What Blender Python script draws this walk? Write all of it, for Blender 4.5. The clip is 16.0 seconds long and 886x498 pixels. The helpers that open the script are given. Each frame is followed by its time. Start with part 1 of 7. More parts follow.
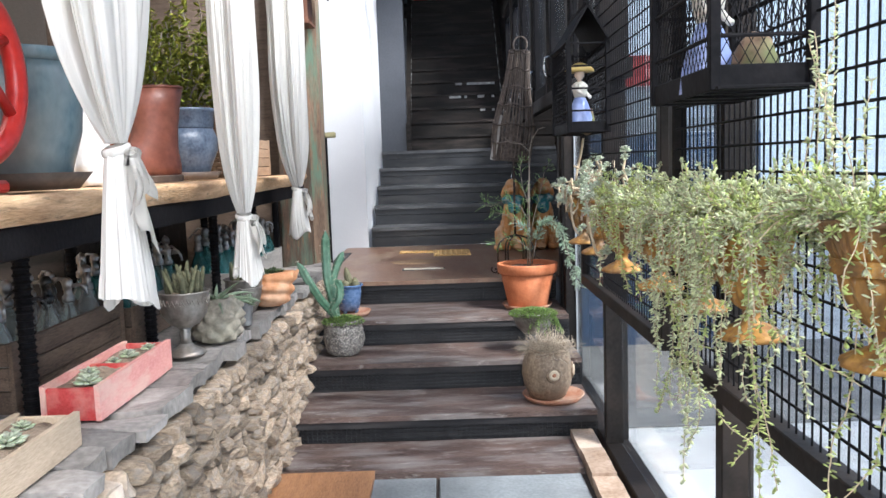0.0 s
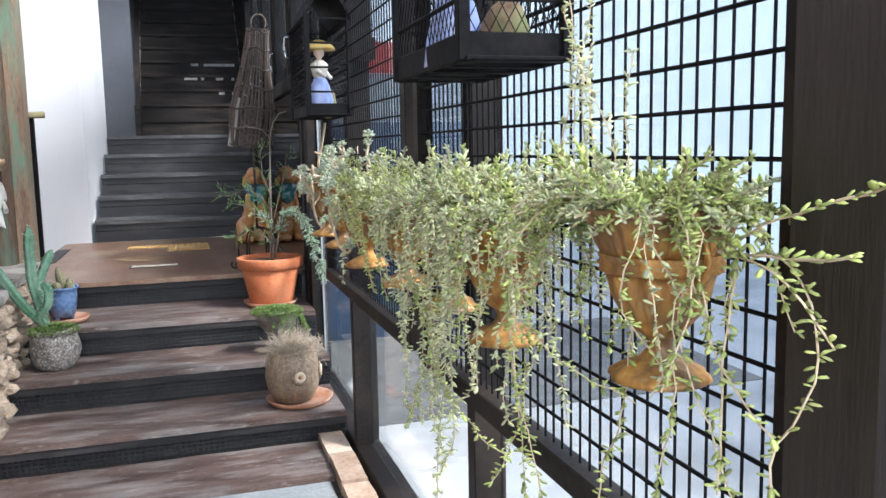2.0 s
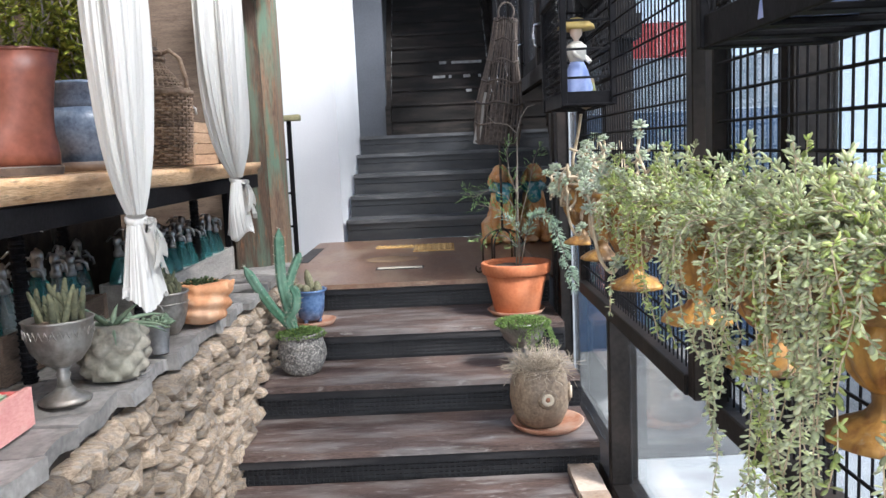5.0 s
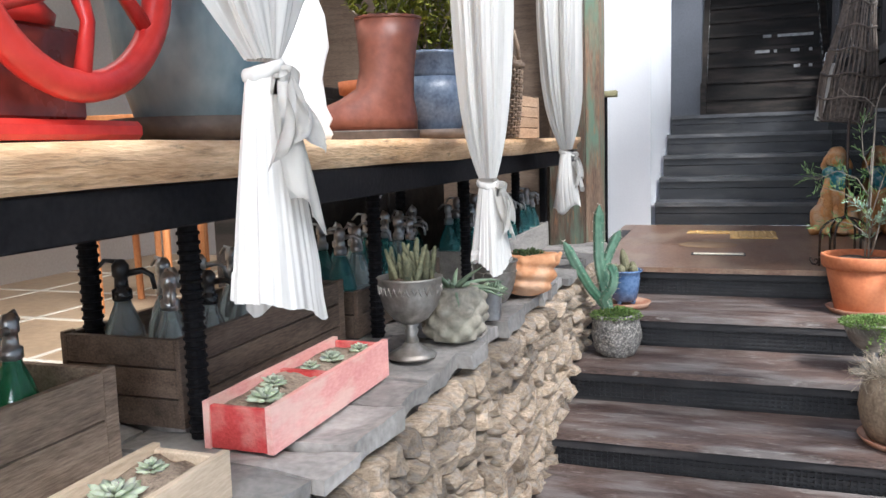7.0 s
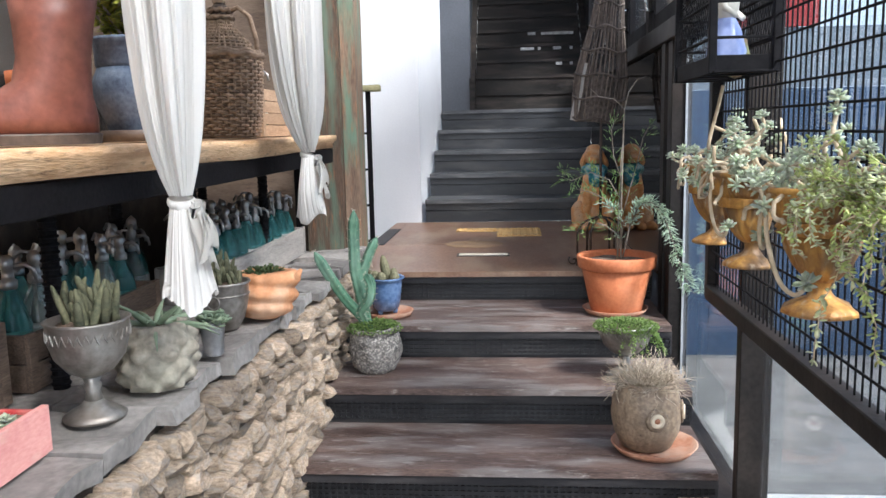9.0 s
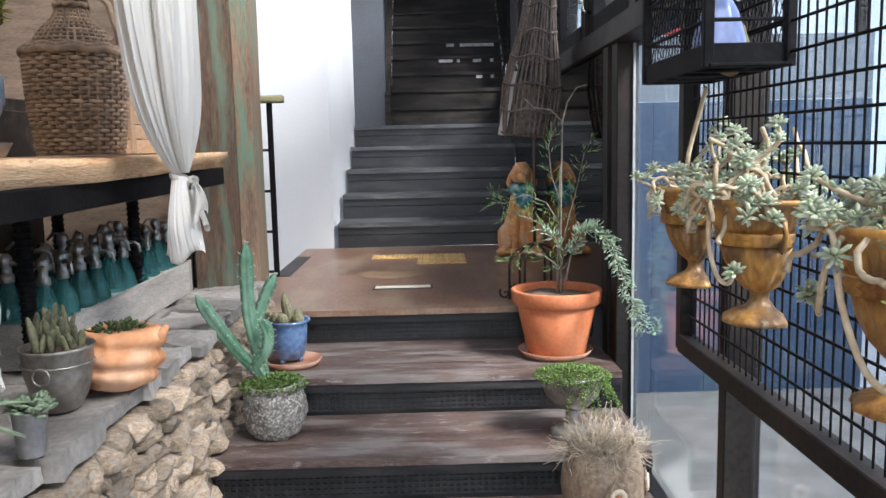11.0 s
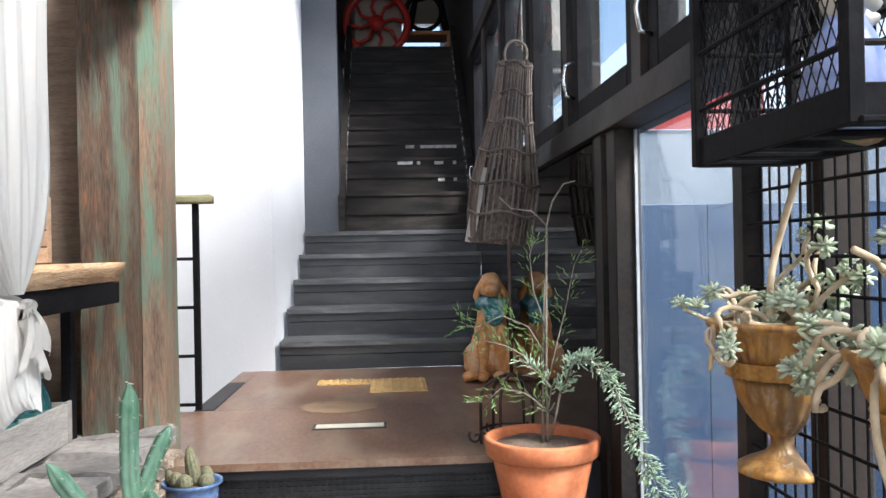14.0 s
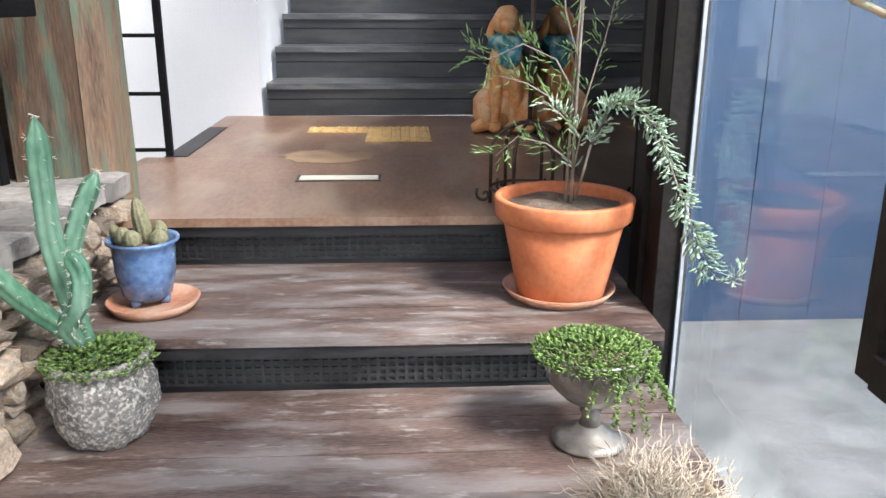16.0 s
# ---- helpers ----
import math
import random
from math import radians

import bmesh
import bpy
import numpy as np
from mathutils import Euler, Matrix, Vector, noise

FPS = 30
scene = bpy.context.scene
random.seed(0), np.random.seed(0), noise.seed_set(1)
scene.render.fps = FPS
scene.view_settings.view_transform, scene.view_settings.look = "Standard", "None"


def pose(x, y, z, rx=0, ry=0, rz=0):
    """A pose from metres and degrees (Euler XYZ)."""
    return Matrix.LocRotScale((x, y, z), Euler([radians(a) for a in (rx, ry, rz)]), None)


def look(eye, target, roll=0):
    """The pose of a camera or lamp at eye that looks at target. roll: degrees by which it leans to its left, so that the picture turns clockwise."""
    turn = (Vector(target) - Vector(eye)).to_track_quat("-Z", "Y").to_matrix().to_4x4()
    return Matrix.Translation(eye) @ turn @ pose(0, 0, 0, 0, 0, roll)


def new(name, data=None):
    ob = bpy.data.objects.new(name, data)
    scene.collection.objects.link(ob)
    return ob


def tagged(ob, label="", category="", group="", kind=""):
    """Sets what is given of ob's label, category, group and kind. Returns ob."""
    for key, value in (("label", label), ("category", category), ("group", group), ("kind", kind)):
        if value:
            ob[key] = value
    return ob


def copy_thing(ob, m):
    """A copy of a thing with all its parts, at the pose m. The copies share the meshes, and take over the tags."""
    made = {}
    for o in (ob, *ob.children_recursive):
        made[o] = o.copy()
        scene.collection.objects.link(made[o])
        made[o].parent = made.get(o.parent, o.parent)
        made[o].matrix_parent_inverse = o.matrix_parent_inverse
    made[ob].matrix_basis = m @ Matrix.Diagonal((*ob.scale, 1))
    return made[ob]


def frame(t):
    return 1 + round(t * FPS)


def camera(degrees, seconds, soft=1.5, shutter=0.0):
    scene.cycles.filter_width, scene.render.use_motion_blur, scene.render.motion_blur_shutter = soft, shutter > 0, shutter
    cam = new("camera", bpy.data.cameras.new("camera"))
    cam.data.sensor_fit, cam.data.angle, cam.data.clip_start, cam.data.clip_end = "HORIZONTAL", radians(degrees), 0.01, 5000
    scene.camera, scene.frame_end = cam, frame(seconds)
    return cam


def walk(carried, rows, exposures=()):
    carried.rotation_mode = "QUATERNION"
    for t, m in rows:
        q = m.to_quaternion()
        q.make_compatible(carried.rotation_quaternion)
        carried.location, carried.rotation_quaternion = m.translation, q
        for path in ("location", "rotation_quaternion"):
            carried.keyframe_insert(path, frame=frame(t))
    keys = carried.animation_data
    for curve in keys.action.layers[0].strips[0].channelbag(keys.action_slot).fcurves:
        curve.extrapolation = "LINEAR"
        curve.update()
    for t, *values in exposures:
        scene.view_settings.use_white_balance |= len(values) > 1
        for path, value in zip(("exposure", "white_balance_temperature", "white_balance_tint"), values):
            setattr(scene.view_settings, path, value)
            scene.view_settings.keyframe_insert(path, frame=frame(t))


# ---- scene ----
cam = camera(57.1, 16.0)
PATH = [
    (0, (0.057, 0.283, 1.42), (0.05, 2.272, 1.213), -1.9),
    (0.5, (0.095, 0.375, 1.406), (0.254, 2.357, 1.191), -1.2),
    (1, (0.102, 0.444, 1.407), (0.455, 2.4, 1.182), -0.7),
    (1.5, (0.12, 0.489, 1.402), (0.649, 2.403, 1.161), -0.5),
    (2, (0.128, 0.543, 1.402), (0.718, 2.438, 1.155), -1.1),
    (2.5, (0.138, 0.605, 1.392), (0.747, 2.493, 1.137), -1.9),
    (3, (0.191, 0.672, 1.39), (0.808, 2.558, 1.137), -1.7),
    (3.5, (0.252, 0.759, 1.395), (0.731, 2.684, 1.14), -2.0),
    (4, (0.269, 0.826, 1.395), (0.591, 2.784, 1.144), -2.0),
    (4.5, (0.23, 0.926, 1.4), (0.427, 2.901, 1.152), -2.1),
    (5, (0.158, 0.985, 1.408), (0.165, 2.97, 1.167), -2.5),
    (5.2, (0.128, 1.02, 1.415), (0.022, 3.002, 1.174), -2.7),
    (7.5, (-0.043, 1.1, 1.356), (-0.747, 2.991, 1.096), -1.5),
    (8, (0.076, 1.198, 1.402), (-0.463, 3.189, 1.105), -1.12),
    (8.5, (0.107, 1.318, 1.399), (-0.234, 3.352, 1.097), -0.89),
    (9, (0.07, 1.451, 1.404), (-0.106, 3.456, 1.108), -1.24),
    (11.5, (0.041, 2.166, 1.383), (0.094, 4.154, 1.169), -1.4),
    (12, (0.05, 2.285, 1.374), (0.136, 4.277, 1.224), -1.6),
    (12.5, (0.099, 2.406, 1.398), (0.2, 4.402, 1.327), -1.4),
    (13, (0.125, 2.51, 1.401), (0.224, 4.507, 1.396), -1.1),
    (13.5, (0.109, 2.648, 1.408), (0.219, 4.643, 1.494), -1.0),
    (14, (0.076, 2.761, 1.401), (0.206, 4.757, 1.407), -1.1),
    (14.5, (0.098, 2.907, 1.382), (0.232, 4.896, 1.217), -1.1),
    (15, (0.147, 3.048, 1.361), (0.268, 5.028, 1.114), -0.6),
    (15.5, (0.159, 3.164, 1.328), (0.25, 5.123, 0.936), -0.2),
    (16, (0.126, 3.295, 1.288), (0.224, 5.206, 0.706), 0.2),
]
walk(cam, [(t, look(eye, target, roll)) for t, eye, target, roll in PATH], exposures=[(0.0, 1.18, 5850, 9), (2.5, 1.22, 5850, 9), (6.0, 1.2, 5820, 9), (8.5, 1.24, 5850, 9), (11.5, 1.2, 5950, 9), (12.5, 1.3, 6000, 9), (13.5, 1.56, 6000, 9), (14.0, 1.46, 6000, 9), (14.5, 1.22, 6000, 9), (15.0, 1.26, 6000, 9), (16.0, 1.66, 6000, 9)])

# ---- world, sun, exposure ----
world = bpy.data.worlds.new("sky")
scene.world = world
world.use_nodes = True
wn = world.node_tree.nodes
sky = wn.new("ShaderNodeTexSky")
sky.sky_type = "NISHITA"
sky.sun_disc = False
sky.sun_elevation, sky.sun_rotation = radians(50), radians(121)
sky.air_density, sky.dust_density, sky.ozone_density = 1.0, 4.0, 1.0
world.node_tree.links.new(sky.outputs[0], wn["Background"].inputs[0])
wn["Background"].inputs[1].default_value = 0.15
sun_data = bpy.data.lights.new("sun", "SUN")
sun_data.energy, sun_data.angle, sun_data.color = 3.9, radians(18), (1.0, 0.96, 0.90)
sun = new("sun", sun_data)
sun.matrix_world = look((6, -3.6, 8.5), (0, 1.5, 0.8))


def area_lamp(name, place, target, w, h, watts, color):
    d = bpy.data.lights.new(name, "AREA")
    d.shape, d.size, d.size_y, d.energy, d.color = "RECTANGLE", w, h, watts, color
    ob = new(name, d)
    ob.matrix_world = look(place, target)
    return ob


# area lamp standing in for daylight from the open end behind the walker
area_lamp("entrance_daylight", (-0.1, -1.6, 2.3), (-0.2, 5, 1.0), 2.4, 2.6, 78, (1.0, 0.98, 0.95))
# unseen fill lamp under the closed roof, added to brighten the shop
area_lamp("shop_fill_lamp", (-2.6, 2.5, 3.5), (-2.6, 2.5, 0), 1.5, 4.0, 21, (1.0, 0.93, 0.83))


# ---- materials ----
def ramp_pair(nt, fac, c0, c1, lo=0.35, hi=0.65):
    r = nt.nodes.new("ShaderNodeValToRGB")
    r.color_ramp.elements[0].position, r.color_ramp.elements[1].position = lo, hi
    r.color_ramp.elements[0].color, r.color_ramp.elements[1].color = (*c0, 1), (*c1, 1)
    nt.links.new(fac, r.inputs[0])
    return r.outputs[0]


def surface(name, c0, c1, rough=0.7, metal=0.0, scale=6.0, fine=40.0, bump=0.3, stretch=(1, 1, 1), stain=None, stain_amount=0.5,
            stain_scale=2.5, vary=0.0, spec=0.5, coat=0.0, island=False, stain2=None):
    """Two-tone surface with coarse and fine variation, an optional stain colour, relief, and a shift from piece to piece."""
    m = bpy.data.materials.new(name)
    m.use_nodes = True
    nt = m.node_tree
    b = nt.nodes["Principled BSDF"]
    tc = nt.nodes.new("ShaderNodeTexCoord")
    mp = nt.nodes.new("ShaderNodeMapping")
    mp.inputs["Scale"].default_value = stretch
    nt.links.new(tc.outputs["Object"], mp.inputs[0])
    vec = mp.outputs[0]
    rnd = None
    if vary:
        if island:
            rnd = nt.nodes.new("ShaderNodeNewGeometry").outputs["Random Per Island"]
        else:
            rnd = nt.nodes.new("ShaderNodeObjectInfo").outputs["Random"]
        ad = nt.nodes.new("ShaderNodeVectorMath")
        ad.operation = "MULTIPLY_ADD"
        cb = nt.nodes.new("ShaderNodeCombineXYZ")
        for i in range(3):
            nt.links.new(rnd, cb.inputs[i])
        ad.inputs[1].default_value = (17, 31, 23)
        nt.links.new(cb.outputs[0], ad.inputs[0])
        nt.links.new(vec, ad.inputs[2])
        vec = ad.outputs[0]
    n1 = nt.nodes.new("ShaderNodeTexNoise")
    n1.inputs["Scale"].default_value, n1.inputs["Detail"].default_value, n1.inputs["Roughness"].default_value = scale, 5, 0.6
    n2 = nt.nodes.new("ShaderNodeTexNoise")
    n2.inputs["Scale"].default_value, n2.inputs["Detail"].default_value = fine, 4
    nt.links.new(vec, n1.inputs["Vector"])
    nt.links.new(vec, n2.inputs["Vector"])
    mixf = nt.nodes.new("ShaderNodeMath")
    mixf.operation = "MULTIPLY_ADD"
    mixf.inputs[1].default_value = 0.45
    nt.links.new(n2.outputs["Fac"], mixf.inputs[0])
    sc = nt.nodes.new("ShaderNodeMath")
    sc.operation = "MULTIPLY"
    sc.inputs[1].default_value = 0.55
    nt.links.new(n1.outputs["Fac"], sc.inputs[0])
    nt.links.new(sc.outputs[0], mixf.inputs[2])
    col = ramp_pair(nt, mixf.outputs[0], c0, c1)
    if stain:
        n3 = nt.nodes.new("ShaderNodeTexNoise")
        n3.inputs["Scale"].default_value, n3.inputs["Detail"].default_value = stain_scale, 6
        nt.links.new(vec, n3.inputs["Vector"])
        f = ramp_pair(nt, n3.outputs["Fac"], (0, 0, 0), (stain_amount,) * 3, 0.48, 0.64)
        mx = nt.nodes.new("ShaderNodeMix")
        mx.data_type = "RGBA"
        mx.inputs["B"].default_value = (*stain, 1)
        nt.links.new(f, mx.inputs["Factor"])
        nt.links.new(col, mx.inputs["A"])
        col = mx.outputs["Result"]
    if stain2:
        n4 = nt.nodes.new("ShaderNodeTexNoise")
        n4.inputs["Scale"].default_value, n4.inputs["Detail"].default_value = stain_scale * 3.1, 8
        n4.inputs["Roughness"].default_value = 0.7
        nt.links.new(vec, n4.inputs["Vector"])
        f2 = ramp_pair(nt, n4.outputs["Fac"], (0, 0, 0), (0.75,) * 3, 0.57, 0.68)
        m2 = nt.nodes.new("ShaderNodeMix")
        m2.data_type = "RGBA"
        m2.inputs["B"].default_value = (*stain2, 1)
        nt.links.new(f2, m2.inputs["Factor"])
        nt.links.new(col, m2.inputs["A"])
        col = m2.outputs["Result"]
    if vary:
        hs = nt.nodes.new("ShaderNodeHueSaturation")
        mr = nt.nodes.new("ShaderNodeMapRange")
        mr.inputs["To Min"].default_value, mr.inputs["To Max"].default_value = 1 - vary, 1 + vary
        nt.links.new(rnd, mr.inputs["Value"])
        nt.links.new(mr.outputs[0], hs.inputs["Value"])
        nt.links.new(col, hs.inputs["Color"])
        col = hs.outputs[0]
    nt.links.new(col, b.inputs["Base Color"])
    rr = nt.nodes.new("ShaderNodeMapRange")
    rr.inputs["To Min"].default_value, rr.inputs["To Max"].default_value = max(0.03, rough - 0.15), min(1, rough + 0.15)
    nt.links.new(n1.outputs["Fac"], rr.inputs["Value"])
    nt.links.new(rr.outputs[0], b.inputs["Roughness"])
    b.inputs["Metallic"].default_value = metal
    b.inputs["Specular IOR Level"].default_value = spec
    b.inputs["Coat Weight"].default_value = coat
    if bump:
        bp = nt.nodes.new("ShaderNodeBump")
        bp.inputs["Strength"].default_value, bp.inputs["Distance"].default_value = bump, 0.01
        nt.links.new(mixf.outputs[0], bp.inputs["Height"])
        nt.links.new(bp.outputs[0], b.inputs["Normal"])
    return m


def glass(name, tint=(1, 1, 1), rough=0.0, haze=0.0, haze_colour=(0.75, 0.8, 0.85), gloss=0.6):
    m = bpy.data.materials.new(name)
    m.use_nodes = True
    nt = m.node_tree
    out = nt.nodes["Material Output"]
    nt.nodes.remove(nt.nodes["Principled BSDF"])
    tr = nt.nodes.new("ShaderNodeBsdfTransparent")
    tr.inputs[0].default_value = (*tint, 1)
    gl = nt.nodes.new("ShaderNodeBsdfGlossy")
    gl.inputs["Roughness"].default_value = rough
    lw = nt.nodes.new("ShaderNodeLayerWeight")
    pw = nt.nodes.new("ShaderNodeMath")
    pw.operation, pw.inputs[1].default_value = "POWER", 4.0
    nt.links.new(lw.outputs["Facing"], pw.inputs[0])
    fr = nt.nodes.new("ShaderNodeMath")
    fr.operation, fr.inputs[1].default_value, fr.inputs[2].default_value = "MULTIPLY_ADD", gloss, 0.035
    nt.links.new(pw.outputs[0], fr.inputs[0])
    mx = nt.nodes.new("ShaderNodeMixShader")
    nt.links.new(fr.outputs[0], mx.inputs[0])
    nt.links.new(tr.outputs[0], mx.inputs[1])
    nt.links.new(gl.outputs[0], mx.inputs[2])
    last = mx
    if haze:
        df = nt.nodes.new("ShaderNodeBsdfDiffuse")
        df.inputs[0].default_value = (*haze_colour, 1)
        tc = nt.nodes.new("ShaderNodeTexCoord")
        nz = nt.nodes.new("ShaderNodeTexNoise")
        nz.inputs["Scale"].default_value, nz.inputs["Detail"].default_value = 3.0, 6
        nt.links.new(tc.outputs["Object"], nz.inputs["Vector"])
        f = ramp_pair(nt, nz.outputs["Fac"], (haze * 0.5,) * 3, (haze * 1.4,) * 3, 0.4, 0.7)
        last = nt.nodes.new("ShaderNodeMixShader")
        nt.links.new(f, last.inputs[0])
        nt.links.new(mx.outputs[0], last.inputs[1])
        nt.links.new(df.outputs[0], last.inputs[2])
    nt.links.new(last.outputs[0], out.inputs[0])
    return m


def glow(name, color, strength):
    m = bpy.data.materials.new(name)
    m.use_nodes = True
    b = m.node_tree.nodes["Principled BSDF"]
    b.inputs["Base Color"].default_value = (*color, 1)
    b.inputs["Emission Color"].default_value = (*color, 1)
    b.inputs["Emission Strength"].default_value = strength
    return m


def cloth(name, color):
    m = bpy.data.materials.new(name)
    m.use_nodes = True
    nt = m.node_tree
    b = nt.nodes["Principled BSDF"]
    b.inputs["Base Color"].default_value = (*color, 1)
    b.inputs["Roughness"].default_value = 0.9
    b.inputs["Specular IOR Level"].default_value = 0.15
    tl = nt.nodes.new("ShaderNodeBsdfTranslucent")
    tl.inputs[0].default_value = (*color, 1)
    mx = nt.nodes.new("ShaderNodeMixShader")
    mx.inputs[0].default_value = 0.3
    tc = nt.nodes.new("ShaderNodeTexCoord")
    mp = nt.nodes.new("ShaderNodeMapping")
    mp.inputs["Scale"].default_value = (30, 30, 2.5)
    nz = nt.nodes.new("ShaderNodeTexNoise")
    nz.inputs["Scale"].default_value, nz.inputs["Detail"].default_value = 1.2, 6
    bp = nt.nodes.new("ShaderNodeBump")
    bp.inputs["Strength"].default_value, bp.inputs["Distance"].default_value = 0.35, 0.01
    nt.links.new(tc.outputs["Object"], mp.inputs[0])
    nt.links.new(mp.outputs[0], nz.inputs["Vector"])
    nt.links.new(nz.outputs["Fac"], bp.inputs["Height"])
    nt.links.new(bp.outputs[0], b.inputs["Normal"])
    nt.links.new(b.outputs[0], mx.inputs[1])
    nt.links.new(tl.outputs[0], mx.inputs[2])
    nt.links.new(mx.outputs[0], nt.nodes["Material Output"].inputs[0])
    return m


TREAD = surface("worn_step_board", (0.034, 0.020, 0.016), (0.165, 0.112, 0.092), 0.46, scale=2.6, fine=46, bump=0.5, stretch=(1, 4, 4), stain=(0.26, 0.235, 0.22), stain_amount=0.6, stain_scale=3.4, stain2=(0.38, 0.35, 0.32))
RISER = surface("black_riser_paint", (0.007, 0.007, 0.008), (0.022, 0.021, 0.023), 0.5, spec=0.35, scale=5, fine=60, bump=0.2, stretch=(1, 1, 6), stain=(0.09, 0.08, 0.075), stain_amount=0.3)
MESH_DARK = surface("dark_riser_mesh", (0.020, 0.020, 0.022), (0.052, 0.052, 0.054), 0.45, metal=0.6, bump=0.1)
LANDING = surface("lacquered_landing_boards", (0.12, 0.060, 0.036), (0.27, 0.163, 0.106), 0.34, scale=1.6, fine=22, bump=0.03, stretch=(3, 1, 3), stain=(0.33, 0.25, 0.17), stain_amount=0.5, stain_scale=1.8)
SLATE = surface("slate_grey_paint", (0.045, 0.05, 0.06), (0.07, 0.075, 0.088), 0.45, scale=3, fine=60, bump=0.15)
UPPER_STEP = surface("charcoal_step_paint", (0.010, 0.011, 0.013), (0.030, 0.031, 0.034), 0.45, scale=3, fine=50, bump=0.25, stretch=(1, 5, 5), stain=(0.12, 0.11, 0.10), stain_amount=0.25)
# lighter charcoal with pale patches for the treads; risers use UPPER_STEP
UPPER_TREAD = surface("lighter_charcoal_tread", (0.035, 0.036, 0.039), (0.085, 0.086, 0.090), 0.4, scale=3, fine=50, bump=0.25, stretch=(1, 5, 5), stain=(0.17, 0.165, 0.16), stain_amount=0.5, stain_scale=4)
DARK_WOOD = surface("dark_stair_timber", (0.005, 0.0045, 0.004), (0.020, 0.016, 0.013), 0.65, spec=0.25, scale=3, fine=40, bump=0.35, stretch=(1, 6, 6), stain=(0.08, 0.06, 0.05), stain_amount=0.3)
WHITE = surface("white_wall_paint", (0.57, 0.58, 0.605), (0.64, 0.65, 0.67), 0.8, scale=1.5, fine=90, bump=0.12)
BEIGE = surface("beige_shop_wall", (0.40, 0.35, 0.30), (0.48, 0.43, 0.38), 0.85, scale=1.5, fine=60, bump=0.1)
STEEL = surface("dark_steel", (0.008, 0.007, 0.0065), (0.024, 0.020, 0.018), 0.5, spec=0.15, scale=4, fine=60, bump=0.15, stain=(0.08, 0.06, 0.048), stain_amount=0.3)
IRON = surface("black_iron", (0.005, 0.005, 0.006), (0.014, 0.013, 0.014), 0.6, scale=8, fine=80, bump=0.2, spec=0.06)
STONE = surface("rubble_stone", (0.15, 0.105, 0.07), (0.60, 0.47, 0.34), 0.9, scale=9, fine=60, bump=1.0, stain=(0.34, 0.31, 0.28), stain_amount=0.6, stain_scale=4, vary=0.45)
MORTAR = surface("dark_wall_core", (0.03, 0.023, 0.017), (0.075, 0.058, 0.045), 0.95, scale=9, fine=60, bump=0.8)
FLAG = surface("grey_flagstone", (0.17, 0.157, 0.145), (0.37, 0.34, 0.312), 0.85, scale=4, fine=45, bump=0.6, stain=(0.12, 0.11, 0.10), stain_amount=0.55, vary=0.22)
TILE = surface("grey_paving_tile", (0.17, 0.185, 0.19), (0.30, 0.315, 0.32), 0.6, scale=4, fine=70, bump=0.25, stain=(0.12, 0.125, 0.125), stain_amount=0.5)
ASPHALT = surface("pale_concrete_yard", (0.52, 0.515, 0.50), (0.70, 0.69, 0.67), 0.9, scale=2, fine=60, bump=0.4, stain=(0.24, 0.24, 0.235), stain_amount=0.5, stain_scale=1.3)
OAK_SLAB = surface("split_oak_slab", (0.60, 0.35, 0.165), (0.92, 0.66, 0.41), 0.6, scale=3, fine=34, bump=0.9, stretch=(5, 0.8, 5), stain=(0.40, 0.21, 0.10), stain_amount=0.7, stain_scale=4.5, stain2=(0.16, 0.085, 0.045))
PATINA = surface("patinated_timber_post", (0.032, 0.021, 0.015), (0.145, 0.088, 0.056), 0.6, scale=2.6, fine=28, bump=0.5, stretch=(5, 5, 0.7), stain=(0.12, 0.185, 0.135), stain_amount=0.75, stain_scale=3.0, stain2=(0.26, 0.115, 0.05))
PATINA_PALE = surface("pale_patinated_timber", (0.12, 0.075, 0.05), (0.33, 0.225, 0.15), 0.6, scale=2.6, fine=28, bump=0.5, stretch=(6, 6, 0.8), stain=(0.13, 0.24, 0.17), stain_amount=0.8, stain_scale=3.2, stain2=(0.34, 0.15, 0.06))
BRICK = surface("ochre_brick", (0.30, 0.20, 0.13), (0.52, 0.38, 0.28), 0.9, scale=9, fine=60, bump=0.5, stain=(0.5, 0.46, 0.40), stain_amount=0.5, vary=0.2)
BROWN_BOARD = surface("orange_brown_board", (0.24, 0.105, 0.045), (0.42, 0.215, 0.10), 0.5, scale=3, fine=30, bump=0.3, stretch=(8, 1, 8))
CLEAR = glass("window_glass", (0.93, 0.96, 0.97), 0.0, 0.03)
DARK_GLASS = glass("smoked_glass", (0.16, 0.17, 0.18), 0.004, gloss=1.1)
CURTAIN = cloth("white_muslin", (0.76, 0.735, 0.69))
YELLOW = surface("yellow_tactile_tile", (0.55, 0.33, 0.10), (0.72, 0.47, 0.18), 0.6, scale=9, fine=60, bump=0.3, stain=(0.36, 0.24, 0.12), stain_amount=0.6, stain_scale=9)


# ---- mesh helpers ----
def mesh_of(bm, mat, smooth=False):
    bmesh.ops.recalc_face_normals(bm, faces=bm.faces)
    me = bpy.data.meshes.new("mesh")
    bm.to_mesh(me)
    bm.free()
    me.materials.append(mat)
    if smooth:
        me.polygons.foreach_set("use_smooth", [True] * len(me.polygons))
    return me


def thing(name, place, label, category, group="", kind="", rz=0, rx=0, ry=0, scale=1.0):
    ob = new(name)
    ob.matrix_basis = pose(*place, rx, ry, rz) @ Matrix.Scale(scale, 4)
    return tagged(ob, label, category, group, kind)


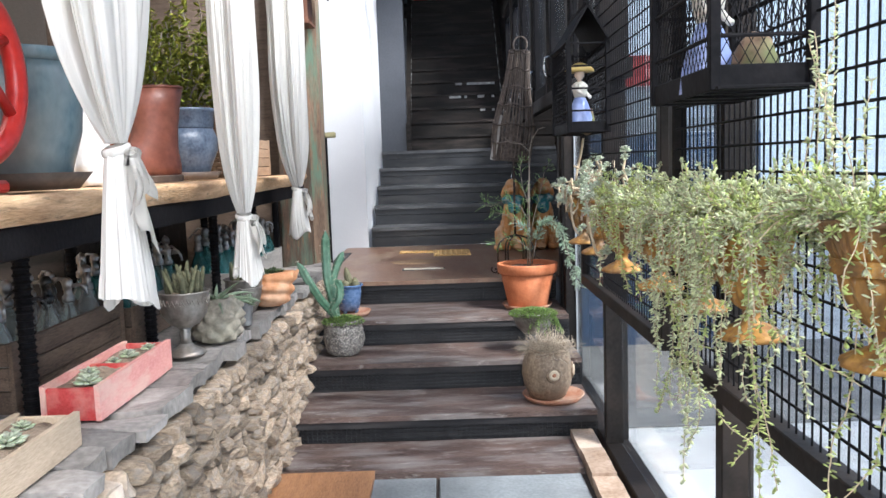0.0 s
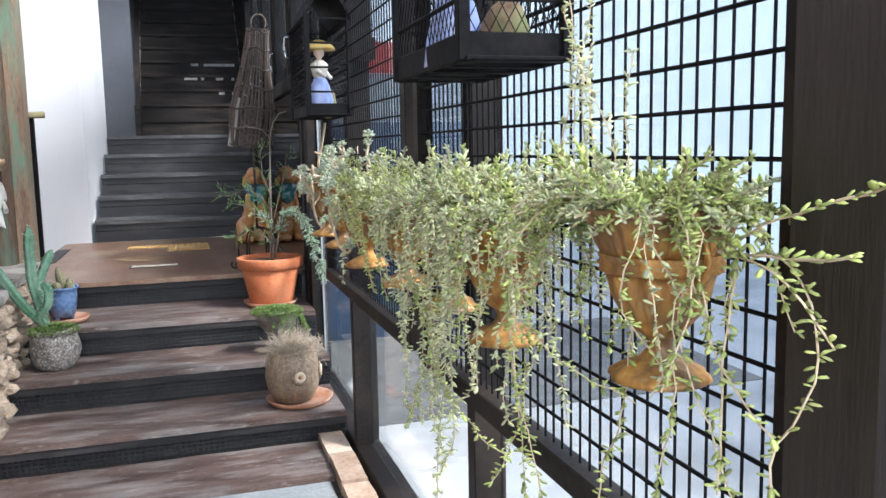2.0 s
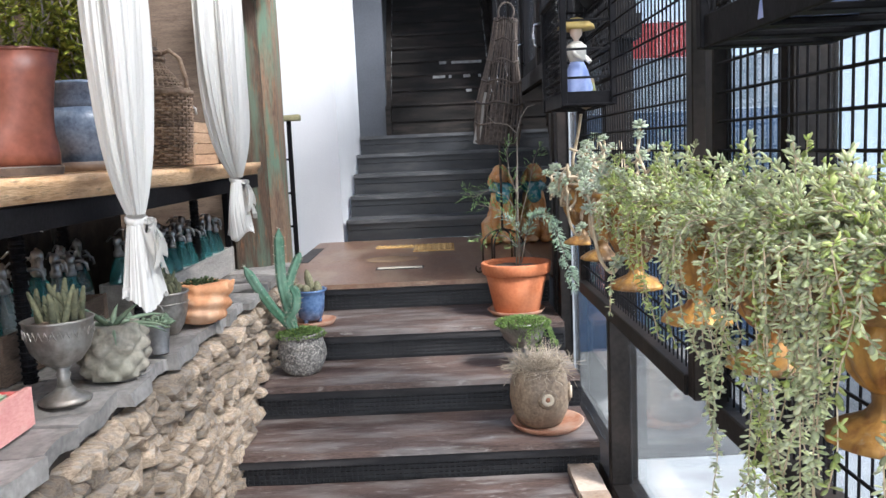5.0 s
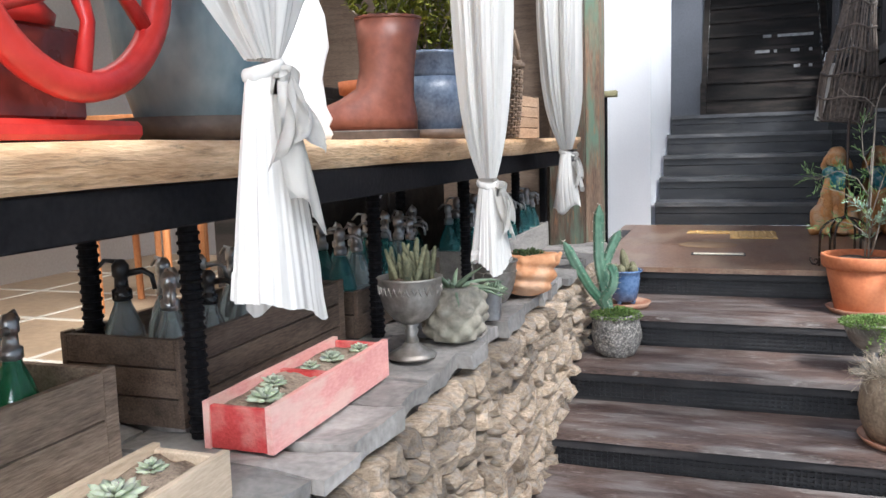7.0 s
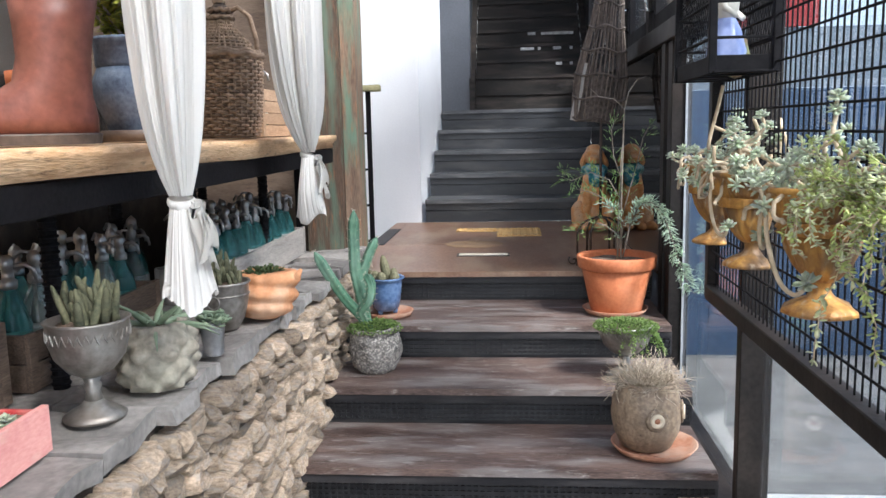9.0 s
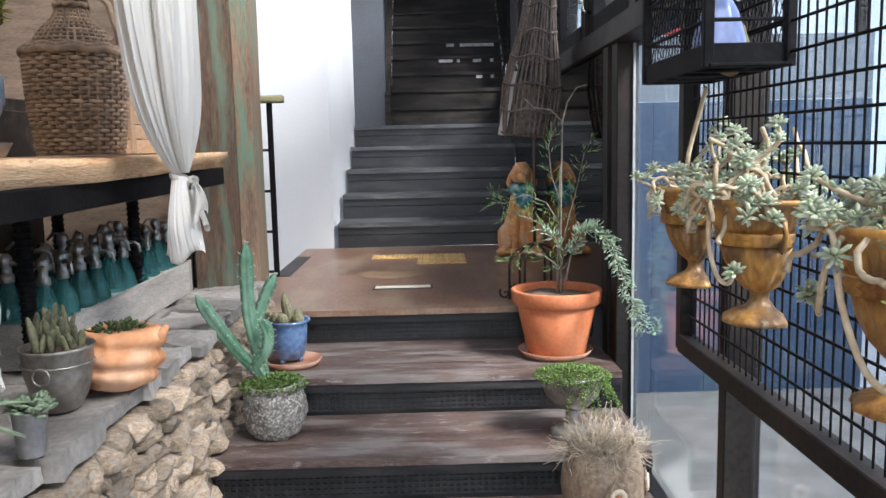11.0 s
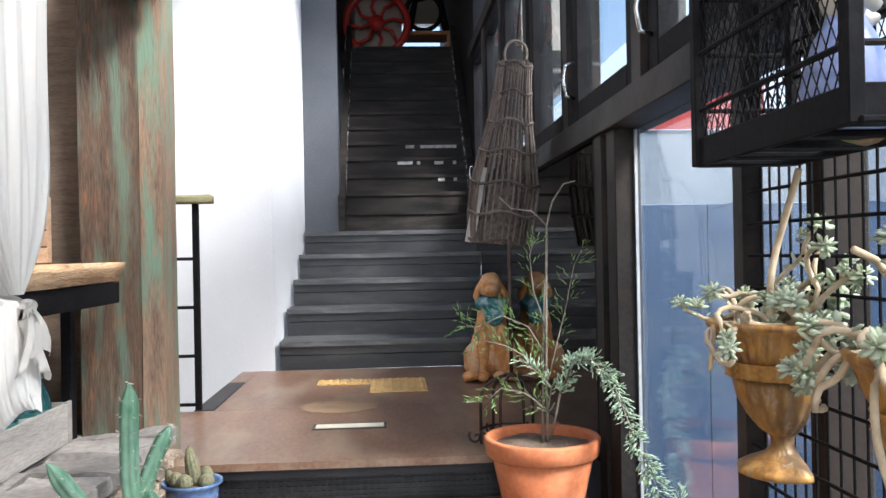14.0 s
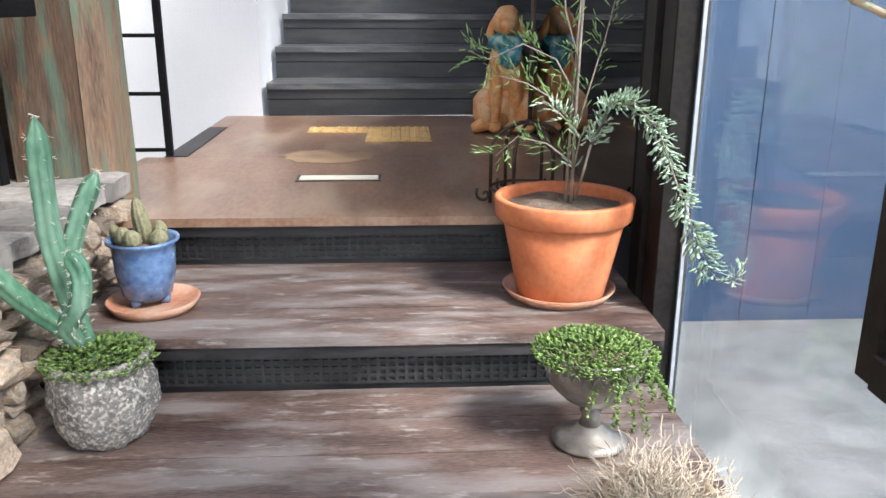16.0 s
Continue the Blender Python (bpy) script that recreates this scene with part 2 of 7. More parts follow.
def part(name, bm, mat, parent=None, label="", smooth=False, m=None):
    ob = new(name, mesh_of(bm, mat, smooth) if isinstance(bm, bmesh.types.BMesh) else bm)
    if parent is not None:
        ob.parent = parent
    if m is not None:
        ob.matrix_basis = m
    return tagged(ob, label)


def structure(name, bm, mat, label, category, smooth=False):
    return tagged(part(name, bm, mat, None, "", smooth), label, category, "", "structure")


def box(x0, x1, y0, y1, z0, z1, bevel=0.0, bm=None, segs=1):
    bm = bm or bmesh.new()
    r = bmesh.ops.create_cube(bm, size=1.0, matrix=Matrix.Translation(((x0 + x1) / 2, (y0 + y1) / 2, (z0 + z1) / 2)) @ Matrix.Diagonal((abs(x1 - x0), abs(y1 - y0), abs(z1 - z0), 1)))
    if bevel:
        es = {e for v in r["verts"] for e in v.link_edges}
        bmesh.ops.bevel(bm, geom=list(es), offset=bevel, segments=segs, affect="EDGES", profile=0.6)
    return bm


def rough_box(x0, x1, y0, y1, z0, z1, cuts, amount, freq=6.0, seed=0.0):
    """A board with worn, uneven faces."""
    bm = box(x0, x1, y0, y1, z0, z1)
    bmesh.ops.subdivide_edges(bm, edges=bm.edges[:], cuts=2, use_grid_fill=True)
    long_edges = [e for e in bm.edges if e.calc_length() > 0.9 * max(x1 - x0, y1 - y0, z1 - z0) / 3]
    bmesh.ops.subdivide_edges(bm, edges=long_edges, cuts=cuts, use_grid_fill=True)
    for v in bm.verts:
        n = noise.noise_vector(v.co * freq + Vector((seed, seed * 2, 0)))
        v.co += n * amount
    return bm


def lathe(profile, seg=32, bm=None, flute=0, depth=0.0, span=None):
    """A turned shape from (radius, height) pairs; flute: ribs round it between the heights of span."""
    bm = bm or bmesh.new()
    rings = []
    for r, z in profile:
        ring = []
        for i in range(seg):
            a = 2 * math.pi * i / seg
            k = r
            if flute and span and span[0] <= z <= span[1]:
                k = r * (1 + depth * math.cos(flute * a))
            ring.append(bm.verts.new((k * math.cos(a), k * math.sin(a), z)))
        rings.append(ring)
    for a, b in zip(rings, rings[1:]):
        for i in range(seg):
            bm.faces.new((a[i], a[(i + 1) % seg], b[(i + 1) % seg], b[i]))
    if profile[0][0] > 1e-4:
        bm.faces.new(rings[0][::-1])
    if profile[-1][0] > 1e-4:
        bm.faces.new(rings[-1])
    bmesh.ops.remove_doubles(bm, verts=bm.verts[:], dist=1e-5)
    return bm


def tube(points, radius, seg=8, bm=None, closed=False):
    """A round bar along points; radius: one number or one for each point."""
    bm = bm or bmesh.new()
    pts = [Vector(p) for p in points]
    rad = radius if isinstance(radius, (list, tuple)) else [radius] * len(pts)
    rings = []
    ref = Vector((0.13, 0.21, 0.97))
    for i, p in enumerate(pts):
        d = (pts[min(i + 1, len(pts) - 1)] - pts[max(i - 1, 0)])
        if closed:
            d = pts[(i + 1) % len(pts)] - pts[i - 1]
        d.normalize()
        if abs(d.dot(ref)) > 0.95:
            ref = Vector((0.9, 0.3, 0.1))
        u = d.cross(ref).normalized()
        w = d.cross(u)
        rings.append([bm.verts.new(p + (u * math.cos(2 * math.pi * k / seg) + w * math.sin(2 * math.pi * k / seg)) * rad[i]) for k in range(seg)])
    pairs = list(zip(rings, rings[1:])) + ([(rings[-1], rings[0])] if closed else [])
    for a, b in pairs:
        for k in range(seg):
            bm.faces.new((a[k], a[(k + 1) % seg], b[(k + 1) % seg], b[k]))
    if not closed:
        bm.faces.new(rings[0][::-1])
        bm.faces.new(rings[-1])
    return bm


def bar(x0, x1, y0, y1, z0, z1, bevel=0.003):
    return box(x0, x1, y0, y1, z0, z1, bevel)


# ---- ground and large structure ----
ground = structure("ground", box(-40, 60, -60, 90, -0.12, -0.03), ASPHALT, "pale worn concrete yard outside the glazing", "ground")
core = structure("floor", box(-0.76, 0.84, -3.0, 4.36, -0.028, -0.012), MORTAR, "dark bedding under the grey paving tiles", "floor")
rnd = random.Random(7)

# paving tiles, the first wooden board and the brick edging
for i, (x0, x1, y0, y1) in enumerate([(-0.745, -0.02, 3.2, 3.86), (-0.005, 0.64, 3.2, 3.86), (-0.745, -0.02, 2.5, 3.18), (-0.005, 0.64, 2.5, 3.18), (-0.745, -0.02, 1.8, 2.48),
                                      (-0.005, 0.64, 1.8, 2.48), (-0.745, -0.02, 1.1, 1.78), (-0.005, 0.64, 1.1, 1.78), (-0.745, -0.02, 0.4, 1.08), (-0.005, 0.64, 0.4, 1.08),
                                      (-0.745, -0.02, -1.0, 0.38), (-0.005, 0.64, -1.0, 0.38)]):
    part("paving_tile", box(x0, x1, y0, y1, -0.012, 0.004, 0.004), TILE, core)
base_board = structure("threshold_board", rough_box(-0.745, 0.66, 3.88, 4.31, -0.012, 0.022, 4, 0.003), TREAD, "weathered brown board before the lowest step", "board")
brown = tagged(part("loose_board", rough_box(-0.75, -0.30, 3.05, 3.90, 0.004, 0.03, 3, 0.002), BROWN_BOARD), "orange-brown varnished board lying on the paving by the stone wall", "board")
for i in range(6):
    y1 = 4.38 - i * 0.335
    ob = part("edging_stone", rough_box(0.665, 0.775, y1 - 0.325, y1, -0.012, 0.05 + 0.006 * math.sin(i * 2.1), 2, 0.006, 9, i), BRICK)
    tagged(ob, "ochre worn kerb stone along the glazing sill", "edging stone", "kerb stones")


# lower steps: black mesh risers under worn boards
STEP_Y = [4.31, 4.76, 5.215, 5.79]
for i in range(4):
    y0, z1 = STEP_Y[i], 0.16 * (i + 1)
    y1 = STEP_Y[i + 1] if i < 3 else 6.2
    xl = -0.745 if i < 3 else -0.80
    st = tagged(new("stair_step"), "worn dark wooden step with a black perforated riser", "step", "lower steps", "structure")
    part("riser_board", box(xl, 0.80, y0 + 0.03, y0 + 0.06, z1 - 0.17, z1 - 0.062), RISER, st)
    bm = bmesh.new()
    n = 62
    for k in range(n + 1):
        x = xl + 0.01 + (0.79 - xl) * k / n
        box(x - 0.0045, x + 0.0045, y0 + 0.022, y0 + 0.028, z1 - 0.145, z1 - 0.065, 0, bm)
    for k in range(5):
        z = z1 - 0.145 + 0.02 * k
        box(xl, 0.80, y0 + 0.024, y0 + 0.0305, z - 0.0045, z + 0.0045, 0, bm)
    part("riser_mesh", bm, MESH_DARK, st)
    part("nosing", rough_box(xl, 0.80, y0 - 0.004, y0 + 0.05, z1 - 0.062, z1 - 0.026, 4, 0.0015), RISER, st)
    if i < 3:
        w = (y1 + 0.03 - y0) / 3
        for k in range(3):
            part("tread_board", rough_box(xl, 0.795, y0 - 0.012 + k * w, y0 - 0.012 + (k + 1) * w - 0.004, z1 - 0.027, z1, 5, 0.0016, 7, i * 3 + k), TREAD, st)

# landing: lacquered boards, with the stair well left open
landing = structure("landing_floor", box(-0.79, 0.80, 5.82, 8.16, 0.56, 0.612), RISER, "glossy brown lacquered landing of wide boards", "landing")
part("landing_board", rough_box(-0.985, 0.80, 5.775, 6.83, 0.612, 0.64, 4, 0.001), LANDING, landing)
part("landing_board", rough_box(-0.800, 0.80, 6.832, 8.15, 0.612, 0.64, 4, 0.001), LANDING, landing)
part("landing_board", rough_box(-0.90, -0.802, 7.70, 8.15, 0.612, 0.64, 2, 0.001), LANDING, landing)
part("well_edging", bar(-0.90, -0.803, 6.832, 7.697, 0.55, 0.643), RISER, landing, "black painted edge of the stair well")
tact = tagged(new("tactile_strip"), "worn yellow ribbed tactile tiles on the landing", "tactile tile")
for k in range(2):
    x0, x1, y0, y1 = ((-0.36, 0.0, 7.49, 7.66), (-0.05, 0.27, 7.20, 7.66))[k]
    if k == 0:
        x1 = -0.052
    part("tile", box(x0, x1, y0, y1, 0.641, 0.645), YELLOW, tact)
    n = int((x1 - x0) / 0.042)
    for j in range(n):
        xx = x0 + (j + 0.5) * (x1 - x0) / n
        part("rib", box(xx - 0.011, xx + 0.011, y0 + 0.008, y1 - 0.008, 0.644, 0.650, 0.003), YELLOW, tact)
bm = bmesh.new()
rim = [bm.verts.new((-0.19 + (0.19 + 0.03 * noise.noise(Vector((3 * math.cos(a), 3 * math.sin(a), 1)))) * math.cos(a), 6.83 + (0.17 + 0.06 * noise.noise(Vector((4 * math.cos(a), 4 * math.sin(a), 7)))) * math.sin(a), 0.6415)) for a in [2 * math.pi * k / 40 for k in range(40)]]
top = bmesh.ops.extrude_face_region(bm, geom=[bm.faces.new(rim)])
bmesh.ops.translate(bm, verts=[v for v in top["geom"] if isinstance(v, bmesh.types.BMVert)], vec=(0, 0, 0.001))
part("worn_patch", bm, surface("rubbed_landing_boards", (0.26, 0.16, 0.085), (0.40, 0.27, 0.15), 0.4, scale=5, fine=30, bump=0.05, stretch=(1, 4, 1), stain=(0.22, 0.13, 0.08), stain_amount=0.8, stain_scale=6), landing, "rubbed paler patch in the lacquer")
notice = tagged(part("floor_notice", box(-0.275, 0.046, 6.305, 6.415, 0.641, 0.644), surface("black_notice", (0.03, 0.03, 0.03), (0.05, 0.05, 0.05), 0.5)), "thin dark strip with pale writing fixed on the landing", "notice")
part("pale_bar", box(-0.262, 0.034, 6.322, 6.398, 0.644, 0.6455), surface("cream_print", (0.62, 0.56, 0.42), (0.74, 0.68, 0.54), 0.6), notice)

# upper steps, five charcoal risers
for i in range(5):
    y0, z1 = 8.145 + 0.36 * i, 0.64 + 0.189 * (i + 1)
    st = tagged(new("stair_step"), "charcoal painted wooden step", "step", "upper steps", "structure")
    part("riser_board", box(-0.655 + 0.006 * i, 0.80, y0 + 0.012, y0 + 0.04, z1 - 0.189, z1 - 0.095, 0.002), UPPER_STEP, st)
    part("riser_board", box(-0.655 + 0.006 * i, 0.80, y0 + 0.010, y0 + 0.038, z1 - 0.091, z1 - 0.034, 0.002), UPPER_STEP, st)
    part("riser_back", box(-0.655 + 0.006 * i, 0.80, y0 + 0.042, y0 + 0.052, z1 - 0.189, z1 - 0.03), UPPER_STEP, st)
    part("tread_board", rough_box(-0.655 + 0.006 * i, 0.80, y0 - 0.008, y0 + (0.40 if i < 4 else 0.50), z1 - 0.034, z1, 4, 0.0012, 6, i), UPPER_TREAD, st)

# dark steep flight up to the next storey
# pale colour for light leaking through the gaps under some treads
GAP_LIGHT = surface("pale_gap_light", (0.22, 0.21, 0.20), (0.46, 0.45, 0.43), 0.7, scale=20)
FL0, FLZ, FN = 9.72, 1.585, 12
RUN, RISE = 0.172, 0.171
for i in range(FN):
    y0, z1 = FL0 + RUN * i, FLZ + RISE * (i + 1)
    st = tagged(new("stair_step"), "nearly black timber step of the steep upper flight", "step", "dark flight", "structure")
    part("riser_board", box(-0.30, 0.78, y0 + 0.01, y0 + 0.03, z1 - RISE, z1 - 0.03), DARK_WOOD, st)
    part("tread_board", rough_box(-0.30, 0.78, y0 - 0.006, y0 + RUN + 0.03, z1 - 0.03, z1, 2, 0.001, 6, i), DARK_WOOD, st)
    # thin pale boxes painted in as light from the gaps
    for a_, b_ in {2: ((0.52, 0.58), (0.66, 0.69)), 3: ((0.16, 0.30), (0.34, 0.37), (0.50, 0.58), (0.67, 0.70)), 4: ((0.24, 0.32), (0.38, 0.72))}.get(i, ()):
        part("gap_light_strip", box(a_, b_, y0 + 0.003, y0 + 0.0095, z1 - 0.064, z1 - 0.034), GAP_LIGHT, st, "pale strip in place of light through the gap under the tread")
TOPZ = FLZ + RISE * FN
TOPY = FL0 + RUN * FN
for s, x0 in ((0, -0.355), (1, 0.785)):
    ob = structure("stair_string", bmesh.new(), DARK_WOOD, "dark timber stair string with white chalk writing", "stair string")
    bm = bmesh.new()
    pts = [(FL0 - 0.02, FLZ - 0.02), (TOPY, TOPZ - 0.02), (TOPY, TOPZ + 0.28), (FL0 - 0.02, FLZ + 0.28)]
    va = [bm.verts.new((x0, y, z)) for y, z in pts]
    vb = [bm.verts.new((x0 + 0.055, y, z)) for y, z in pts]
    bm.faces.new(va)
    bm.faces.new(vb[::-1])
    for k in range(4):
        bm.faces.new((va[k], va[(k + 1) % 4], vb[(k + 1) % 4], vb[k]))
    bmesh.ops.recalc_face_normals(bm, faces=bm.faces)
    bm.to_mesh(ob.data)
    bm.free()
    CHALK = surface("white_chalk", (0.42, 0.42, 0.42), (0.6, 0.6, 0.6), 0.9)
    bm = bmesh.new()
    q = random.Random(3 + s)
    xx = x0 + (0.056 if s == 0 else -0.003)
    d = Vector((0, TOPY - FL0, TOPZ - FLZ)).normalized()
    up = Vector((0, -d.z, d.y))
    p = Vector((xx, FL0 + 0.25, FLZ + 0.16 + 0.25))
    for k in range(46):
        a = p + up * q.uniform(-0.03, 0.03)
        c = a + d * q.uniform(0.01, 0.03) + up * q.uniform(-0.04, 0.04)
        tube([a, (a + c) / 2 + up * q.uniform(-0.012, 0.012), c], 0.0025, 4, bm)
        p += d * 0.048
    part("chalk_lettering", bm, CHALK, ob)

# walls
# out-of-view baffle, added so no sky light reaches the steep flight
structure("stair_light_baffle", box(-0.79, 0.95, 9.80, 9.90, 4.70, 5.72), DARK_WOOD, "unseen dark baffle added to keep sky light off the steep flight", "wall")
# four unseen walls, added to shut sky light out of the upper room
structure("upper_wall_left", box(-2.3, -2.2, 11.8, 14.75, 3.4, 5.8), BEIGE, "unseen pale side wall added to close the upper room against sky light", "wall")
structure("upper_wall_right", box(2.2, 2.3, 11.8, 14.75, 3.4, 5.8), BEIGE, "unseen pale side wall added to close the upper room against sky light", "wall")
structure("upper_wall_front_left", box(-2.2, -0.51, 11.8, 11.9, 3.4, 5.72), BEIGE, "unseen pale front wall added to close the upper room against sky light", "wall")
structure("upper_wall_front_right", box(0.95, 2.2, 11.8, 11.9, 3.4, 5.72), BEIGE, "unseen pale front wall added to close the upper room against sky light", "wall")
bm = bmesh.new()
outline = [bm.verts.new((x, y, -1.4)) for x, y in ((-2.6, 8.155), (-0.69, 8.155), (-0.64, 9.73), (-0.95, 9.73), (-0.95, 8.40), (-2.6, 8.40))]
solid = bmesh.ops.extrude_face_region(bm, geom=[bm.faces.new(outline)])
bmesh.ops.translate(bm, verts=[v for v in solid["geom"] if isinstance(v, bmesh.types.BMVert)], vec=(0, 0, 6.0))
structure("wall_white", bm, WHITE, "white painted masonry wall beside and along the steps", "wall")
structure("wall_slate", box(-0.64, -0.345, 9.735, 9.90, 1.5, 4.6, 0.004), SLATE, "slate grey painted pier beside the dark flight", "wall")
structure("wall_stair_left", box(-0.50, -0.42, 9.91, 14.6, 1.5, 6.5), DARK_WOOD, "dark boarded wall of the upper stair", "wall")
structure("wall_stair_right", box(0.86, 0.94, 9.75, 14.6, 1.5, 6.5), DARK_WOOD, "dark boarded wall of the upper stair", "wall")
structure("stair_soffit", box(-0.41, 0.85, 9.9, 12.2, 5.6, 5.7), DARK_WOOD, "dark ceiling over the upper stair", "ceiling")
structure("upper_floor", box(-2.2, 2.2, TOPY, 14.6, TOPZ - 0.2, TOPZ - 0.005), DARK_WOOD, "dark timber upper floor", "floor")
structure("upper_wall_back", box(-2.2, 0.06, 14.6, 14.75, 3.4, 6.5), BEIGE, "pale back wall of the upper room", "wall")
structure("upper_wall_back_sill", box(0.06, 1.2, 14.6, 14.75, 3.4, 3.95), BEIGE, "pale back wall under the upper window", "wall")
structure("upper_wall_back_head", box(0.06, 1.2, 14.6, 14.75, 4.72, 6.5), BEIGE, "pale back wall over the upper window", "wall")
structure("upper_wall_back_right", box(1.2, 2.2, 14.6, 14.75, 3.4, 6.5), BEIGE, "pale back wall beside the upper window", "wall")
structure("upper_ceiling", box(-2.2, 2.2, 11.9, 14.75, 5.72, 5.8), DARK_WOOD, "dark ceiling of the upper room", "ceiling")
structure("roof", box(-4.2, -0.80, -1.2, 8.3, 3.7, 3.8), surface("dark_roof_boards", (0.06, 0.05, 0.045), (0.12, 0.10, 0.09), 0.8, stretch=(1, 5, 1)), "dark boarded roof over the shop", "ceiling")
structure("shop_wall_back", box(-4.2, -4.1, -1.2, 8.2, -0.2, 3.7), BEIGE, "beige plaster back wall of the shop", "wall")
structure("shop_wall_end", box(-4.1, -2.61, 8.155, 8.3, -0.2, 3.7), BEIGE, "beige plaster end wall of the shop", "wall")
structure("shop_wall_near", box(-4.1, -0.95, -1.2, -1.08, -0.2, 3.7), BEIGE, "beige plaster wall at the shop's near end", "wall")
shop_floor = structure("shop_floor", box(-4.1, -1.46, -1.0, 6.05, 0.45, 0.62), surface("ochre_shop_floor", (0.30, 0.21, 0.13), (0.45, 0.33, 0.21), 0.45, scale=2, fine=30), "ochre shop floor with pale joints", "floor")
JOINT = surface("pale_joint", (0.6, 0.55, 0.46), (0.7, 0.66, 0.58), 0.7)
for k in range(9):
    part("floor_joint", box(-4.08, -1.48, 0.2 + 0.62 * k, 0.225 + 0.62 * k, 0.62, 0.624), JOINT, shop_floor)
for k in range(4):
    part("floor_joint", box(-3.7 + 0.6 * k, -3.675 + 0.6 * k, -0.95, 6.0, 0.62, 0.6235), JOINT, shop_floor)

# glazed front: sill, posts, beam, panes
structure("glazing_sill", bar(0.80, 0.92, -1.2, 5.62, -0.03, 0.055, 0.004), STEEL, "dark steel sill under the glass", "sill")
for y0, w, x0 in ((5.33, 0.10, 0.80), (5.46, 0.09, 0.79), (4.085, 0.05, 0.80), (4.14, 0.045, 0.83), (2.46, 0.055, 0.80), (2.54, 0.05, 0.83), (1.05, 0.06, 0.80), (-0.4, 0.07, 0.80)):
    structure("glazing_post", bar(x0, 0.885 if x0 == 0.80 else 0.92, y0, y0 + w, 0.055 if y0 < 5.6 else 0.64, 1.785 if y0 > 4.0 else 3.05), STEEL, "dark steel glazing post", "post")
structure("glazing_beam", bar(0.775, 0.93, 4.03, 9.75, 1.785, 1.875), STEEL, "dark steel beam between lower and upper glazing", "beam")
structure("glazing_beam_top", bar(0.775, 0.93, -1.2, 9.75, 3.05, 3.14), STEEL, "dark steel head beam of the upper windows", "beam")
structure("wall_over_windows", box(0.83, 0.95, -1.2, 9.75, 3.14, 3.7), SLATE, "slate grey wall over the upper windows", "wall")
structure("wall_right_base", box(0.83, 0.93, 5.62, 9.75, -0.03, 0.64), SLATE, "slate grey low wall beside the landing", "wall")
structure("wall_right_end", box(0.84, 0.93, 5.62, 9.75, 0.641, 1.785), SLATE, "slate grey wall beside the upper steps", "wall")


def pane(y0, y1, z0, z1, mat, label, x=0.872):
    ob = structure("window_pane", box(x, x + 0.006, y0, y1, z0, z1), mat, label, "window")
    ob.visible_shadow = False
    return ob


for y0, y1 in ((4.185, 5.33), (2.59, 4.085), (1.11, 2.46), (-0.33, 1.05)):
    pane(y0, y1, 0.055, 1.785 if y0 > 4 else 3.05, CLEAR, "tall clear pane with dust and reflections")
pane(5.615, 9.72, 0.645, 1.785, DARK_GLASS, "smoked glass panel beside the landing and upper steps", 0.803)
structure("panel_stile", bar(0.80, 0.842, 5.56, 5.61, 0.655, 1.785), IRON, "black frame of the smoked glass panel", "frame")

structure("pane_seal", box(0.862, 0.871, 5.318, 5.328, 0.06, 1.78), surface("pale_seal", (0.26, 0.28, 0.30), (0.40, 0.42, 0.44), 0.5), "pale seal along the pane's edge", "seal")

# upper windows: black sashes in a dark frame, with curved handles
CHROME = surface("worn_chrome", (0.45, 0.45, 0.45), (0.65, 0.65, 0.65), 0.25, metal=1.0, bump=0.05)
for k in range(6):
    y0 = 4.11 + 0.93 * k
    w = tagged(new("window_unit"), "black framed casement window over the beam", "window", "upper windows", "structure")
    part("window_post", bar(0.785, 0.92, y0 - 0.045, y0 + 0.045, 1.875, 3.05), STEEL, w)
    sash = part("sash", bar(0.80, 0.86, y0 + 0.055, y0 + 0.14, 1.885, 3.04), IRON, w)
    part("sash_stile", bar(0.80, 0.86, y0 + 0.78, y0 + 0.865, 1.885, 3.04), IRON, w)
    part("sash_rail", bar(0.80, 0.86, y0 + 0.14, y0 + 0.78, 1.885, 1.96), IRON, w)
    part("sash_rail", bar(0.80, 0.86, y0 + 0.14, y0 + 0.78, 2.96, 3.04), IRON, w)
    p = part("window_glass", box(0.83, 0.836, y0 + 0.13, y0 + 0.79, 1.95, 2.97), CLEAR, w)
    p.visible_shadow = False
    part("window_handle", tube([(0.80, y0 + 0.82, 1.98), (0.765, y0 + 0.82, 1.99), (0.755, y0 + 0.82, 2.05), (0.765, y0 + 0.82, 2.11), (0.80, y0 + 0.82, 2.12)], 0.007, 6), CHROME, w, "chrome pull handle", True)

# timber post with a pale edge, beside the landing
post = tagged(new("timber_post"), "brown timber post with green patina and a pale edge board", "post", "", "structure")
part("post_body", rough_box(-1.05, -0.845, 5.80, 6.00, 0.55, 3.7, 6, 0.004, 3), PATINA, post)
part("edge_board", rough_box(-0.843, -0.764, 5.84, 6.04, 0.55, 3.7, 6, 0.003, 3, 4), PATINA_PALE, post)
structure("steel_upright", bar(-1.10, -1.065, 5.74, 5.79, 0.60, 1.30), IRON, "black steel upright under the shelf's end", "post")

# roof out of view, added to shade the upper steps and flight
structure("stair_shade_roof", box(-0.79, 0.95, 8.6, 9.9, 4.6, 4.7), DARK_WOOD, "unseen dark roof added to shade the upper steps", "ceiling")
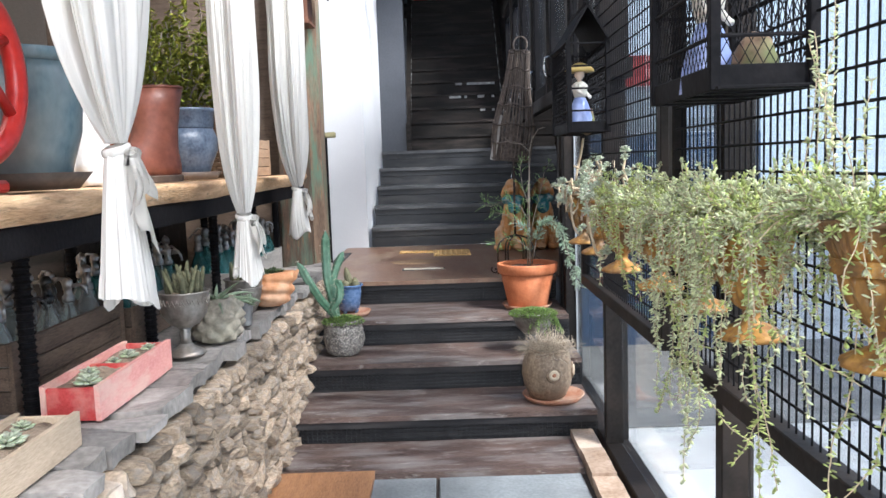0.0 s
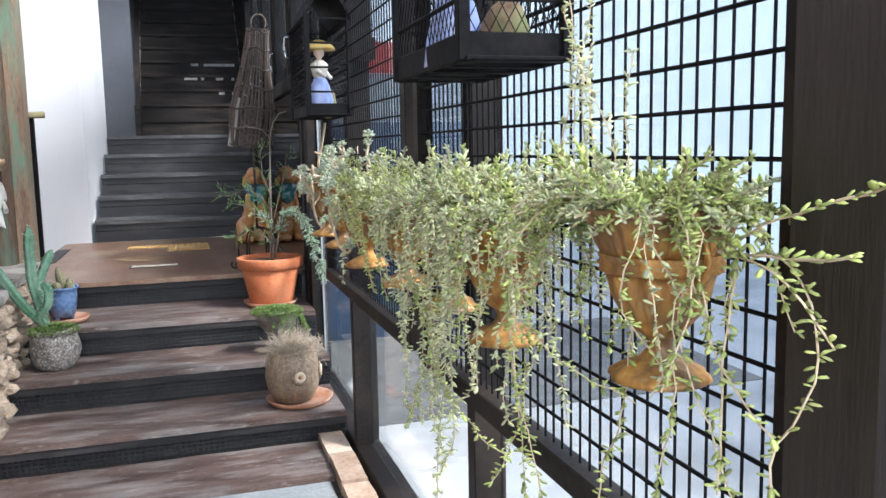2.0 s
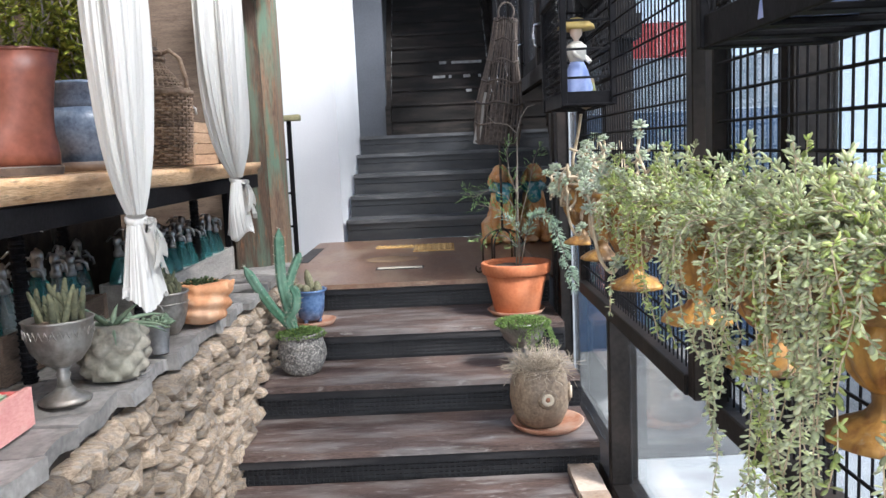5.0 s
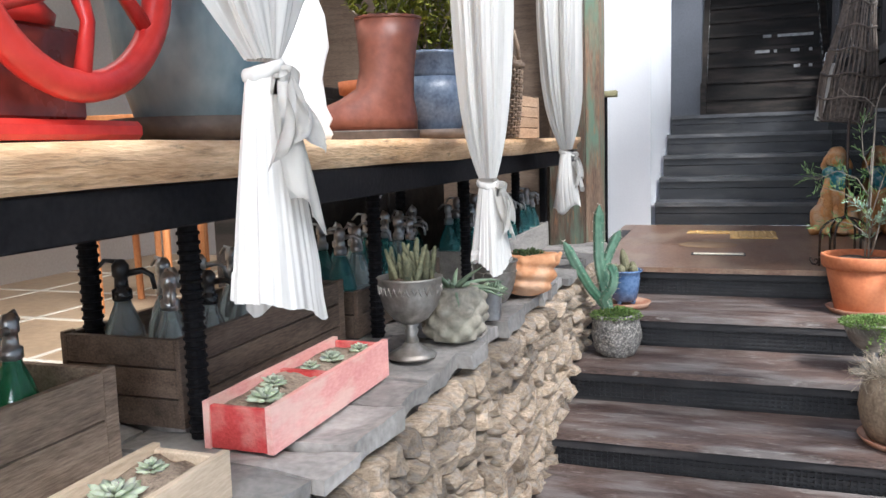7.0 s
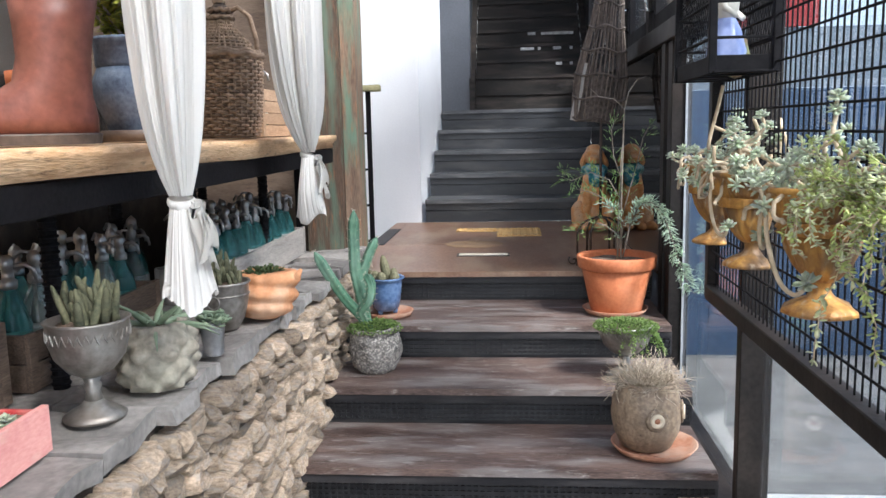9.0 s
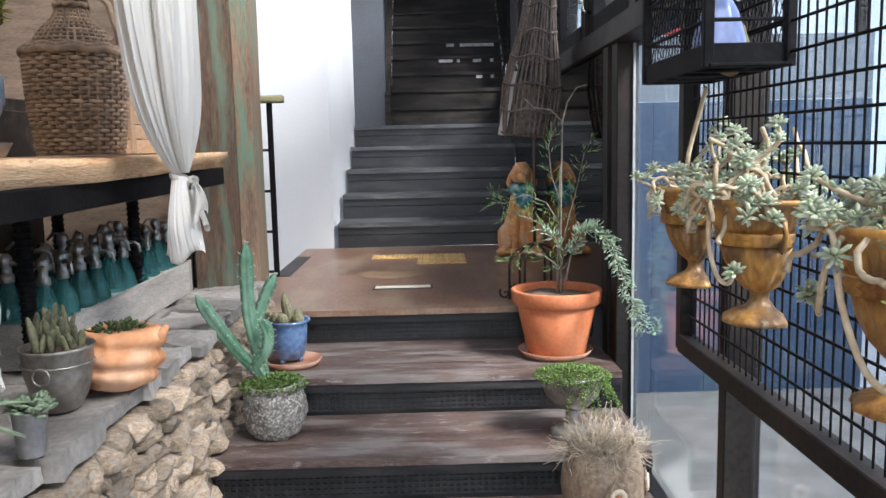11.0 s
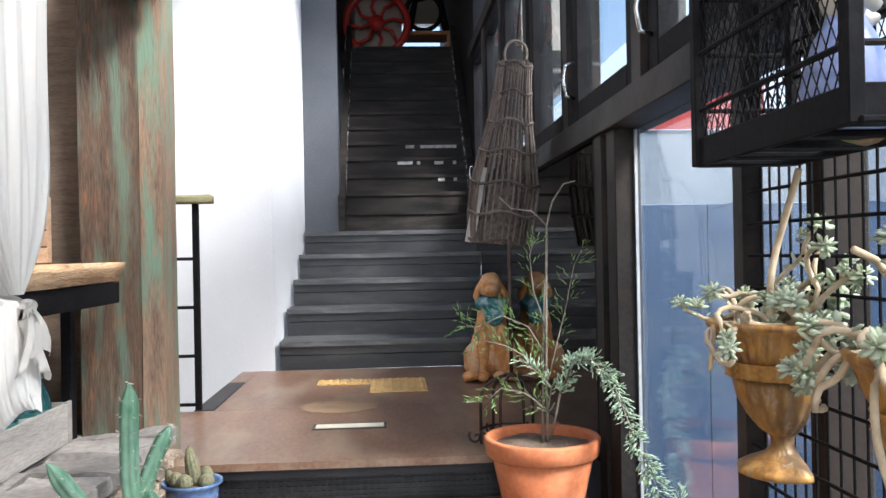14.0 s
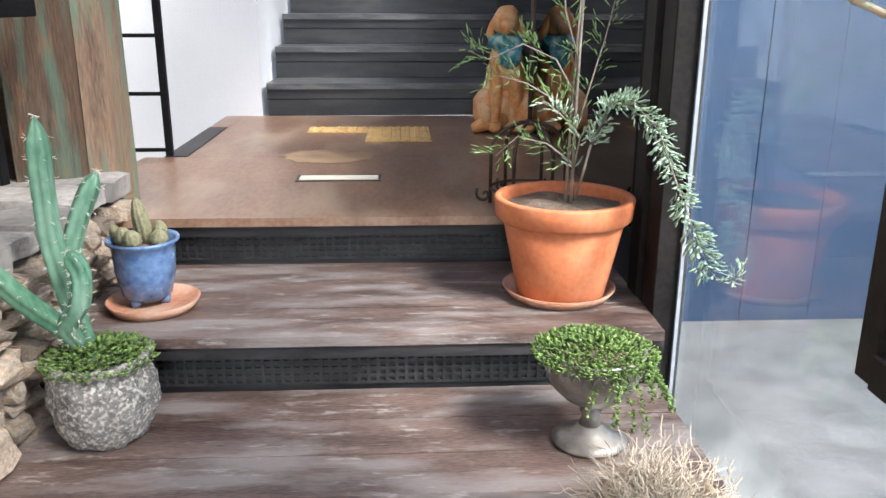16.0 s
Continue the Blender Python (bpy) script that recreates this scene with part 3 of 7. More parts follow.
for k in range(6):
    structure("roof_bar", bar(-0.80, 0.93, -1.0 + 1.85 * k, -0.92 + 1.85 * k, 3.72, 3.82), STEEL, "dark steel bar of the glazed roof", "roof bar")

structure("shop_partition", box(-2.6, -1.06, 5.92, 5.99, 0.05, 3.7), surface("brown_partition_boards", (0.09, 0.06, 0.042), (0.20, 0.145, 0.105), 0.7, stretch=(1, 1, 8), bump=0.4), "brown boarded partition behind the post", "wall")

# stair well rail
rail = tagged(new("well_railing"), "black iron railing with a mossy wooden handrail at the stair well", "railing")
part("rail_post", bar(-0.895, -0.865, 6.84, 6.87, 0.60, 1.66), IRON, rail)
for z in (0.66, 0.90, 1.14, 1.38):
    part("rung", bar(-1.9, -0.895, 6.848, 6.862, z, z + 0.016), IRON, rail)
part("handrail", rough_box(-1.9, -0.80, 6.81, 6.90, 1.66, 1.70, 4, 0.006, 8), surface("mossy_wood", (0.16, 0.15, 0.07), (0.30, 0.27, 0.15), 0.8, stretch=(1, 6, 6)), rail, "mossy green-brown wooden handrail", True)

# stone retaining wall with flagstones on top
wall = structure("wall_stone", box(-1.46, -0.80, -1.0, 5.9, -0.1, 0.70), MORTAR, "dry rubble stone wall of tan and grey stones", "stone wall")


# rubble stones: twelve shapes shared by all stones
def stone_mesh(seed):
    q = random.Random(seed)
    bm = bmesh.new()
    bmesh.ops.create_icosphere(bm, subdivisions=2, radius=0.5)
    off = Vector((q.uniform(0, 50), q.uniform(0, 50), q.uniform(0, 50)))
    for v in bm.verts:
        c = v.co.copy()
        c = Vector([math.copysign(abs(2 * a) ** 0.5, a) / 2 for a in c])
        v.co = c * (1 + 0.38 * noise.noise(v.co * 2.4 + off)) + 0.085 * noise.noise_vector(v.co * 5 + off)
    return mesh_of(bm, STONE, False)


stones = [stone_mesh(k) for k in range(12)]
far_rows = bmesh.new()


def stone_course(z, h, y_from, y_to, joined=None):
    y = y_from + rnd.uniform(-0.1, 0)
    while y < y_to:
        w = rnd.uniform(0.05, 0.17) * (1.25 if h > 0.06 else 0.9)
        hh = h * rnd.uniform(0.85, 1.25)
        depth = rnd.uniform(0.13, 0.19)
        m = (Matrix.Translation((-0.805 + rnd.uniform(-0.014, 0.018), y + w / 2, z + h / 2 + rnd.uniform(-0.006, 0.006)))
             @ Euler((rnd.uniform(-0.22, 0.22), rnd.uniform(-0.12, 0.12), rnd.uniform(-0.2, 0.2))).to_matrix().to_4x4()
             @ Matrix.Diagonal((depth, w * 1.02, hh * 1.04, 1)))
        if joined is None:
            ob = part("stone", stones[rnd.randrange(12)], None, wall)
            ob.matrix_basis = m
        else:
            t = stones[rnd.randrange(12)].copy()
            t.transform(m)
            joined.from_mesh(t)
            bpy.data.meshes.remove(t)
        y += w


z = 0.0
while z < 0.68:
    h = rnd.uniform(0.036, 0.075)
    stone_course(z, h, 2.2, 5.85)
    stone_course(z, h, 0.6, 2.2, far_rows)
    z += h * 0.93
tagged(part("near_stones", far_rows, STONE, wall), "", "", "", "stuff")

# flagstones on the wall's top
y = 0.5
k = 0
while y < 5.85:
    d = rnd.uniform(0.13, 0.30)
    xs = [-1.47, -1.47 + rnd.uniform(0.22, 0.32), -1.0 + rnd.uniform(-0.1, 0.1), -0.745 + rnd.uniform(-0.035, 0.03)]
    for a, b in zip(xs, xs[1:]):
        bm = rough_box(a + 0.006, b - 0.006, y + 0.006, min(y + d, 5.85) - 0.006, 0.715 + rnd.uniform(-0.01, 0.01), 0.762 + rnd.uniform(-0.008, 0.008), 1, 0.020, 7, k * 3.1)
        part("flagstone", bm, FLAG, wall, "", False)
        k += 1
    y += d

# live-edge oak shelf on a black steel beam and rebar legs
shelf = tagged(new("plank_shelf"), "thick split oak slab shelf on black steel with rebar legs", "shelf")
bm = rough_box(-1.45, -0.84, -0.9, 5.65, 1.318, 1.382, 24, 0.008, 3.0, 2)
for v in bm.verts:
    if v.co.x > -1.0:
        v.co.x += 0.022 * noise.noise(Vector((0, v.co.y * 1.7, 5)))
        if v.co.z < 1.35:
            v.co.x -= 0.02
part("slab", bm, OAK_SLAB, shelf, "pale split oak slab with cracks", True)
part("front_beam", bar(-0.90, -0.865, -0.9, 5.66, 1.245, 1.316), IRON, shelf)
part("back_beam", bar(-1.42, -1.385, -0.9, 5.66, 1.245, 1.316), IRON, shelf)


def rebar(x, y, z0, z1):
    prof = []
    n = int((z1 - z0) / 0.02)
    for i in range(n):
        a = z0 + i * 0.02
        prof += [(0.0205, a), (0.0205, a + 0.010), (0.0245, a + 0.013), (0.0245, a + 0.017)]
    prof.append((0.0205, z1))
    ob = part("leg", lathe(prof, 14), IRON, shelf, "ribbed black rebar leg")
    ob.matrix_basis = Matrix.Translation((x, y, 0))


for y in (1.45, 2.46, 3.38, 4.30, 5.15):
    rebar(-1.09, y, 0.765, 1.245)
    rebar(-1.40, y + 0.05, 0.765, 1.245)

# ---- wooden crates and soda siphons ----
CRATE = surface("weathered_crate_wood", (0.13, 0.088, 0.06), (0.36, 0.27, 0.195), 0.8, scale=3, fine=30, bump=0.5, stretch=(6, 1, 8), vary=0.25)
CRATE_DARK = surface("dark_crate_wood", (0.05, 0.033, 0.023), (0.18, 0.125, 0.09), 0.75, scale=3, fine=30, bump=0.5, stretch=(6, 1, 8), vary=0.25)
CRATE_PALE = surface("grey_crate_wood", (0.24, 0.22, 0.20), (0.44, 0.41, 0.37), 0.8, scale=3, fine=30, bump=0.5, stretch=(6, 1, 8), vary=0.2)


def crate(place, sx, sy, sz, mat, label, rows=2, rz=0):
    c = thing("wooden_crate", place, label, "crate", "crates on the wall", rz=rz)
    t = 0.016
    h = sz / rows
    for r in range(rows):
        for x in (-sx / 2, sx / 2 - t):
            part("side_board", rough_box(x, x + t, -sy / 2, sy / 2, r * h + 0.002, (r + 1) * h - 0.003, 2, 0.0015, 9, r + x), mat, c)
        for yy in (-sy / 2 + 0.001, sy / 2 - t - 0.001):
            part("end_board", box(-sx / 2 + t, sx / 2 - t, yy, yy + t, r * h + 0.002, (r + 1) * h - 0.003), mat, c)
    part("bottom_board", box(-sx / 2 + t, sx / 2 - t, -sy / 2 + t, sy / 2 - t, 0.0, 0.012), mat, c)
    for x in (-sx / 2 - 0.001, sx / 2 - 0.012):
        for yy in (-sy / 2 - 0.001, sy / 2 - 0.035):
            part("corner_batten", box(x, x + 0.013, yy, yy + 0.036, 0.001, sz + 0.002, 0.002), mat, c)
    return c


crate((-1.30, 1.93, 0.77), 0.30, 0.72, 0.19, CRATE, "weathered brown wooden crate holding green siphons", 2)
crate((-1.30, 2.86, 0.77), 0.32, 0.78, 0.20, CRATE_DARK, "dark brown wooden crate holding clear siphons", 3)
crate((-1.28, 3.70, 0.77), 0.30, 0.76, 0.15, CRATE_DARK, "dark wooden crate holding teal siphons", 2)
crate((-1.15, 5.00, 0.77), 0.24, 1.30, 0.14, CRATE_PALE, "grey weathered crate with teal siphons at the post", 1)


def bottle_glass(name, color, tr):
    m = bpy.data.materials.new(name)
    m.use_nodes = True
    b = m.node_tree.nodes["Principled BSDF"]
    b.inputs["Base Color"].default_value = (*color, 1)
    b.inputs["Roughness"].default_value = 0.06
    b.inputs["Transmission Weight"].default_value = tr
    b.inputs["IOR"].default_value = 1.45
    return m


TEAL = bottle_glass("teal_bottle_glass", (0.10, 0.36, 0.36), 0.75)
GREEN = bottle_glass("green_bottle_glass", (0.06, 0.36, 0.17), 0.75)
PALE_GLASS = bottle_glass("clear_bottle_glass", (0.70, 0.76, 0.76), 0.85)
PEWTER = surface("dull_pewter", (0.25, 0.25, 0.25), (0.48, 0.47, 0.46), 0.35, metal=0.9, scale=8, bump=0.1)
BLACK_CAP = surface("black_bakelite", (0.012, 0.012, 0.013), (0.03, 0.03, 0.03), 0.3, bump=0.05)
LABELW = surface("etched_label", (0.5, 0.55, 0.52), (0.62, 0.66, 0.62), 0.7)


def siphon(mat, head, label):
    s = thing("soda_siphon", (0, 0, -30), label, "bottle", "soda siphons")
    part("bottle", lathe([(0.0, 0.003), (0.040, 0.0), (0.046, 0.008), (0.047, 0.10), (0.046, 0.135), (0.040, 0.17), (0.028, 0.205), (0.018, 0.228), (0.016, 0.245), (0.0, 0.246)], 20), mat, s, "", True)
    part("label_mark", lathe([(0.0476, 0.07), (0.0478, 0.072), (0.0478, 0.115), (0.0476, 0.117)], 20), LABELW, s)
    part("collar", lathe([(0.017, 0.235), (0.021, 0.238), (0.021, 0.258), (0.015, 0.262), (0.014, 0.285), (0.018, 0.288), (0.018, 0.31), (0.010, 0.322), (0.0, 0.324)], 14), head, s, "", True)
    part("spout", tube([(0.012, 0, 0.292), (0.045, 0, 0.297), (0.062, 0, 0.285), (0.067, 0, 0.255)], [0.008, 0.007, 0.006, 0.005], 8), head, s, "", True)
    part("lever", tube([(-0.005, 0, 0.318), (-0.03, 0.0, 0.322), (-0.052, 0, 0.30)], [0.006, 0.005, 0.004], 6), head, s, "", True)
    return s


s_teal = siphon(TEAL, PEWTER, "teal glass soda siphon with a dull metal head")
s_green = siphon(GREEN, PEWTER, "green glass soda siphon with a dull metal head")
s_clear = siphon(PALE_GLASS, PEWTER, "clear glass soda siphon with a dull metal head")
s_black = siphon(PALE_GLASS, BLACK_CAP, "clear glass soda siphon with a black head")
used = set()


def put(kind, x, y, z):
    m = pose(x, y, z, 0, 0, rnd.uniform(-70, 40)) @ Matrix.Scale(rnd.uniform(0.92, 1.08), 4)
    if kind in used:
        ob = copy_thing(kind, m)
        ob.matrix_basis = m
    else:
        kind.matrix_basis = m
        used.add(kind)


for i in range(6):
    put(s_green, -1.37 + 0.13 * (i % 2), 1.70 + 0.22 * (i // 2), 0.783)
for i in range(10):
    put(s_black if i in (0, 3, 5) else s_clear, -1.34 + 0.13 * (i % 2), 2.54 + 0.145 * (i // 2), 0.783)
for i in range(12):
    put(s_teal if i % 3 else s_clear, -1.35 + 0.13 * (i % 2), 3.40 + 0.12 * (i // 2), 0.783)
for i in range(20):
    put(s_teal, -1.205 + 0.105 * (i % 2), 4.42 + 0.125 * (i // 2), 0.783)
for i in range(6):
    put(s_clear if i % 2 else s_teal, -1.33 - 0.02 * (i % 3), 4.16 + 0.05 * i, 0.767)


# ---- foliage helpers ----
def leaf_mesh(items, mat, flat=0.45, wide=0.5):
    """Small fleshy leaves as one mesh: items of (place, direction, length)."""
    verts, faces = [], []
    for p, d, L in items:
        d = Vector(d).normalized()
        ref = Vector((0, 0, 1)) if abs(d.z) < 0.9 else Vector((1, 0, 0))
        u = d.cross(ref).normalized()
        w = u.cross(d)
        p = Vector(p)
        n = len(verts)
        verts.append(p)
        for f, k in ((0.36, 0.78), (0.78, 0.80)):
            mid = p + d * L * f
            verts += [mid + u * L * wide * 0.5 * k, mid + w * L * flat * 0.35 * k, mid - u * L * wide * 0.5 * k, mid - w * L * flat * 0.25 * k]
        verts.append(p + d * L)
        for a, b in ((1, 2), (2, 3), (3, 4), (4, 1)):
            faces += [(n, n + b, n + a), (n + a, n + b, n + 4 + b, n + 4 + a), (n + 9, n + 4 + a, n + 4 + b)]
    me = bpy.data.meshes.new("mesh")
    me.from_pydata([tuple(v) for v in verts], [], faces)
    me.materials.append(mat)
    me.polygons.foreach_set("use_smooth", [True] * len(me.polygons))
    return me


def leaf_material(name, c0, c1, vary=0.3):
    m = surface(name, c0, c1, 0.55, scale=12, fine=60, bump=0.1, vary=vary, island=True, spec=0.3)
    m.node_tree.nodes["Principled BSDF"].inputs["Subsurface Weight"].default_value = 0.12
    m.node_tree.nodes["Principled BSDF"].inputs["Subsurface Radius"].default_value = (0.01, 0.015, 0.005)
    nt = m.node_tree
    tl = nt.nodes.new("ShaderNodeBsdfTranslucent")
    b = nt.nodes["Principled BSDF"]
    src = b.inputs["Base Color"].links[0].from_socket
    nt.links.new(src, tl.inputs[0])
    mx = nt.nodes.new("ShaderNodeMixShader")
    mx.inputs[0].default_value = 0.45
    nt.links.new(b.outputs[0], mx.inputs[1])
    nt.links.new(tl.outputs[0], mx.inputs[2])
    nt.links.new(mx.outputs[0], nt.nodes["Material Output"].inputs[0])
    return m


SEDUM = leaf_material("sedum_leaf", (0.36, 0.44, 0.13), (0.70, 0.74, 0.34), 0.4)
SEDUM_PALE = leaf_material("pale_sedum_leaf", (0.48, 0.53, 0.28), (0.85, 0.86, 0.62), 0.35)
GHOST = leaf_material("ghost_rosette_leaf", (0.45, 0.52, 0.38), (0.74, 0.77, 0.63), 0.25)
STEM = surface("pale_succulent_stem", (0.38, 0.29, 0.18), (0.62, 0.51, 0.36), 0.8, scale=20, bump=0.3)
GREEN_LEAF = leaf_material("fresh_green_leaf", (0.10, 0.185, 0.045), (0.30, 0.40, 0.13), 0.45)
FERN = leaf_material("asparagus_fern_leaf", (0.20, 0.33, 0.11), (0.42, 0.56, 0.26))
FERN_BLUE = leaf_material("blue_green_leaf", (0.36, 0.48, 0.36), (0.62, 0.72, 0.56))
SHRUB = leaf_material("yellow_green_leaf", (0.10, 0.15, 0.02), (0.38, 0.36, 0.06), 0.35)
DRY = surface("dry_grass_stem", (0.30, 0.24, 0.17), (0.52, 0.44, 0.34), 0.9, scale=20, bump=0.2, vary=0.25, island=True)
SOIL = surface("dark_potting_soil", (0.055, 0.038, 0.027), (0.21, 0.15, 0.105), 0.95, scale=25, fine=120, bump=1.0)


def soil(parent, r, z, name="soil"):
    bm = lathe([(0.0, z + 0.012), (r * 0.5, z + 0.010), (r, z)], 24)
    for v in bm.verts:
        v.co.z += 0.012 * noise.noise(v.co * 30)
    part(name, bm, SOIL, parent)


def wander(q, p, d, n, step, droop, jitter):
    """A limp stem: points from p along d that sinks by droop a step."""
    pts = [Vector(p)]
    d = Vector(d).normalized()
    for _ in range(n):
        d = (d + Vector((q.uniform(-jitter, jitter), q.uniform(-jitter, jitter), q.uniform(-jitter, jitter) - droop))).normalized()
        pts.append(pts[-1] + d * step)
    return pts


# ---- terracotta-and-gilt urns on the mesh, with succulents ----
GILT = surface("rusty_gilt_metal", (0.22, 0.090, 0.028), (0.60, 0.33, 0.075), 0.5, metal=0.25, scale=11, fine=50, bump=0.5, stretch=(1.6, 1.6, 0.4), stain=(0.12, 0.075, 0.042), stain_amount=0.85, stain2=(0.42, 0.34, 0.25), stain_scale=8, vary=0.12)


def urn(place, s, label):
    """A half-round wall urn: wide fluted body, cut flat where it hangs on the mesh."""
    u = thing("hanging_urn", place, label, "urn", "urns on the mesh", scale=s)
    k = 1.21
    back = (0.716 - place[0]) / s

    def turned(name, prof, seg, flutes, depth, span, note=""):
        bm = lathe([(r * k, z) for r, z in prof], seg, None, flutes, depth, span)
        for v in bm.verts:
            v.co.x = min(v.co.x, back)
        part(name, bm, GILT, u, note, True)

    turned("bowl", [(0.0, 0.066), (0.018, 0.067), (0.030, 0.078), (0.046, 0.102), (0.060, 0.136), (0.069, 0.17)], 96, 16, 0.045, (0.074, 0.15))
    turned("band", [(0.069, 0.17), (0.077, 0.172), (0.073, 0.178), (0.078, 0.184), (0.074, 0.19), (0.079, 0.197), (0.075, 0.199)], 64, 24, 0.03, (0.17, 0.196))
    turned("collar", [(0.075, 0.199), (0.081, 0.215), (0.090, 0.245), (0.099, 0.256), (0.103, 0.26), (0.103, 0.268), (0.096, 0.27), (0.088, 0.262), (0.078, 0.225), (0.0, 0.224)], 160, 40, 0.022, (0.20, 0.25))
    turned("foot", [(0.0, 0.0), (0.060, 0.0), (0.064, 0.004), (0.062, 0.012), (0.046, 0.024), (0.024, 0.036), (0.016, 0.05), (0.017, 0.065), (0.024, 0.074), (0.020, 0.078), (0.0, 0.079)], 40, 8, 0.05, (0.003, 0.036), "gilt fluted foot")
    for sg in (-1, 1):
        pts = [(0, sg * 0.100, 0.235), (0, sg * 0.112, 0.225), (0, sg * 0.120, 0.20), (0, sg * 0.114, 0.175), (0, sg * 0.108, 0.165), (0, sg * 0.098, 0.178), (0, sg * 0.106, 0.188)]
        part("handle", tube(pts, 0.006, 8), GILT, u, "", True)
    part("hanging_wire", tube([(back - 0.004, 0, 0.25), (back + 0.01, 0, 0.29)], 0.003, 6), IRON, u)
    bm = lathe([(0.0, 0.256), (0.05, 0.255), (0.104, 0.246)], 24)
    for v in bm.verts:
        v.co.x = min(v.co.x, back - 0.004)
        v.co.z += 0.012 * noise.noise(v.co * 30)
    part("soil", bm, SOIL, u)
    return u


URNS = [(0.698, 4.03, 1.036, 0.91), (0.684, 3.60, 1.035, 0.915), (0.660, 3.05, 1.035, 0.92), (0.660, 2.56, 1.05, 0.9), (0.665, 2.22, 1.05, 0.88), (0.660, 1.88, 1.055, 0.87), (0.640, 1.35, 1.130, 0.75)]
for x, y, z, s in URNS:
    urn((x, y, z), s, "fluted ochre and gilt metal half-urn hung on the mesh")


def ghost_plant(x, y, z, seed, n, loops):
    q = random.Random(seed)
    g = thing("ghost_plant", (x, y, z), "pale grey-green rosette succulent with a tangle of beige woody stems", "succulent", "succulents in urns")
    stems, leaves = bmesh.new(), []
    room = 0.75 - x

    def head(tip, td, size):
        td = td.normalized()
        ref = Vector((1, 0, 0)) if abs(td.x) < 0.8 else Vector((0, 1, 0))
        u = td.cross(ref).normalized()
        w = td.cross(u)
        for ring, (cnt, tilt, k) in enumerate(((7, 0.15, 1.0), (6, 0.6, 0.85), (4, 1.5, 0.55))):
            for j in range(cnt):
                b = 2 * math.pi * (j + ring * 0.5) / cnt + q.uniform(-0.25, 0.25)
                leaves.append((tip + td * 0.004 * ring, u * math.cos(b) + w * math.sin(b) + td * tilt, size * k * q.uniform(0.85, 1.15)))

    for i in range(n):
        a = q.uniform(0, 2 * math.pi)
        r0 = q.uniform(0.01, 0.07)
        rise = q.choice((0.0, 0.0, 0.1, 0.3, 0.8))
        pts = wander(q, (math.cos(a) * r0, math.sin(a) * r0, 0.004), (q.uniform(-0.7, 0.5), q.uniform(-1.1, 1.1), rise + 0.15), q.randint(6, 11), 0.017, 0.05, 0.48)
        for p in pts:
            p.x = max(-0.125, min(p.x, room))
            p.y = max(-0.20, min(p.y, 0.20))
            p.z = max(p.z, 0.006 if math.hypot(p.x, p.y) < 0.13 else -0.02)
        tube(pts, [0.0052 - 0.0014 * k / len(pts) for k in range(len(pts))], 6, stems)
        head(pts[-1], (pts[-1] - pts[-2]).normalized() + Vector((-0.3, -0.4, 0.7)), q.uniform(0.017, 0.028))
        if q.random() < 0.6:
            head(pts[-3] + Vector((0, 0, 0.012)), Vector((q.uniform(-0.6, 0.3), q.uniform(-0.7, 0.4), 1)), q.uniform(0.014, 0.022))
        for p in pts[4:-1]:
            leaves.append((p, (q.uniform(-1, 1), q.uniform(-1, 1), q.uniform(0, 1)), q.uniform(0.014, 0.024)))
    for drop, wide_, y0 in loops:
        pts = [Vector((-0.06, y0, 0.012)), Vector((-0.112, y0 + wide_ * 0.15, 0.008)), Vector((-0.118, y0 + wide_ * 0.35, -drop * 0.45)), Vector((-0.105, y0 + wide_ * 0.6, -drop * 0.9)), Vector((-0.085, y0 + wide_ * 0.85, -drop)), Vector((-0.08, y0 + wide_ * 1.1, -drop * 0.82))]
        fine_ = []
        for a_, b_ in zip(pts, pts[1:]):
            fine_ += [a_.lerp(b_, k / 4) for k in range(4)]
        fine_.append(pts[-1])
        for _ in range(3):
            fine_ = [fine_[0]] + [(fine_[k - 1] + fine_[k] * 2 + fine_[k + 1]) / 4 for k in range(1, len(fine_) - 1)] + [fine_[-1]]
        tube(fine_, 0.0045, 7, stems)
        head(fine_[-1], Vector((-0.5, -0.2, 0.8)), 0.026)
    if y > 3.9:
        rod_ = [Vector(p) for p in ((-0.03, -0.03, 0.0), (-0.045, -0.06, 0.07), (-0.03, -0.055, 0.13), (-0.02, -0.075, 0.19), (-0.015, -0.10, 0.245))]
        for _ in range(2):
            rod_ = [rod_[0]] + [m_ for a_, b_ in zip(rod_, rod_[1:]) for m_ in (a_.lerp(b_, 0.25), a_.lerp(b_, 0.75))] + [rod_[-1]]
        tube(rod_, 0.0055, 7, stems)
    for k in range(n // 3):
        a = q.uniform(0, 2 * math.pi)
        pts = wander(q, (math.cos(a) * 0.06, math.sin(a) * 0.06, 0.004), (q.uniform(-1, 0.3), q.uniform(-1, 1), 0.25), 12, 0.016, 0.06, 0.6)
        for p in pts:
            p.x = max(-0.12, min(p.x, room))
            p.z = max(p.z, 0.008 if math.hypot(p.x, p.y) < 0.115 else -0.06)
        tube(pts, 0.0045, 6, stems)
    part("stem_mass", stems, STEM, g, "woody beige stems", True)
    part("foliage", leaf_mesh(leaves, GHOST, 0.5, 0.6), None, g, "fleshy pale grey-green leaves")
    return g


LOOPS = ((), ((0.15, -0.05, -0.02), (0.06, 0.12, 0.03)), ((0.18, -0.16, 0.02), (0.12, 0.14, -0.04)))
for i, (x, y, z, s) in enumerate(URNS[:3]):
    ghost_plant(x, y, z + 0.255 * s, 20 + i, (28, 34, 28)[i], LOOPS[i])


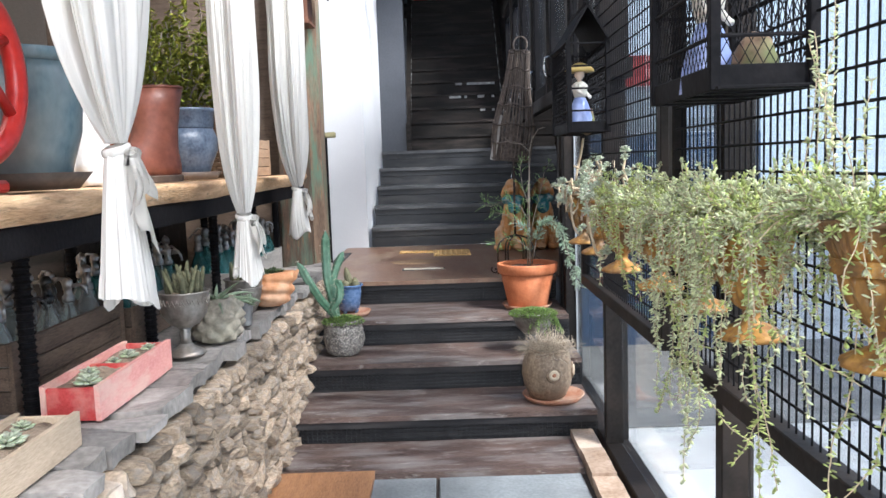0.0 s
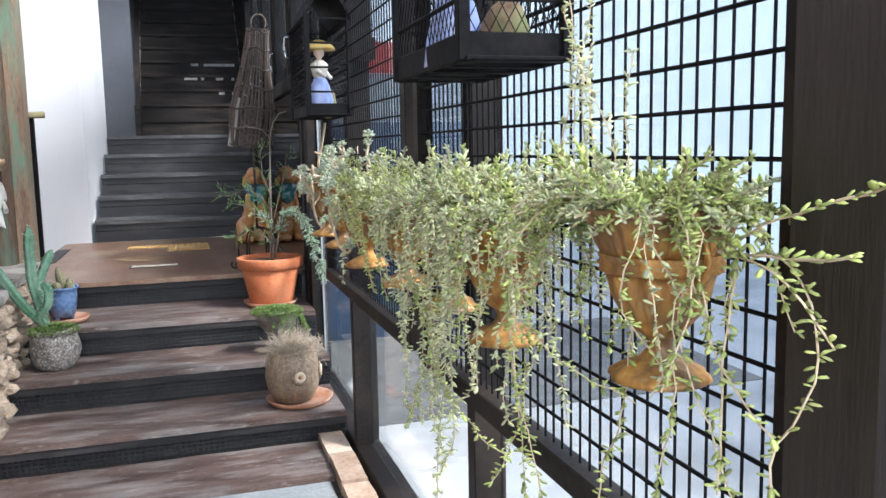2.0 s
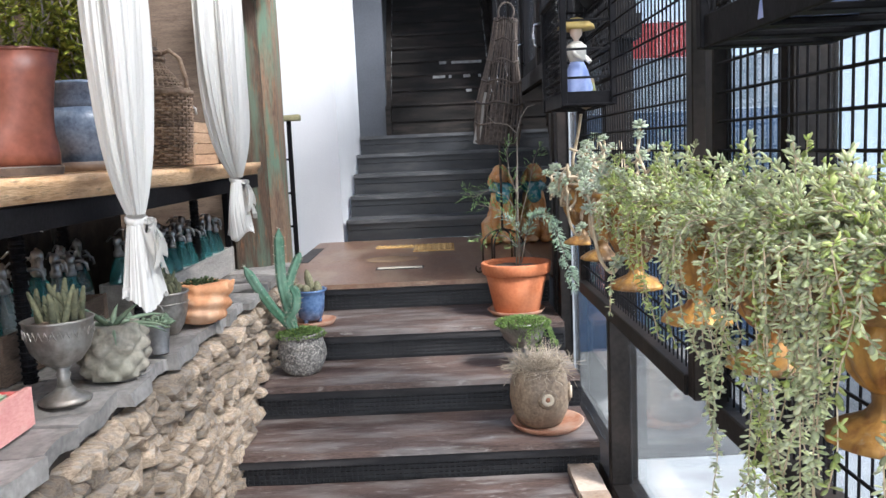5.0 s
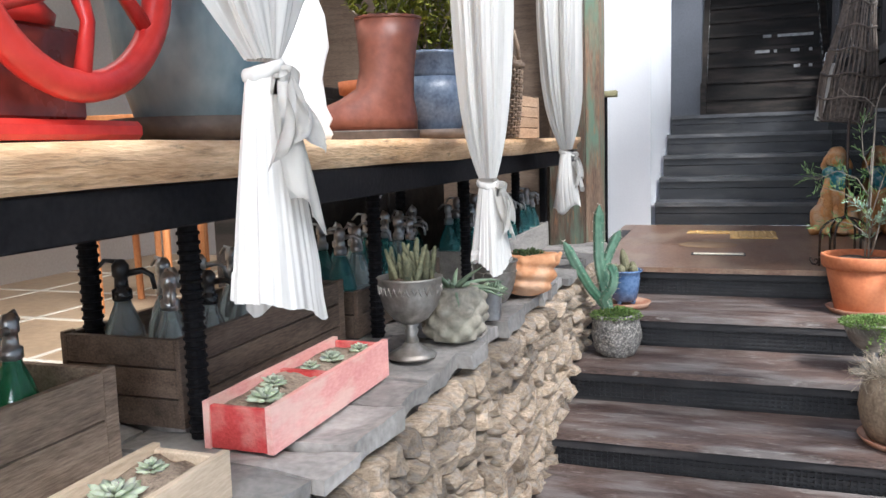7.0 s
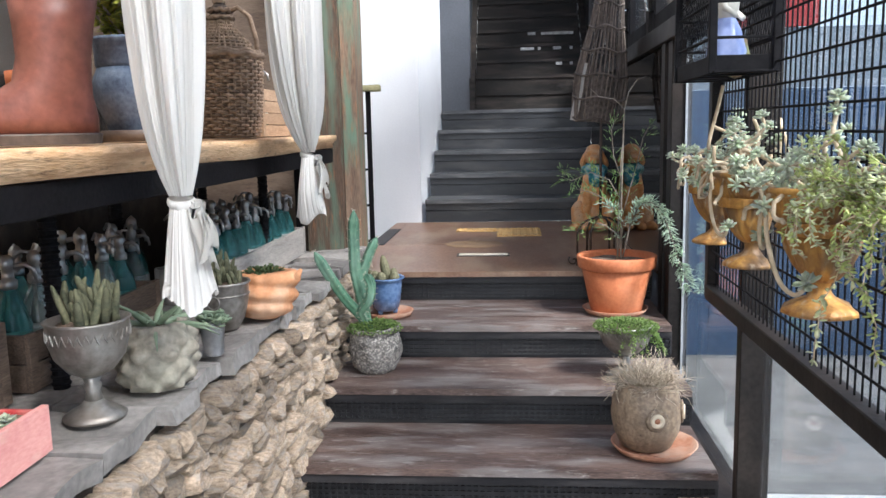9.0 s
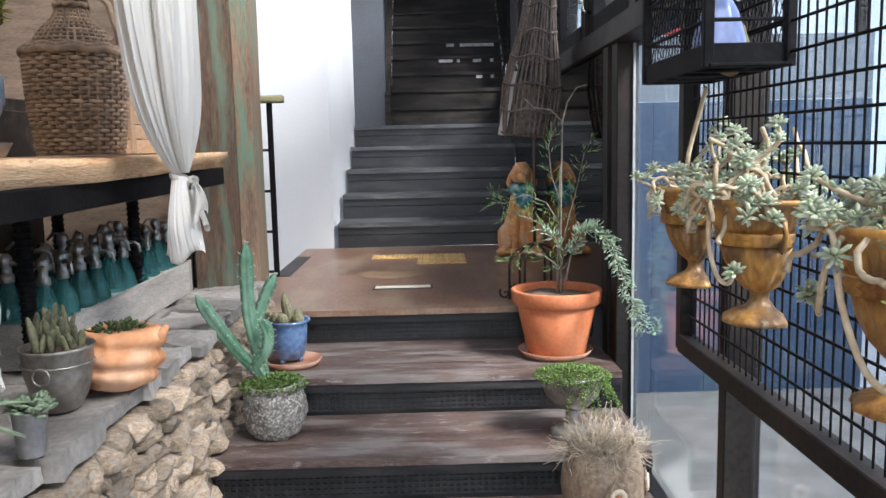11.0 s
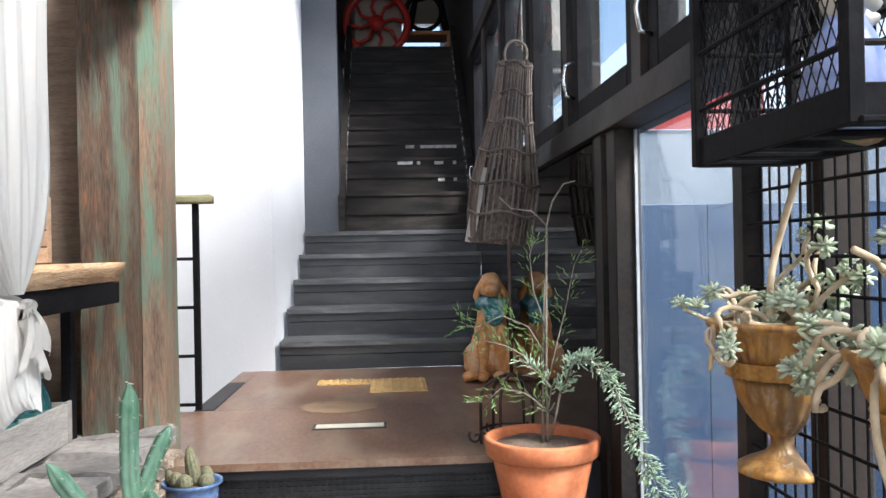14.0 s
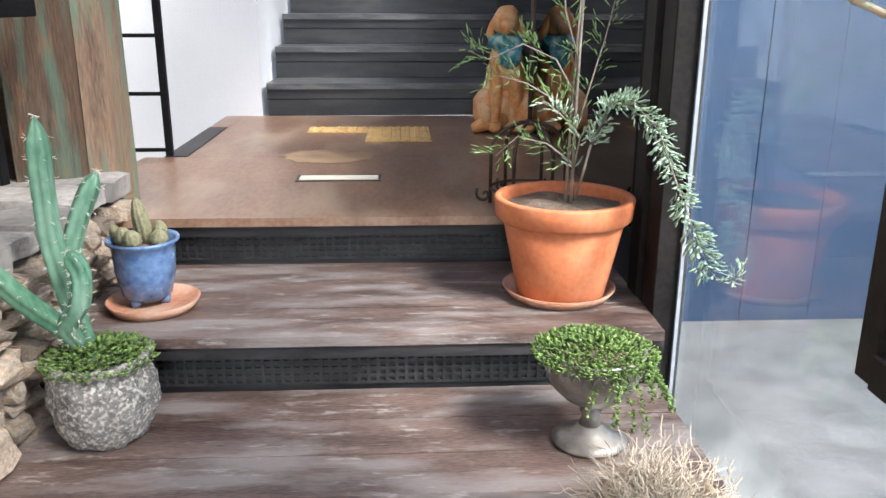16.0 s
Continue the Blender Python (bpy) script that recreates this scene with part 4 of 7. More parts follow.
def trailing_plant(x, y, z, seed, n_up, n_down, reach, green, length=0.013, step=0.021):
    q = random.Random(seed)
    g = thing("trailing_sedum", (x, y, z), "bushy trailing sedum with small pale green leaves hanging from its urn", "succulent", "trailing sedums")
    stems, pale, fresh = bmesh.new(), [], []

    def stem(pts, r, dens, L):
        tube(pts, r, 4, stems)
        bag = fresh if q.random() < green else pale
        for a, b in zip(pts, pts[1:]):
            d = (b - a)
            for _ in range(dens):
                p = a + d * q.random()
                o = Vector((q.uniform(-1, 1), q.uniform(-1, 1), q.uniform(-0.6, 1)))
                bag.append((p, o + d.normalized() * 0.6, L * q.uniform(0.65, 1.3)))

    for i in range(n_up):
        a = q.uniform(0, 2 * math.pi)
        pts = wander(q, (math.cos(a) * 0.05, math.sin(a) * 0.08, 0), (math.cos(a) * 0.7, math.sin(a) * 1.2, q.uniform(0.1, 1.2)), q.randint(3, 7), step, q.uniform(0.02, 0.2), 0.32)
        for p in pts:
            p.x = max(-0.13, min(p.x, 0.10))
        stem(pts, 0.0010, 9, length)
    for i in range(n_down):
        a = q.uniform(1.2, 5.1)
        pts = wander(q, (math.cos(a) * 0.09, math.sin(a) * 0.11, 0.01), (math.cos(a) * 0.8, math.sin(a), 0.35), 4, 0.024, 0.3, 0.25)
        pts += wander(q, pts[-1], (q.uniform(-0.1, 0.2), q.uniform(-0.4, 0.4), -1), 2 + int(reach * (0.06 + 0.94 * q.random() ** 2.2) / 0.026), 0.026, 0.11, 0.42)[1:]
        for p in pts:
            p.x = max(-0.15, min(p.x, 0.05))
        stem(pts, 0.0010, 7, length * 0.95)
    part("stem_mass", stems, STEM, g, "thin pale stems")
    part("foliage", leaf_mesh(pale, SEDUM_PALE, 0.45, 0.6), None, g, "small fleshy whitish green leaves")
    part("young_foliage", leaf_mesh(fresh, SEDUM, 0.45, 0.6), None, g, "small fleshy yellow-green leaves")
    return g


trailing_plant(0.655, 2.74, 1.28, 41, 110, 9, 0.13, 0.35, 0.0125)
trailing_plant(0.655, 2.48, 1.28, 45, 130, 12, 0.2, 0.4, 0.0125)
trailing_plant(0.660, 2.20, 1.28, 42, 150, 23, 0.38, 0.25, 0.0125)
trailing_plant(0.660, 1.95, 1.285, 47, 140, 26, 0.44, 0.2, 0.0125)
trailing_plant(0.660, 1.72, 1.29, 43, 150, 28, 0.50, 0.25, 0.0125)
trailing_plant(0.645, 1.38, 1.325, 44, 210, 20, 0.48, 0.6, 0.0108, 0.015)
near_sedum = thing("trailing_sedum", (0.63, 1.25, 1.30), "loose fresh green sedum shoots hanging beside the dark upright", "succulent", "trailing sedums")
ns, nl = bmesh.new(), []
qn = random.Random(64)
for k in range(8):
    if k < 5:
        pts = wander(qn, (qn.uniform(-0.05, 0.03), qn.uniform(-0.09, 0.08), 0.0), (qn.uniform(-0.5, 0.1), qn.uniform(-1.2, 0.4), 0.5), 4, 0.022, 0.3, 0.2)
        pts += wander(qn, pts[-1], (0, qn.uniform(-0.3, 0.2), -1), qn.randint(9, 20), 0.022, 0.12, 0.30)[1:]
    else:
        pts = wander(qn, (-0.03, -0.06, 0.0), (-0.25, -1, qn.uniform(-0.15, 0.35)), qn.randint(6, 11), 0.024, 0.05, 0.22)
    for pt in pts:
        pt.x = min(0.04, max(-0.03, pt.x))
    tube(pts, 0.0013, 4, ns)
    for a_, b_ in zip(pts, pts[1:]):
        d_ = (b_ - a_).normalized()
        for _ in range(4):
            nl.append((a_.lerp(b_, qn.random()), Vector((qn.uniform(-1, 1), qn.uniform(-1, 1), qn.uniform(-0.4, 0.9))) + d_ * 0.5, 0.0125 * qn.uniform(0.7, 1.25)))
part("stem_mass", ns, STEM, near_sedum, "thin pale stems")
part("foliage", leaf_mesh(nl, SEDUM, 0.45, 0.6), None, near_sedum, "small fleshy yellow-green leaves")
climb = thing("climbing_sedum", (0.70, 1.60, 1.33), "thin sedum shoots climbing up the iron mesh", "succulent", "trailing sedums")
cs, cl = bmesh.new(), []
qc = random.Random(91)
for k in range(7):
    pts = wander(qc, (qc.uniform(-0.02, 0.01), qc.uniform(-0.12, 0.14), 0), (0, qc.uniform(-0.5, 0.3), 1.2), qc.randint(8, 14), 0.025, -0.02, 0.18)
    for pt in pts:
        pt.x = min(0.01, max(-0.05, pt.x))
    tube(pts, 0.0012, 4, cs)
    for a_, b_ in zip(pts, pts[1:]):
        for _ in range(5):
            cl.append((a_.lerp(b_, qc.random()), (qc.uniform(-1, 1), qc.uniform(-1, 1), qc.uniform(-0.2, 1)), 0.014 * qc.uniform(0.7, 1.2)))
part("stem_mass", cs, STEM, climb)
part("foliage", leaf_mesh(cl, SEDUM_PALE, 0.42, 0.55), None, climb)

# ---- welded mesh panels in dark frames ----
ROD_V = mesh_of(tube([(0, 0, 0), (0, 0, 2.0)], 0.0023, 6), IRON)
ROD_H = mesh_of(tube([(0, 0, 0), (0, 1, 0)], 0.0031, 6), IRON)


def mesh_panel(y0, y1, z0, z1, x):
    p = tagged(new("mesh_panel"), "welded iron mesh panel in a dark steel frame", "mesh panel", "mesh panels")
    part("stile", bar(x - 0.006, x + 0.034, y0, y0 + 0.045, z0, z1), STEEL, p)
    part("stile", bar(x - 0.006, x + 0.034, y1 - 0.045, y1, z0, z1), STEEL, p)
    part("bottom_rail", bar(x - 0.014, x + 0.03, y0 + 0.045, y1 - 0.045, z0, z0 + 0.05), STEEL, p)
    part("top_rail", bar(x - 0.014, x + 0.03, y0 + 0.045, y1 - 0.045, z1 - 0.05, z1), STEEL, p)
    n = int((y1 - y0 - 0.09) / 0.0345)
    for i in range(1, n):
        ob = part("rod", ROD_V, None, p)
        ob.matrix_basis = pose(x + 0.012, y0 + 0.045 + i * (y1 - y0 - 0.09) / n, z0 + 0.04) @ Matrix.Diagonal((1, 1, (z1 - z0 - 0.08) / 2.0, 1))
    n = int((z1 - z0 - 0.1) / 0.057)
    for i in range(1, n):
        ob = part("cross_rod", ROD_H, None, p)
        ob.matrix_basis = pose(x + 0.005, y0 + 0.04, z0 + 0.05 + i * 0.057) @ Matrix.Diagonal((1, y1 - y0 - 0.08, 1, 1))


mesh_panel(2.765, 4.245, 0.82, 2.75, 0.722)
mesh_panel(1.205, 2.68, 0.82, 2.75, 0.722)
mesh_panel(-0.60, 1.05, 0.82, 2.75, 0.722)
structure("timber_upright", rough_box(0.69, 0.79, 1.085, 1.20, -0.03, 3.05, 5, 0.002, 5), surface("dark_brown_upright", (0.009, 0.0065, 0.0055), (0.026, 0.020, 0.016), 0.5, stretch=(6, 6, 0.6), bump=0.3), "dark brown upright between mesh panels", "post")


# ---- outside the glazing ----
GLOW_BACKDROP = surface("glowing_pale_backdrop", (0.62, 0.66, 0.70), (0.80, 0.83, 0.86), 0.9, scale=0.7, fine=9, bump=0.1, stain=(0.50, 0.54, 0.60), stain_amount=0.6, stain_scale=0.8)
# emission added so the far wall glows in place of bright outdoor light
bn = GLOW_BACKDROP.node_tree.nodes["Principled BSDF"]
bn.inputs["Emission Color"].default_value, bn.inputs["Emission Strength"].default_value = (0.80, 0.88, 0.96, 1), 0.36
structure("backdrop", box(6.6, 6.8, -16, 70, -0.05, 7.0), GLOW_BACKDROP, "pale glowing backdrop standing in for bright distance beyond the yard", "backdrop")
PALE_RENDER = surface("grey_render", (0.50, 0.52, 0.54), (0.66, 0.68, 0.70), 0.9, scale=0.7, fine=9, bump=0.1)
# panel colour stands in for the dark blue and reflection in the pane
BLUE_SHEET = surface("deep_blue_panel", (0.030, 0.062, 0.125), (0.052, 0.095, 0.175), 0.5, scale=2, fine=30, bump=0.2, stain=(0.075, 0.10, 0.14), stain_amount=0.5)
yard_panels = tagged(new("sheet_hoarding"), "deep blue panels across the yard, standing in for the pane's dark blue and reflection", "hoarding")
for k in range(5):
    x0 = 0.97 + 0.30 * k
    part("sheet", box(x0, x0 + 0.297, 6.50 + 0.003 * (k % 2), 6.53 + 0.003 * (k % 2), -0.03, 1.60), BLUE_SHEET, yard_panels)
for x0 in (0.99, 1.70, 2.40):
    part("post", box(x0, x0 + 0.05, 6.55, 6.60, -0.03, 2.20), STEEL, yard_panels)
part("grey_board", box(0.97, 2.467, 6.505, 6.525, 1.603, 1.95), surface("grey_blue_board", (0.15, 0.18, 0.22), (0.24, 0.275, 0.32), 0.7, scale=3, fine=40, bump=0.2), yard_panels, "pale grey board")
part("red_banner", box(1.22, 1.85, 6.49, 6.502, 1.953, 2.18), surface("red_banner_cloth", (0.26, 0.015, 0.018), (0.34, 0.03, 0.03), 0.7, bump=0.1), yard_panels, "red cloth banner")
# darker sheet over the pale yard, added to lower the ground's brightness here
structure("pavement", box(0.93, 3.4, 4.55, 6.49, -0.03, -0.022), surface("darker_grey_concrete", (0.17, 0.165, 0.155), (0.31, 0.30, 0.285), 0.9, scale=5, fine=90, bump=0.5, stain=(0.12, 0.115, 0.11), stain_amount=0.5, stain_scale=4), "darker grey speckled concrete laid over the yard outside the glass", "pavement")
house = thing("shop_building", (9.0, 10.5, -0.03), "two-storey pale grey building across the lane", "building")
part("wall", box(0, 5, -4.8, 6, 0, 6.5), PALE_RENDER, house)
part("roof", box(-0.2, 5.2, -5, 6.2, 6.5, 6.7), SLATE, house)
for k in range(4):
    for zz in (0.9, 3.9):
        w = part("window", box(-0.04, 0.0, -4.2 + 2.6 * k, -2.8 + 2.6 * k, zz, zz + 1.5), STEEL, house)
        part("window_glass", box(-0.05, -0.041, -4.1 + 2.6 * k, -2.9 + 2.6 * k, zz + 0.1, zz + 1.4), DARK_GLASS, w)


# ---- curtains ----
def curtain(x, y, zk, w_top, tail, seed, lean, spread=0.05, z_top=3.55):
    """A muslin curtain drawn together at a knot, with a loose tail below."""
    q = random.Random(seed)
    c = thing("muslin_curtain", (x, y, 0), "white muslin curtain tied in a knot before the shelf", "curtain", "muslin curtains")
    seg = 220
    ph = [q.uniform(0, 6.28) for _ in range(6)]

    def sheet(levels, shift):
        bm = bmesh.new()
        rows = []
        for z, wid, thick, amp, dx in levels:
            row = []
            for i in range(seg):
                a = 2 * math.pi * i / seg
                fold = 1 + amp * (0.42 * math.sin(5 * a + ph[0] + 1.2 * z) + 0.34 * math.sin(9 * a + ph[1] - 2.1 * z) + 0.2 * math.sin(16 * a + ph[2] + 3 * z) + 0.16 * math.sin(27 * a + ph[4] - z) + 0.10 * math.sin(41 * a + ph[5] + 2 * z) + 0.4 * math.sin(3 * a + ph[3]) + 0.35 * noise.noise(Vector((2.2 * math.cos(a), 2.2 * math.sin(a) + seed, 3 * z))))
                row.append(bm.verts.new((thick * math.sin(a) * fold + shift[0], wid * math.cos(a) * fold + dx, z)))
            rows.append(row)
        for r0, r1 in zip(rows, rows[1:]):
            for i in range(seg):
                bm.faces.new((r0[i], r0[(i + 1) % seg], r1[(i + 1) % seg], r1[i]))
        return bm

    up = []
    n = 34
    for i in range(n + 1):
        f = (i / n) ** 1.6
        z = zk + 0.015 + (z_top - zk) * f
        s = 1 - math.exp(-f * (z_top - zk) / 0.2)
        wid = 0.026 + (w_top / 2 - 0.026) * s
        up.append((z, wid, 0.022 + 0.05 * s, 0.22 + 0.12 * math.sin(math.pi * s), lean * s * 1.0))
    part("drape", sheet(up, (0, 0)), CURTAIN, c, "gathered white muslin", True)
    low = []
    for i in range(19):
        f = i / 18
        wid = 0.026 + spread * f ** 0.8
        if seed == 3:
            wid = 0.026 + spread * math.sin(math.pi * min(1.0, 0.08 + 0.92 * f) ** 1.4) ** 0.6 * (1.0 if f < 0.98 else 0.4)
        low.append((zk - 0.004 - tail * f, wid, 0.024 + 0.030 * f, 0.06 + 0.04 * f, 0.02 * f * math.sin(seed)))
    bm = sheet(low, (0, 0))
    for v in bm.verts:
        f = (zk - v.co.z) / tail
        if f > 0.9:
            v.co.z += 0.05 * noise.noise(Vector((v.co.x * 14, v.co.y * 14, seed))) - 0.22 * v.co.y * (1 if seed == 1 else -0.4)
    part("tail", bm, CURTAIN, c, "loose uneven tail of the curtain", True)
    # the flat overlapping flap that falls from the knot
    bm = bmesh.new()
    rows = []
    for i in range(13):
        f = i / 12
        row = []
        for k in range(15):
            u = k / 14 * 2 - 1
            half = 0.018 + spread * 0.36 * f ** 0.7
            y_ = u * half + 0.10 * spread * f * (1 if seed % 2 else -1)
            x_ = 0.034 + 0.034 * f + 0.007 * math.sin(4.5 * u + 3 * f + seed) - 0.012 * u * u
            z_ = zk - 0.002 - tail * f * (0.62 + 0.10 * u) + 0.006 * math.sin(7 * u)
            row.append(bm.verts.new((x_, y_, z_)))
        rows.append(row)
    for r0, r1 in zip(rows, rows[1:]):
        for k in range(14):
            bm.faces.new((r0[k], r0[k + 1], r1[k + 1], r1[k]))
    bmesh.ops.solidify(bm, geom=bm.faces[:], thickness=0.002)
    part("flap", bm, CURTAIN, c, "", True)
    # bow at the knot: two loops and two hanging ribbons
    for sg, drop, out in ((-1, 0.125, 0.075), (1, 0.105, 0.030), (-1, 0.10, 0.015)):
        bm = bmesh.new()
        rows = []
        for i in range(12):
            f = i / 11
            half = 0.007 + 0.020 * f ** 0.8
            mid = sg * out * f ** 0.8 * (0.6 if seed == 2 else 1.0)
            rows.append([bm.verts.new((0.036 + 0.026 * math.sin(1.9 * f) + 0.006 * math.sin(3 * u + 5 * f + seed), mid + u * half, zk - drop * f * (1 + 0.12 * u * sg))) for u in (-1, -0.6, -0.2, 0.2, 0.6, 1)])
        for r0, r1 in zip(rows, rows[1:]):
            for k in range(5):
                bm.faces.new((r0[k], r0[k + 1], r1[k + 1], r1[k]))
        bmesh.ops.solidify(bm, geom=bm.faces[:], thickness=0.0016)
        part("ribbon", bm, CURTAIN, c, "", True)
    for sg in (-1, 1):
        bm = bmesh.new()
        rows = []
        for i in range(14):
            t_ = math.pi * 2 * i / 13
            cy, cz = sg * 0.024 * (1 - math.cos(t_)) * 0.5, -0.004 - 0.020 * (1 - math.cos(t_)) * 0.5
            rows.append([bm.verts.new((0.034 + 0.014 * math.sin(t_) + 0.003 * u, cy, zk + cz + 0.011 * u)) for u in (-1, 0, 1)])
        for r0, r1 in zip(rows, rows[1:]):
            for k in range(2):
                bm.faces.new((r0[k], r0[k + 1], r1[k + 1], r1[k]))
        bmesh.ops.solidify(bm, geom=bm.faces[:], thickness=0.0016)
        part("bow_loop", bm, CURTAIN, c, "", True)
    # a narrow band of the same cloth wound round the neck
    bm = bmesh.new()
    rows = []
    for z_, k_ in ((-0.014, 0.94), (-0.010, 1.06), (0.0, 1.12), (0.010, 1.07), (0.015, 0.95)):
        rows.append([bm.verts.new((0.027 * k_ * math.sin(a) * (1 + 0.05 * math.sin(6 * a)), 0.0285 * k_ * math.cos(a) * (1 + 0.05 * math.sin(7 * a)), zk + z_ * 0.7 + 0.008 * math.sin(a + seed))) for a in [2 * math.pi * i / 36 for i in range(36)]])
    for r0, r1 in zip(rows, rows[1:]):
        for k in range(36):
            bm.faces.new((r0[k], r0[(k + 1) % 36], r1[(k + 1) % 36], r1[k]))
    part("tie_band", bm, CURTAIN, c, "", True)
    return c


curtain(-0.66, 2.085, 1.474, 0.50, 0.33, 1, -0.04, 0.066)
curtain(-0.66, 3.19, 1.257, 0.235, 0.215, 2, -0.02, 0.058)
curtain(-0.69, 4.45, 1.315, 0.46, 0.225, 3, -0.12, 0.052)
rod = tagged(part("curtain_rod", tube([(-0.70, -0.9, 3.55), (-0.74, 5.7, 3.55)], 0.012, 8), IRON), "black iron rod that carries the curtains", "curtain rod")

# ---- pots and plants on the steps ----
TERRA = surface("terracotta", (0.42, 0.115, 0.04), (0.58, 0.195, 0.075), 0.75, scale=5, fine=60, bump=0.15, stain=(0.58, 0.30, 0.18), stain_amount=0.2, stain_scale=6)
TERRA_OLD = surface("old_terracotta", (0.33, 0.14, 0.075), (0.50, 0.25, 0.155), 0.85, scale=7, fine=60, bump=0.3, stain=(0.45, 0.34, 0.26), stain_amount=0.6, stain_scale=8)


def saucer(place, r, mat, label, h=0.028):
    s = thing("plant_saucer", place, label, "saucer", "saucers")
    part("dish", lathe([(0.0, 0.0), (r * 0.86, 0.0), (r, h), (r * 0.955, h), (r * 0.85, 0.009), (0.0, 0.009)], 40), mat, s, "", True)
    return s


saucer((0.572, 5.49, 0.482), 0.162, TERRA_OLD, "terracotta saucer under the large pot on a step")
tp = thing("terracotta_pot", (0.577, 5.49, 0.492), "large plain terracotta pot with a wide rim, on its saucer", "flower pot")
part("body", lathe([(0.0, 0.0), (0.122, 0.0), (0.126, 0.006), (0.172, 0.222), (0.166, 0.226), (0.0, 0.21)], 48), TERRA, tp, "", True)
part("rim", lathe([(0.172, 0.215), (0.183, 0.218), (0.190, 0.225), (0.196, 0.275), (0.192, 0.281), (0.178, 0.281), (0.174, 0.265), (0.166, 0.228)], 48), TERRA, tp, "thick rolled rim", True)
soil(tp, 0.172, 0.247)
q = random.Random(77)
wattle = thing("potted_wattle", (0.577, 5.49, 0.742), "spindly blue-green shrub drooping from the terracotta pot", "shrub")
WSTEM = surface("grey_twig", (0.16, 0.13, 0.10), (0.32, 0.27, 0.22), 0.8, scale=20, bump=0.2)
bmS = bmesh.new()
wl, wg = [], []


def sprig(pts, r0, dens, L, bag, side=0.07):
    tube(pts, [r0 * (1 - 0.7 * k / len(pts)) for k in range(len(pts))], 5, bmS)
    for a, b in zip(pts, pts[1:]):
        d = (b - a).normalized()
        for _ in range(dens):
            p = a.lerp(b, q.random())
            o = Vector((q.uniform(-1, 1), q.uniform(-1, 1), q.uniform(-0.4, 0.9)))
            o = (o - d * o.dot(d)).normalized() + d * 0.7
            for k in range(3):
                bag.append((p + o * side * (0.15 + 0.3 * k), o + Vector((q.uniform(-0.5, 0.5), q.uniform(-0.5, 0.5), q.uniform(-0.3, 0.5))), L * q.uniform(0.7, 1.2)))


main = [Vector(p) for p in ((0.02, 0, 0), (0.02, 0, 0.30), (0.025, 0, 0.55), (0.03, 0.0, 0.74), (0.05, 0, 0.82), (0.09, 0, 0.88), (0.13, -0.01, 0.89))]
tube(main, [0.005, 0.0045, 0.004, 0.0035, 0.003, 0.0025, 0.002], 6, bmS)
tube([Vector((0.005, 0.01, 0)), Vector((0.012, 0.01, 0.3)), Vector((0.02, 0.0, 0.55))], [0.005, 0.004, 0.003], 6, bmS)
tube([Vector((0.03, 0, 0.74)), Vector((-0.02, 0, 0.79)), Vector((-0.09, 0.0, 0.80)), Vector((-0.13, 0.01, 0.84))], [0.003, 0.0025, 0.002, 0.0015], 5, bmS)
tube([Vector(p) for p in ((0.03, 0, 0.02), (0.045, -0.02, 0.10), (0.058, -0.035, 0.178))], 0.004, 6, bmS)
sprig([Vector(p) for p in ((0.058, -0.035, 0.178), (0.10, -0.065, 0.29), (0.15, -0.10, 0.295), (0.20, -0.16, 0.235), (0.222, -0.25, 0.13), (0.243, -0.345, 0.024), (0.268, -0.415, -0.059))], 0.004, 60, 0.022, wl, 0.034)
sprig([Vector(p) for p in ((0.268, -0.415, -0.059), (0.282, -0.45, -0.075), (0.294, -0.495, -0.05), (0.297, -0.53, -0.01))], 0.002, 6, 0.016, wl, 0.02)
sprig([Vector(p) for p in ((0.02, 0, 0.22), (-0.05, -0.02, 0.30), (-0.12, -0.03, 0.34), (-0.20, -0.02, 0.36))], 0.003, 10, 0.030, wg, 0.06)
sprig([Vector(p) for p in ((0.02, 0, 0.30), (-0.04, 0, 0.40), (-0.13, -0.01, 0.44), (-0.22, -0.01, 0.40), (-0.27, 0, 0.42))], 0.003, 10, 0.030, wg, 0.06)
sprig([Vector(p) for p in ((0.02, 0, 0.12), (-0.06, -0.03, 0.18), (-0.14, -0.03, 0.20), (-0.20, -0.04, 0.15))], 0.003, 10, 0.030, wg, 0.06)
sprig([Vector(p) for p in ((0.02, 0, 0.20), (0.05, -0.02, 0.33), (0.09, 0.0, 0.46), (0.12, 0.0, 0.60), (0.15, 0.0, 0.66))], 0.003, 7, 0.028, wg, 0.05)
sprig([Vector(p) for p in ((0.02, 0, 0.40), (-0.02, 0.0, 0.52), (-0.03, 0, 0.64), (-0.01, 0.0, 0.70))], 0.003, 8, 0.028, wg, 0.05)
sprig([Vector(p) for p in ((0.02, 0, 0.10), (0.03, -0.03, 0.20), (-0.03, -0.05, 0.26), (-0.08, -0.05, 0.30))], 0.003, 8, 0.028, wl, 0.03)
part("stem_mass", bmS, WSTEM, wattle, "thin grey twigs", True)
part("drooping_leaves", leaf_mesh(wl, FERN_BLUE, 0.3, 0.4), None, wattle, "soft blue-green leaflets")
part("feathery_leaves", leaf_mesh(wg, FERN, 0.2, 0.22), None, wattle, "feathery green leaflets")

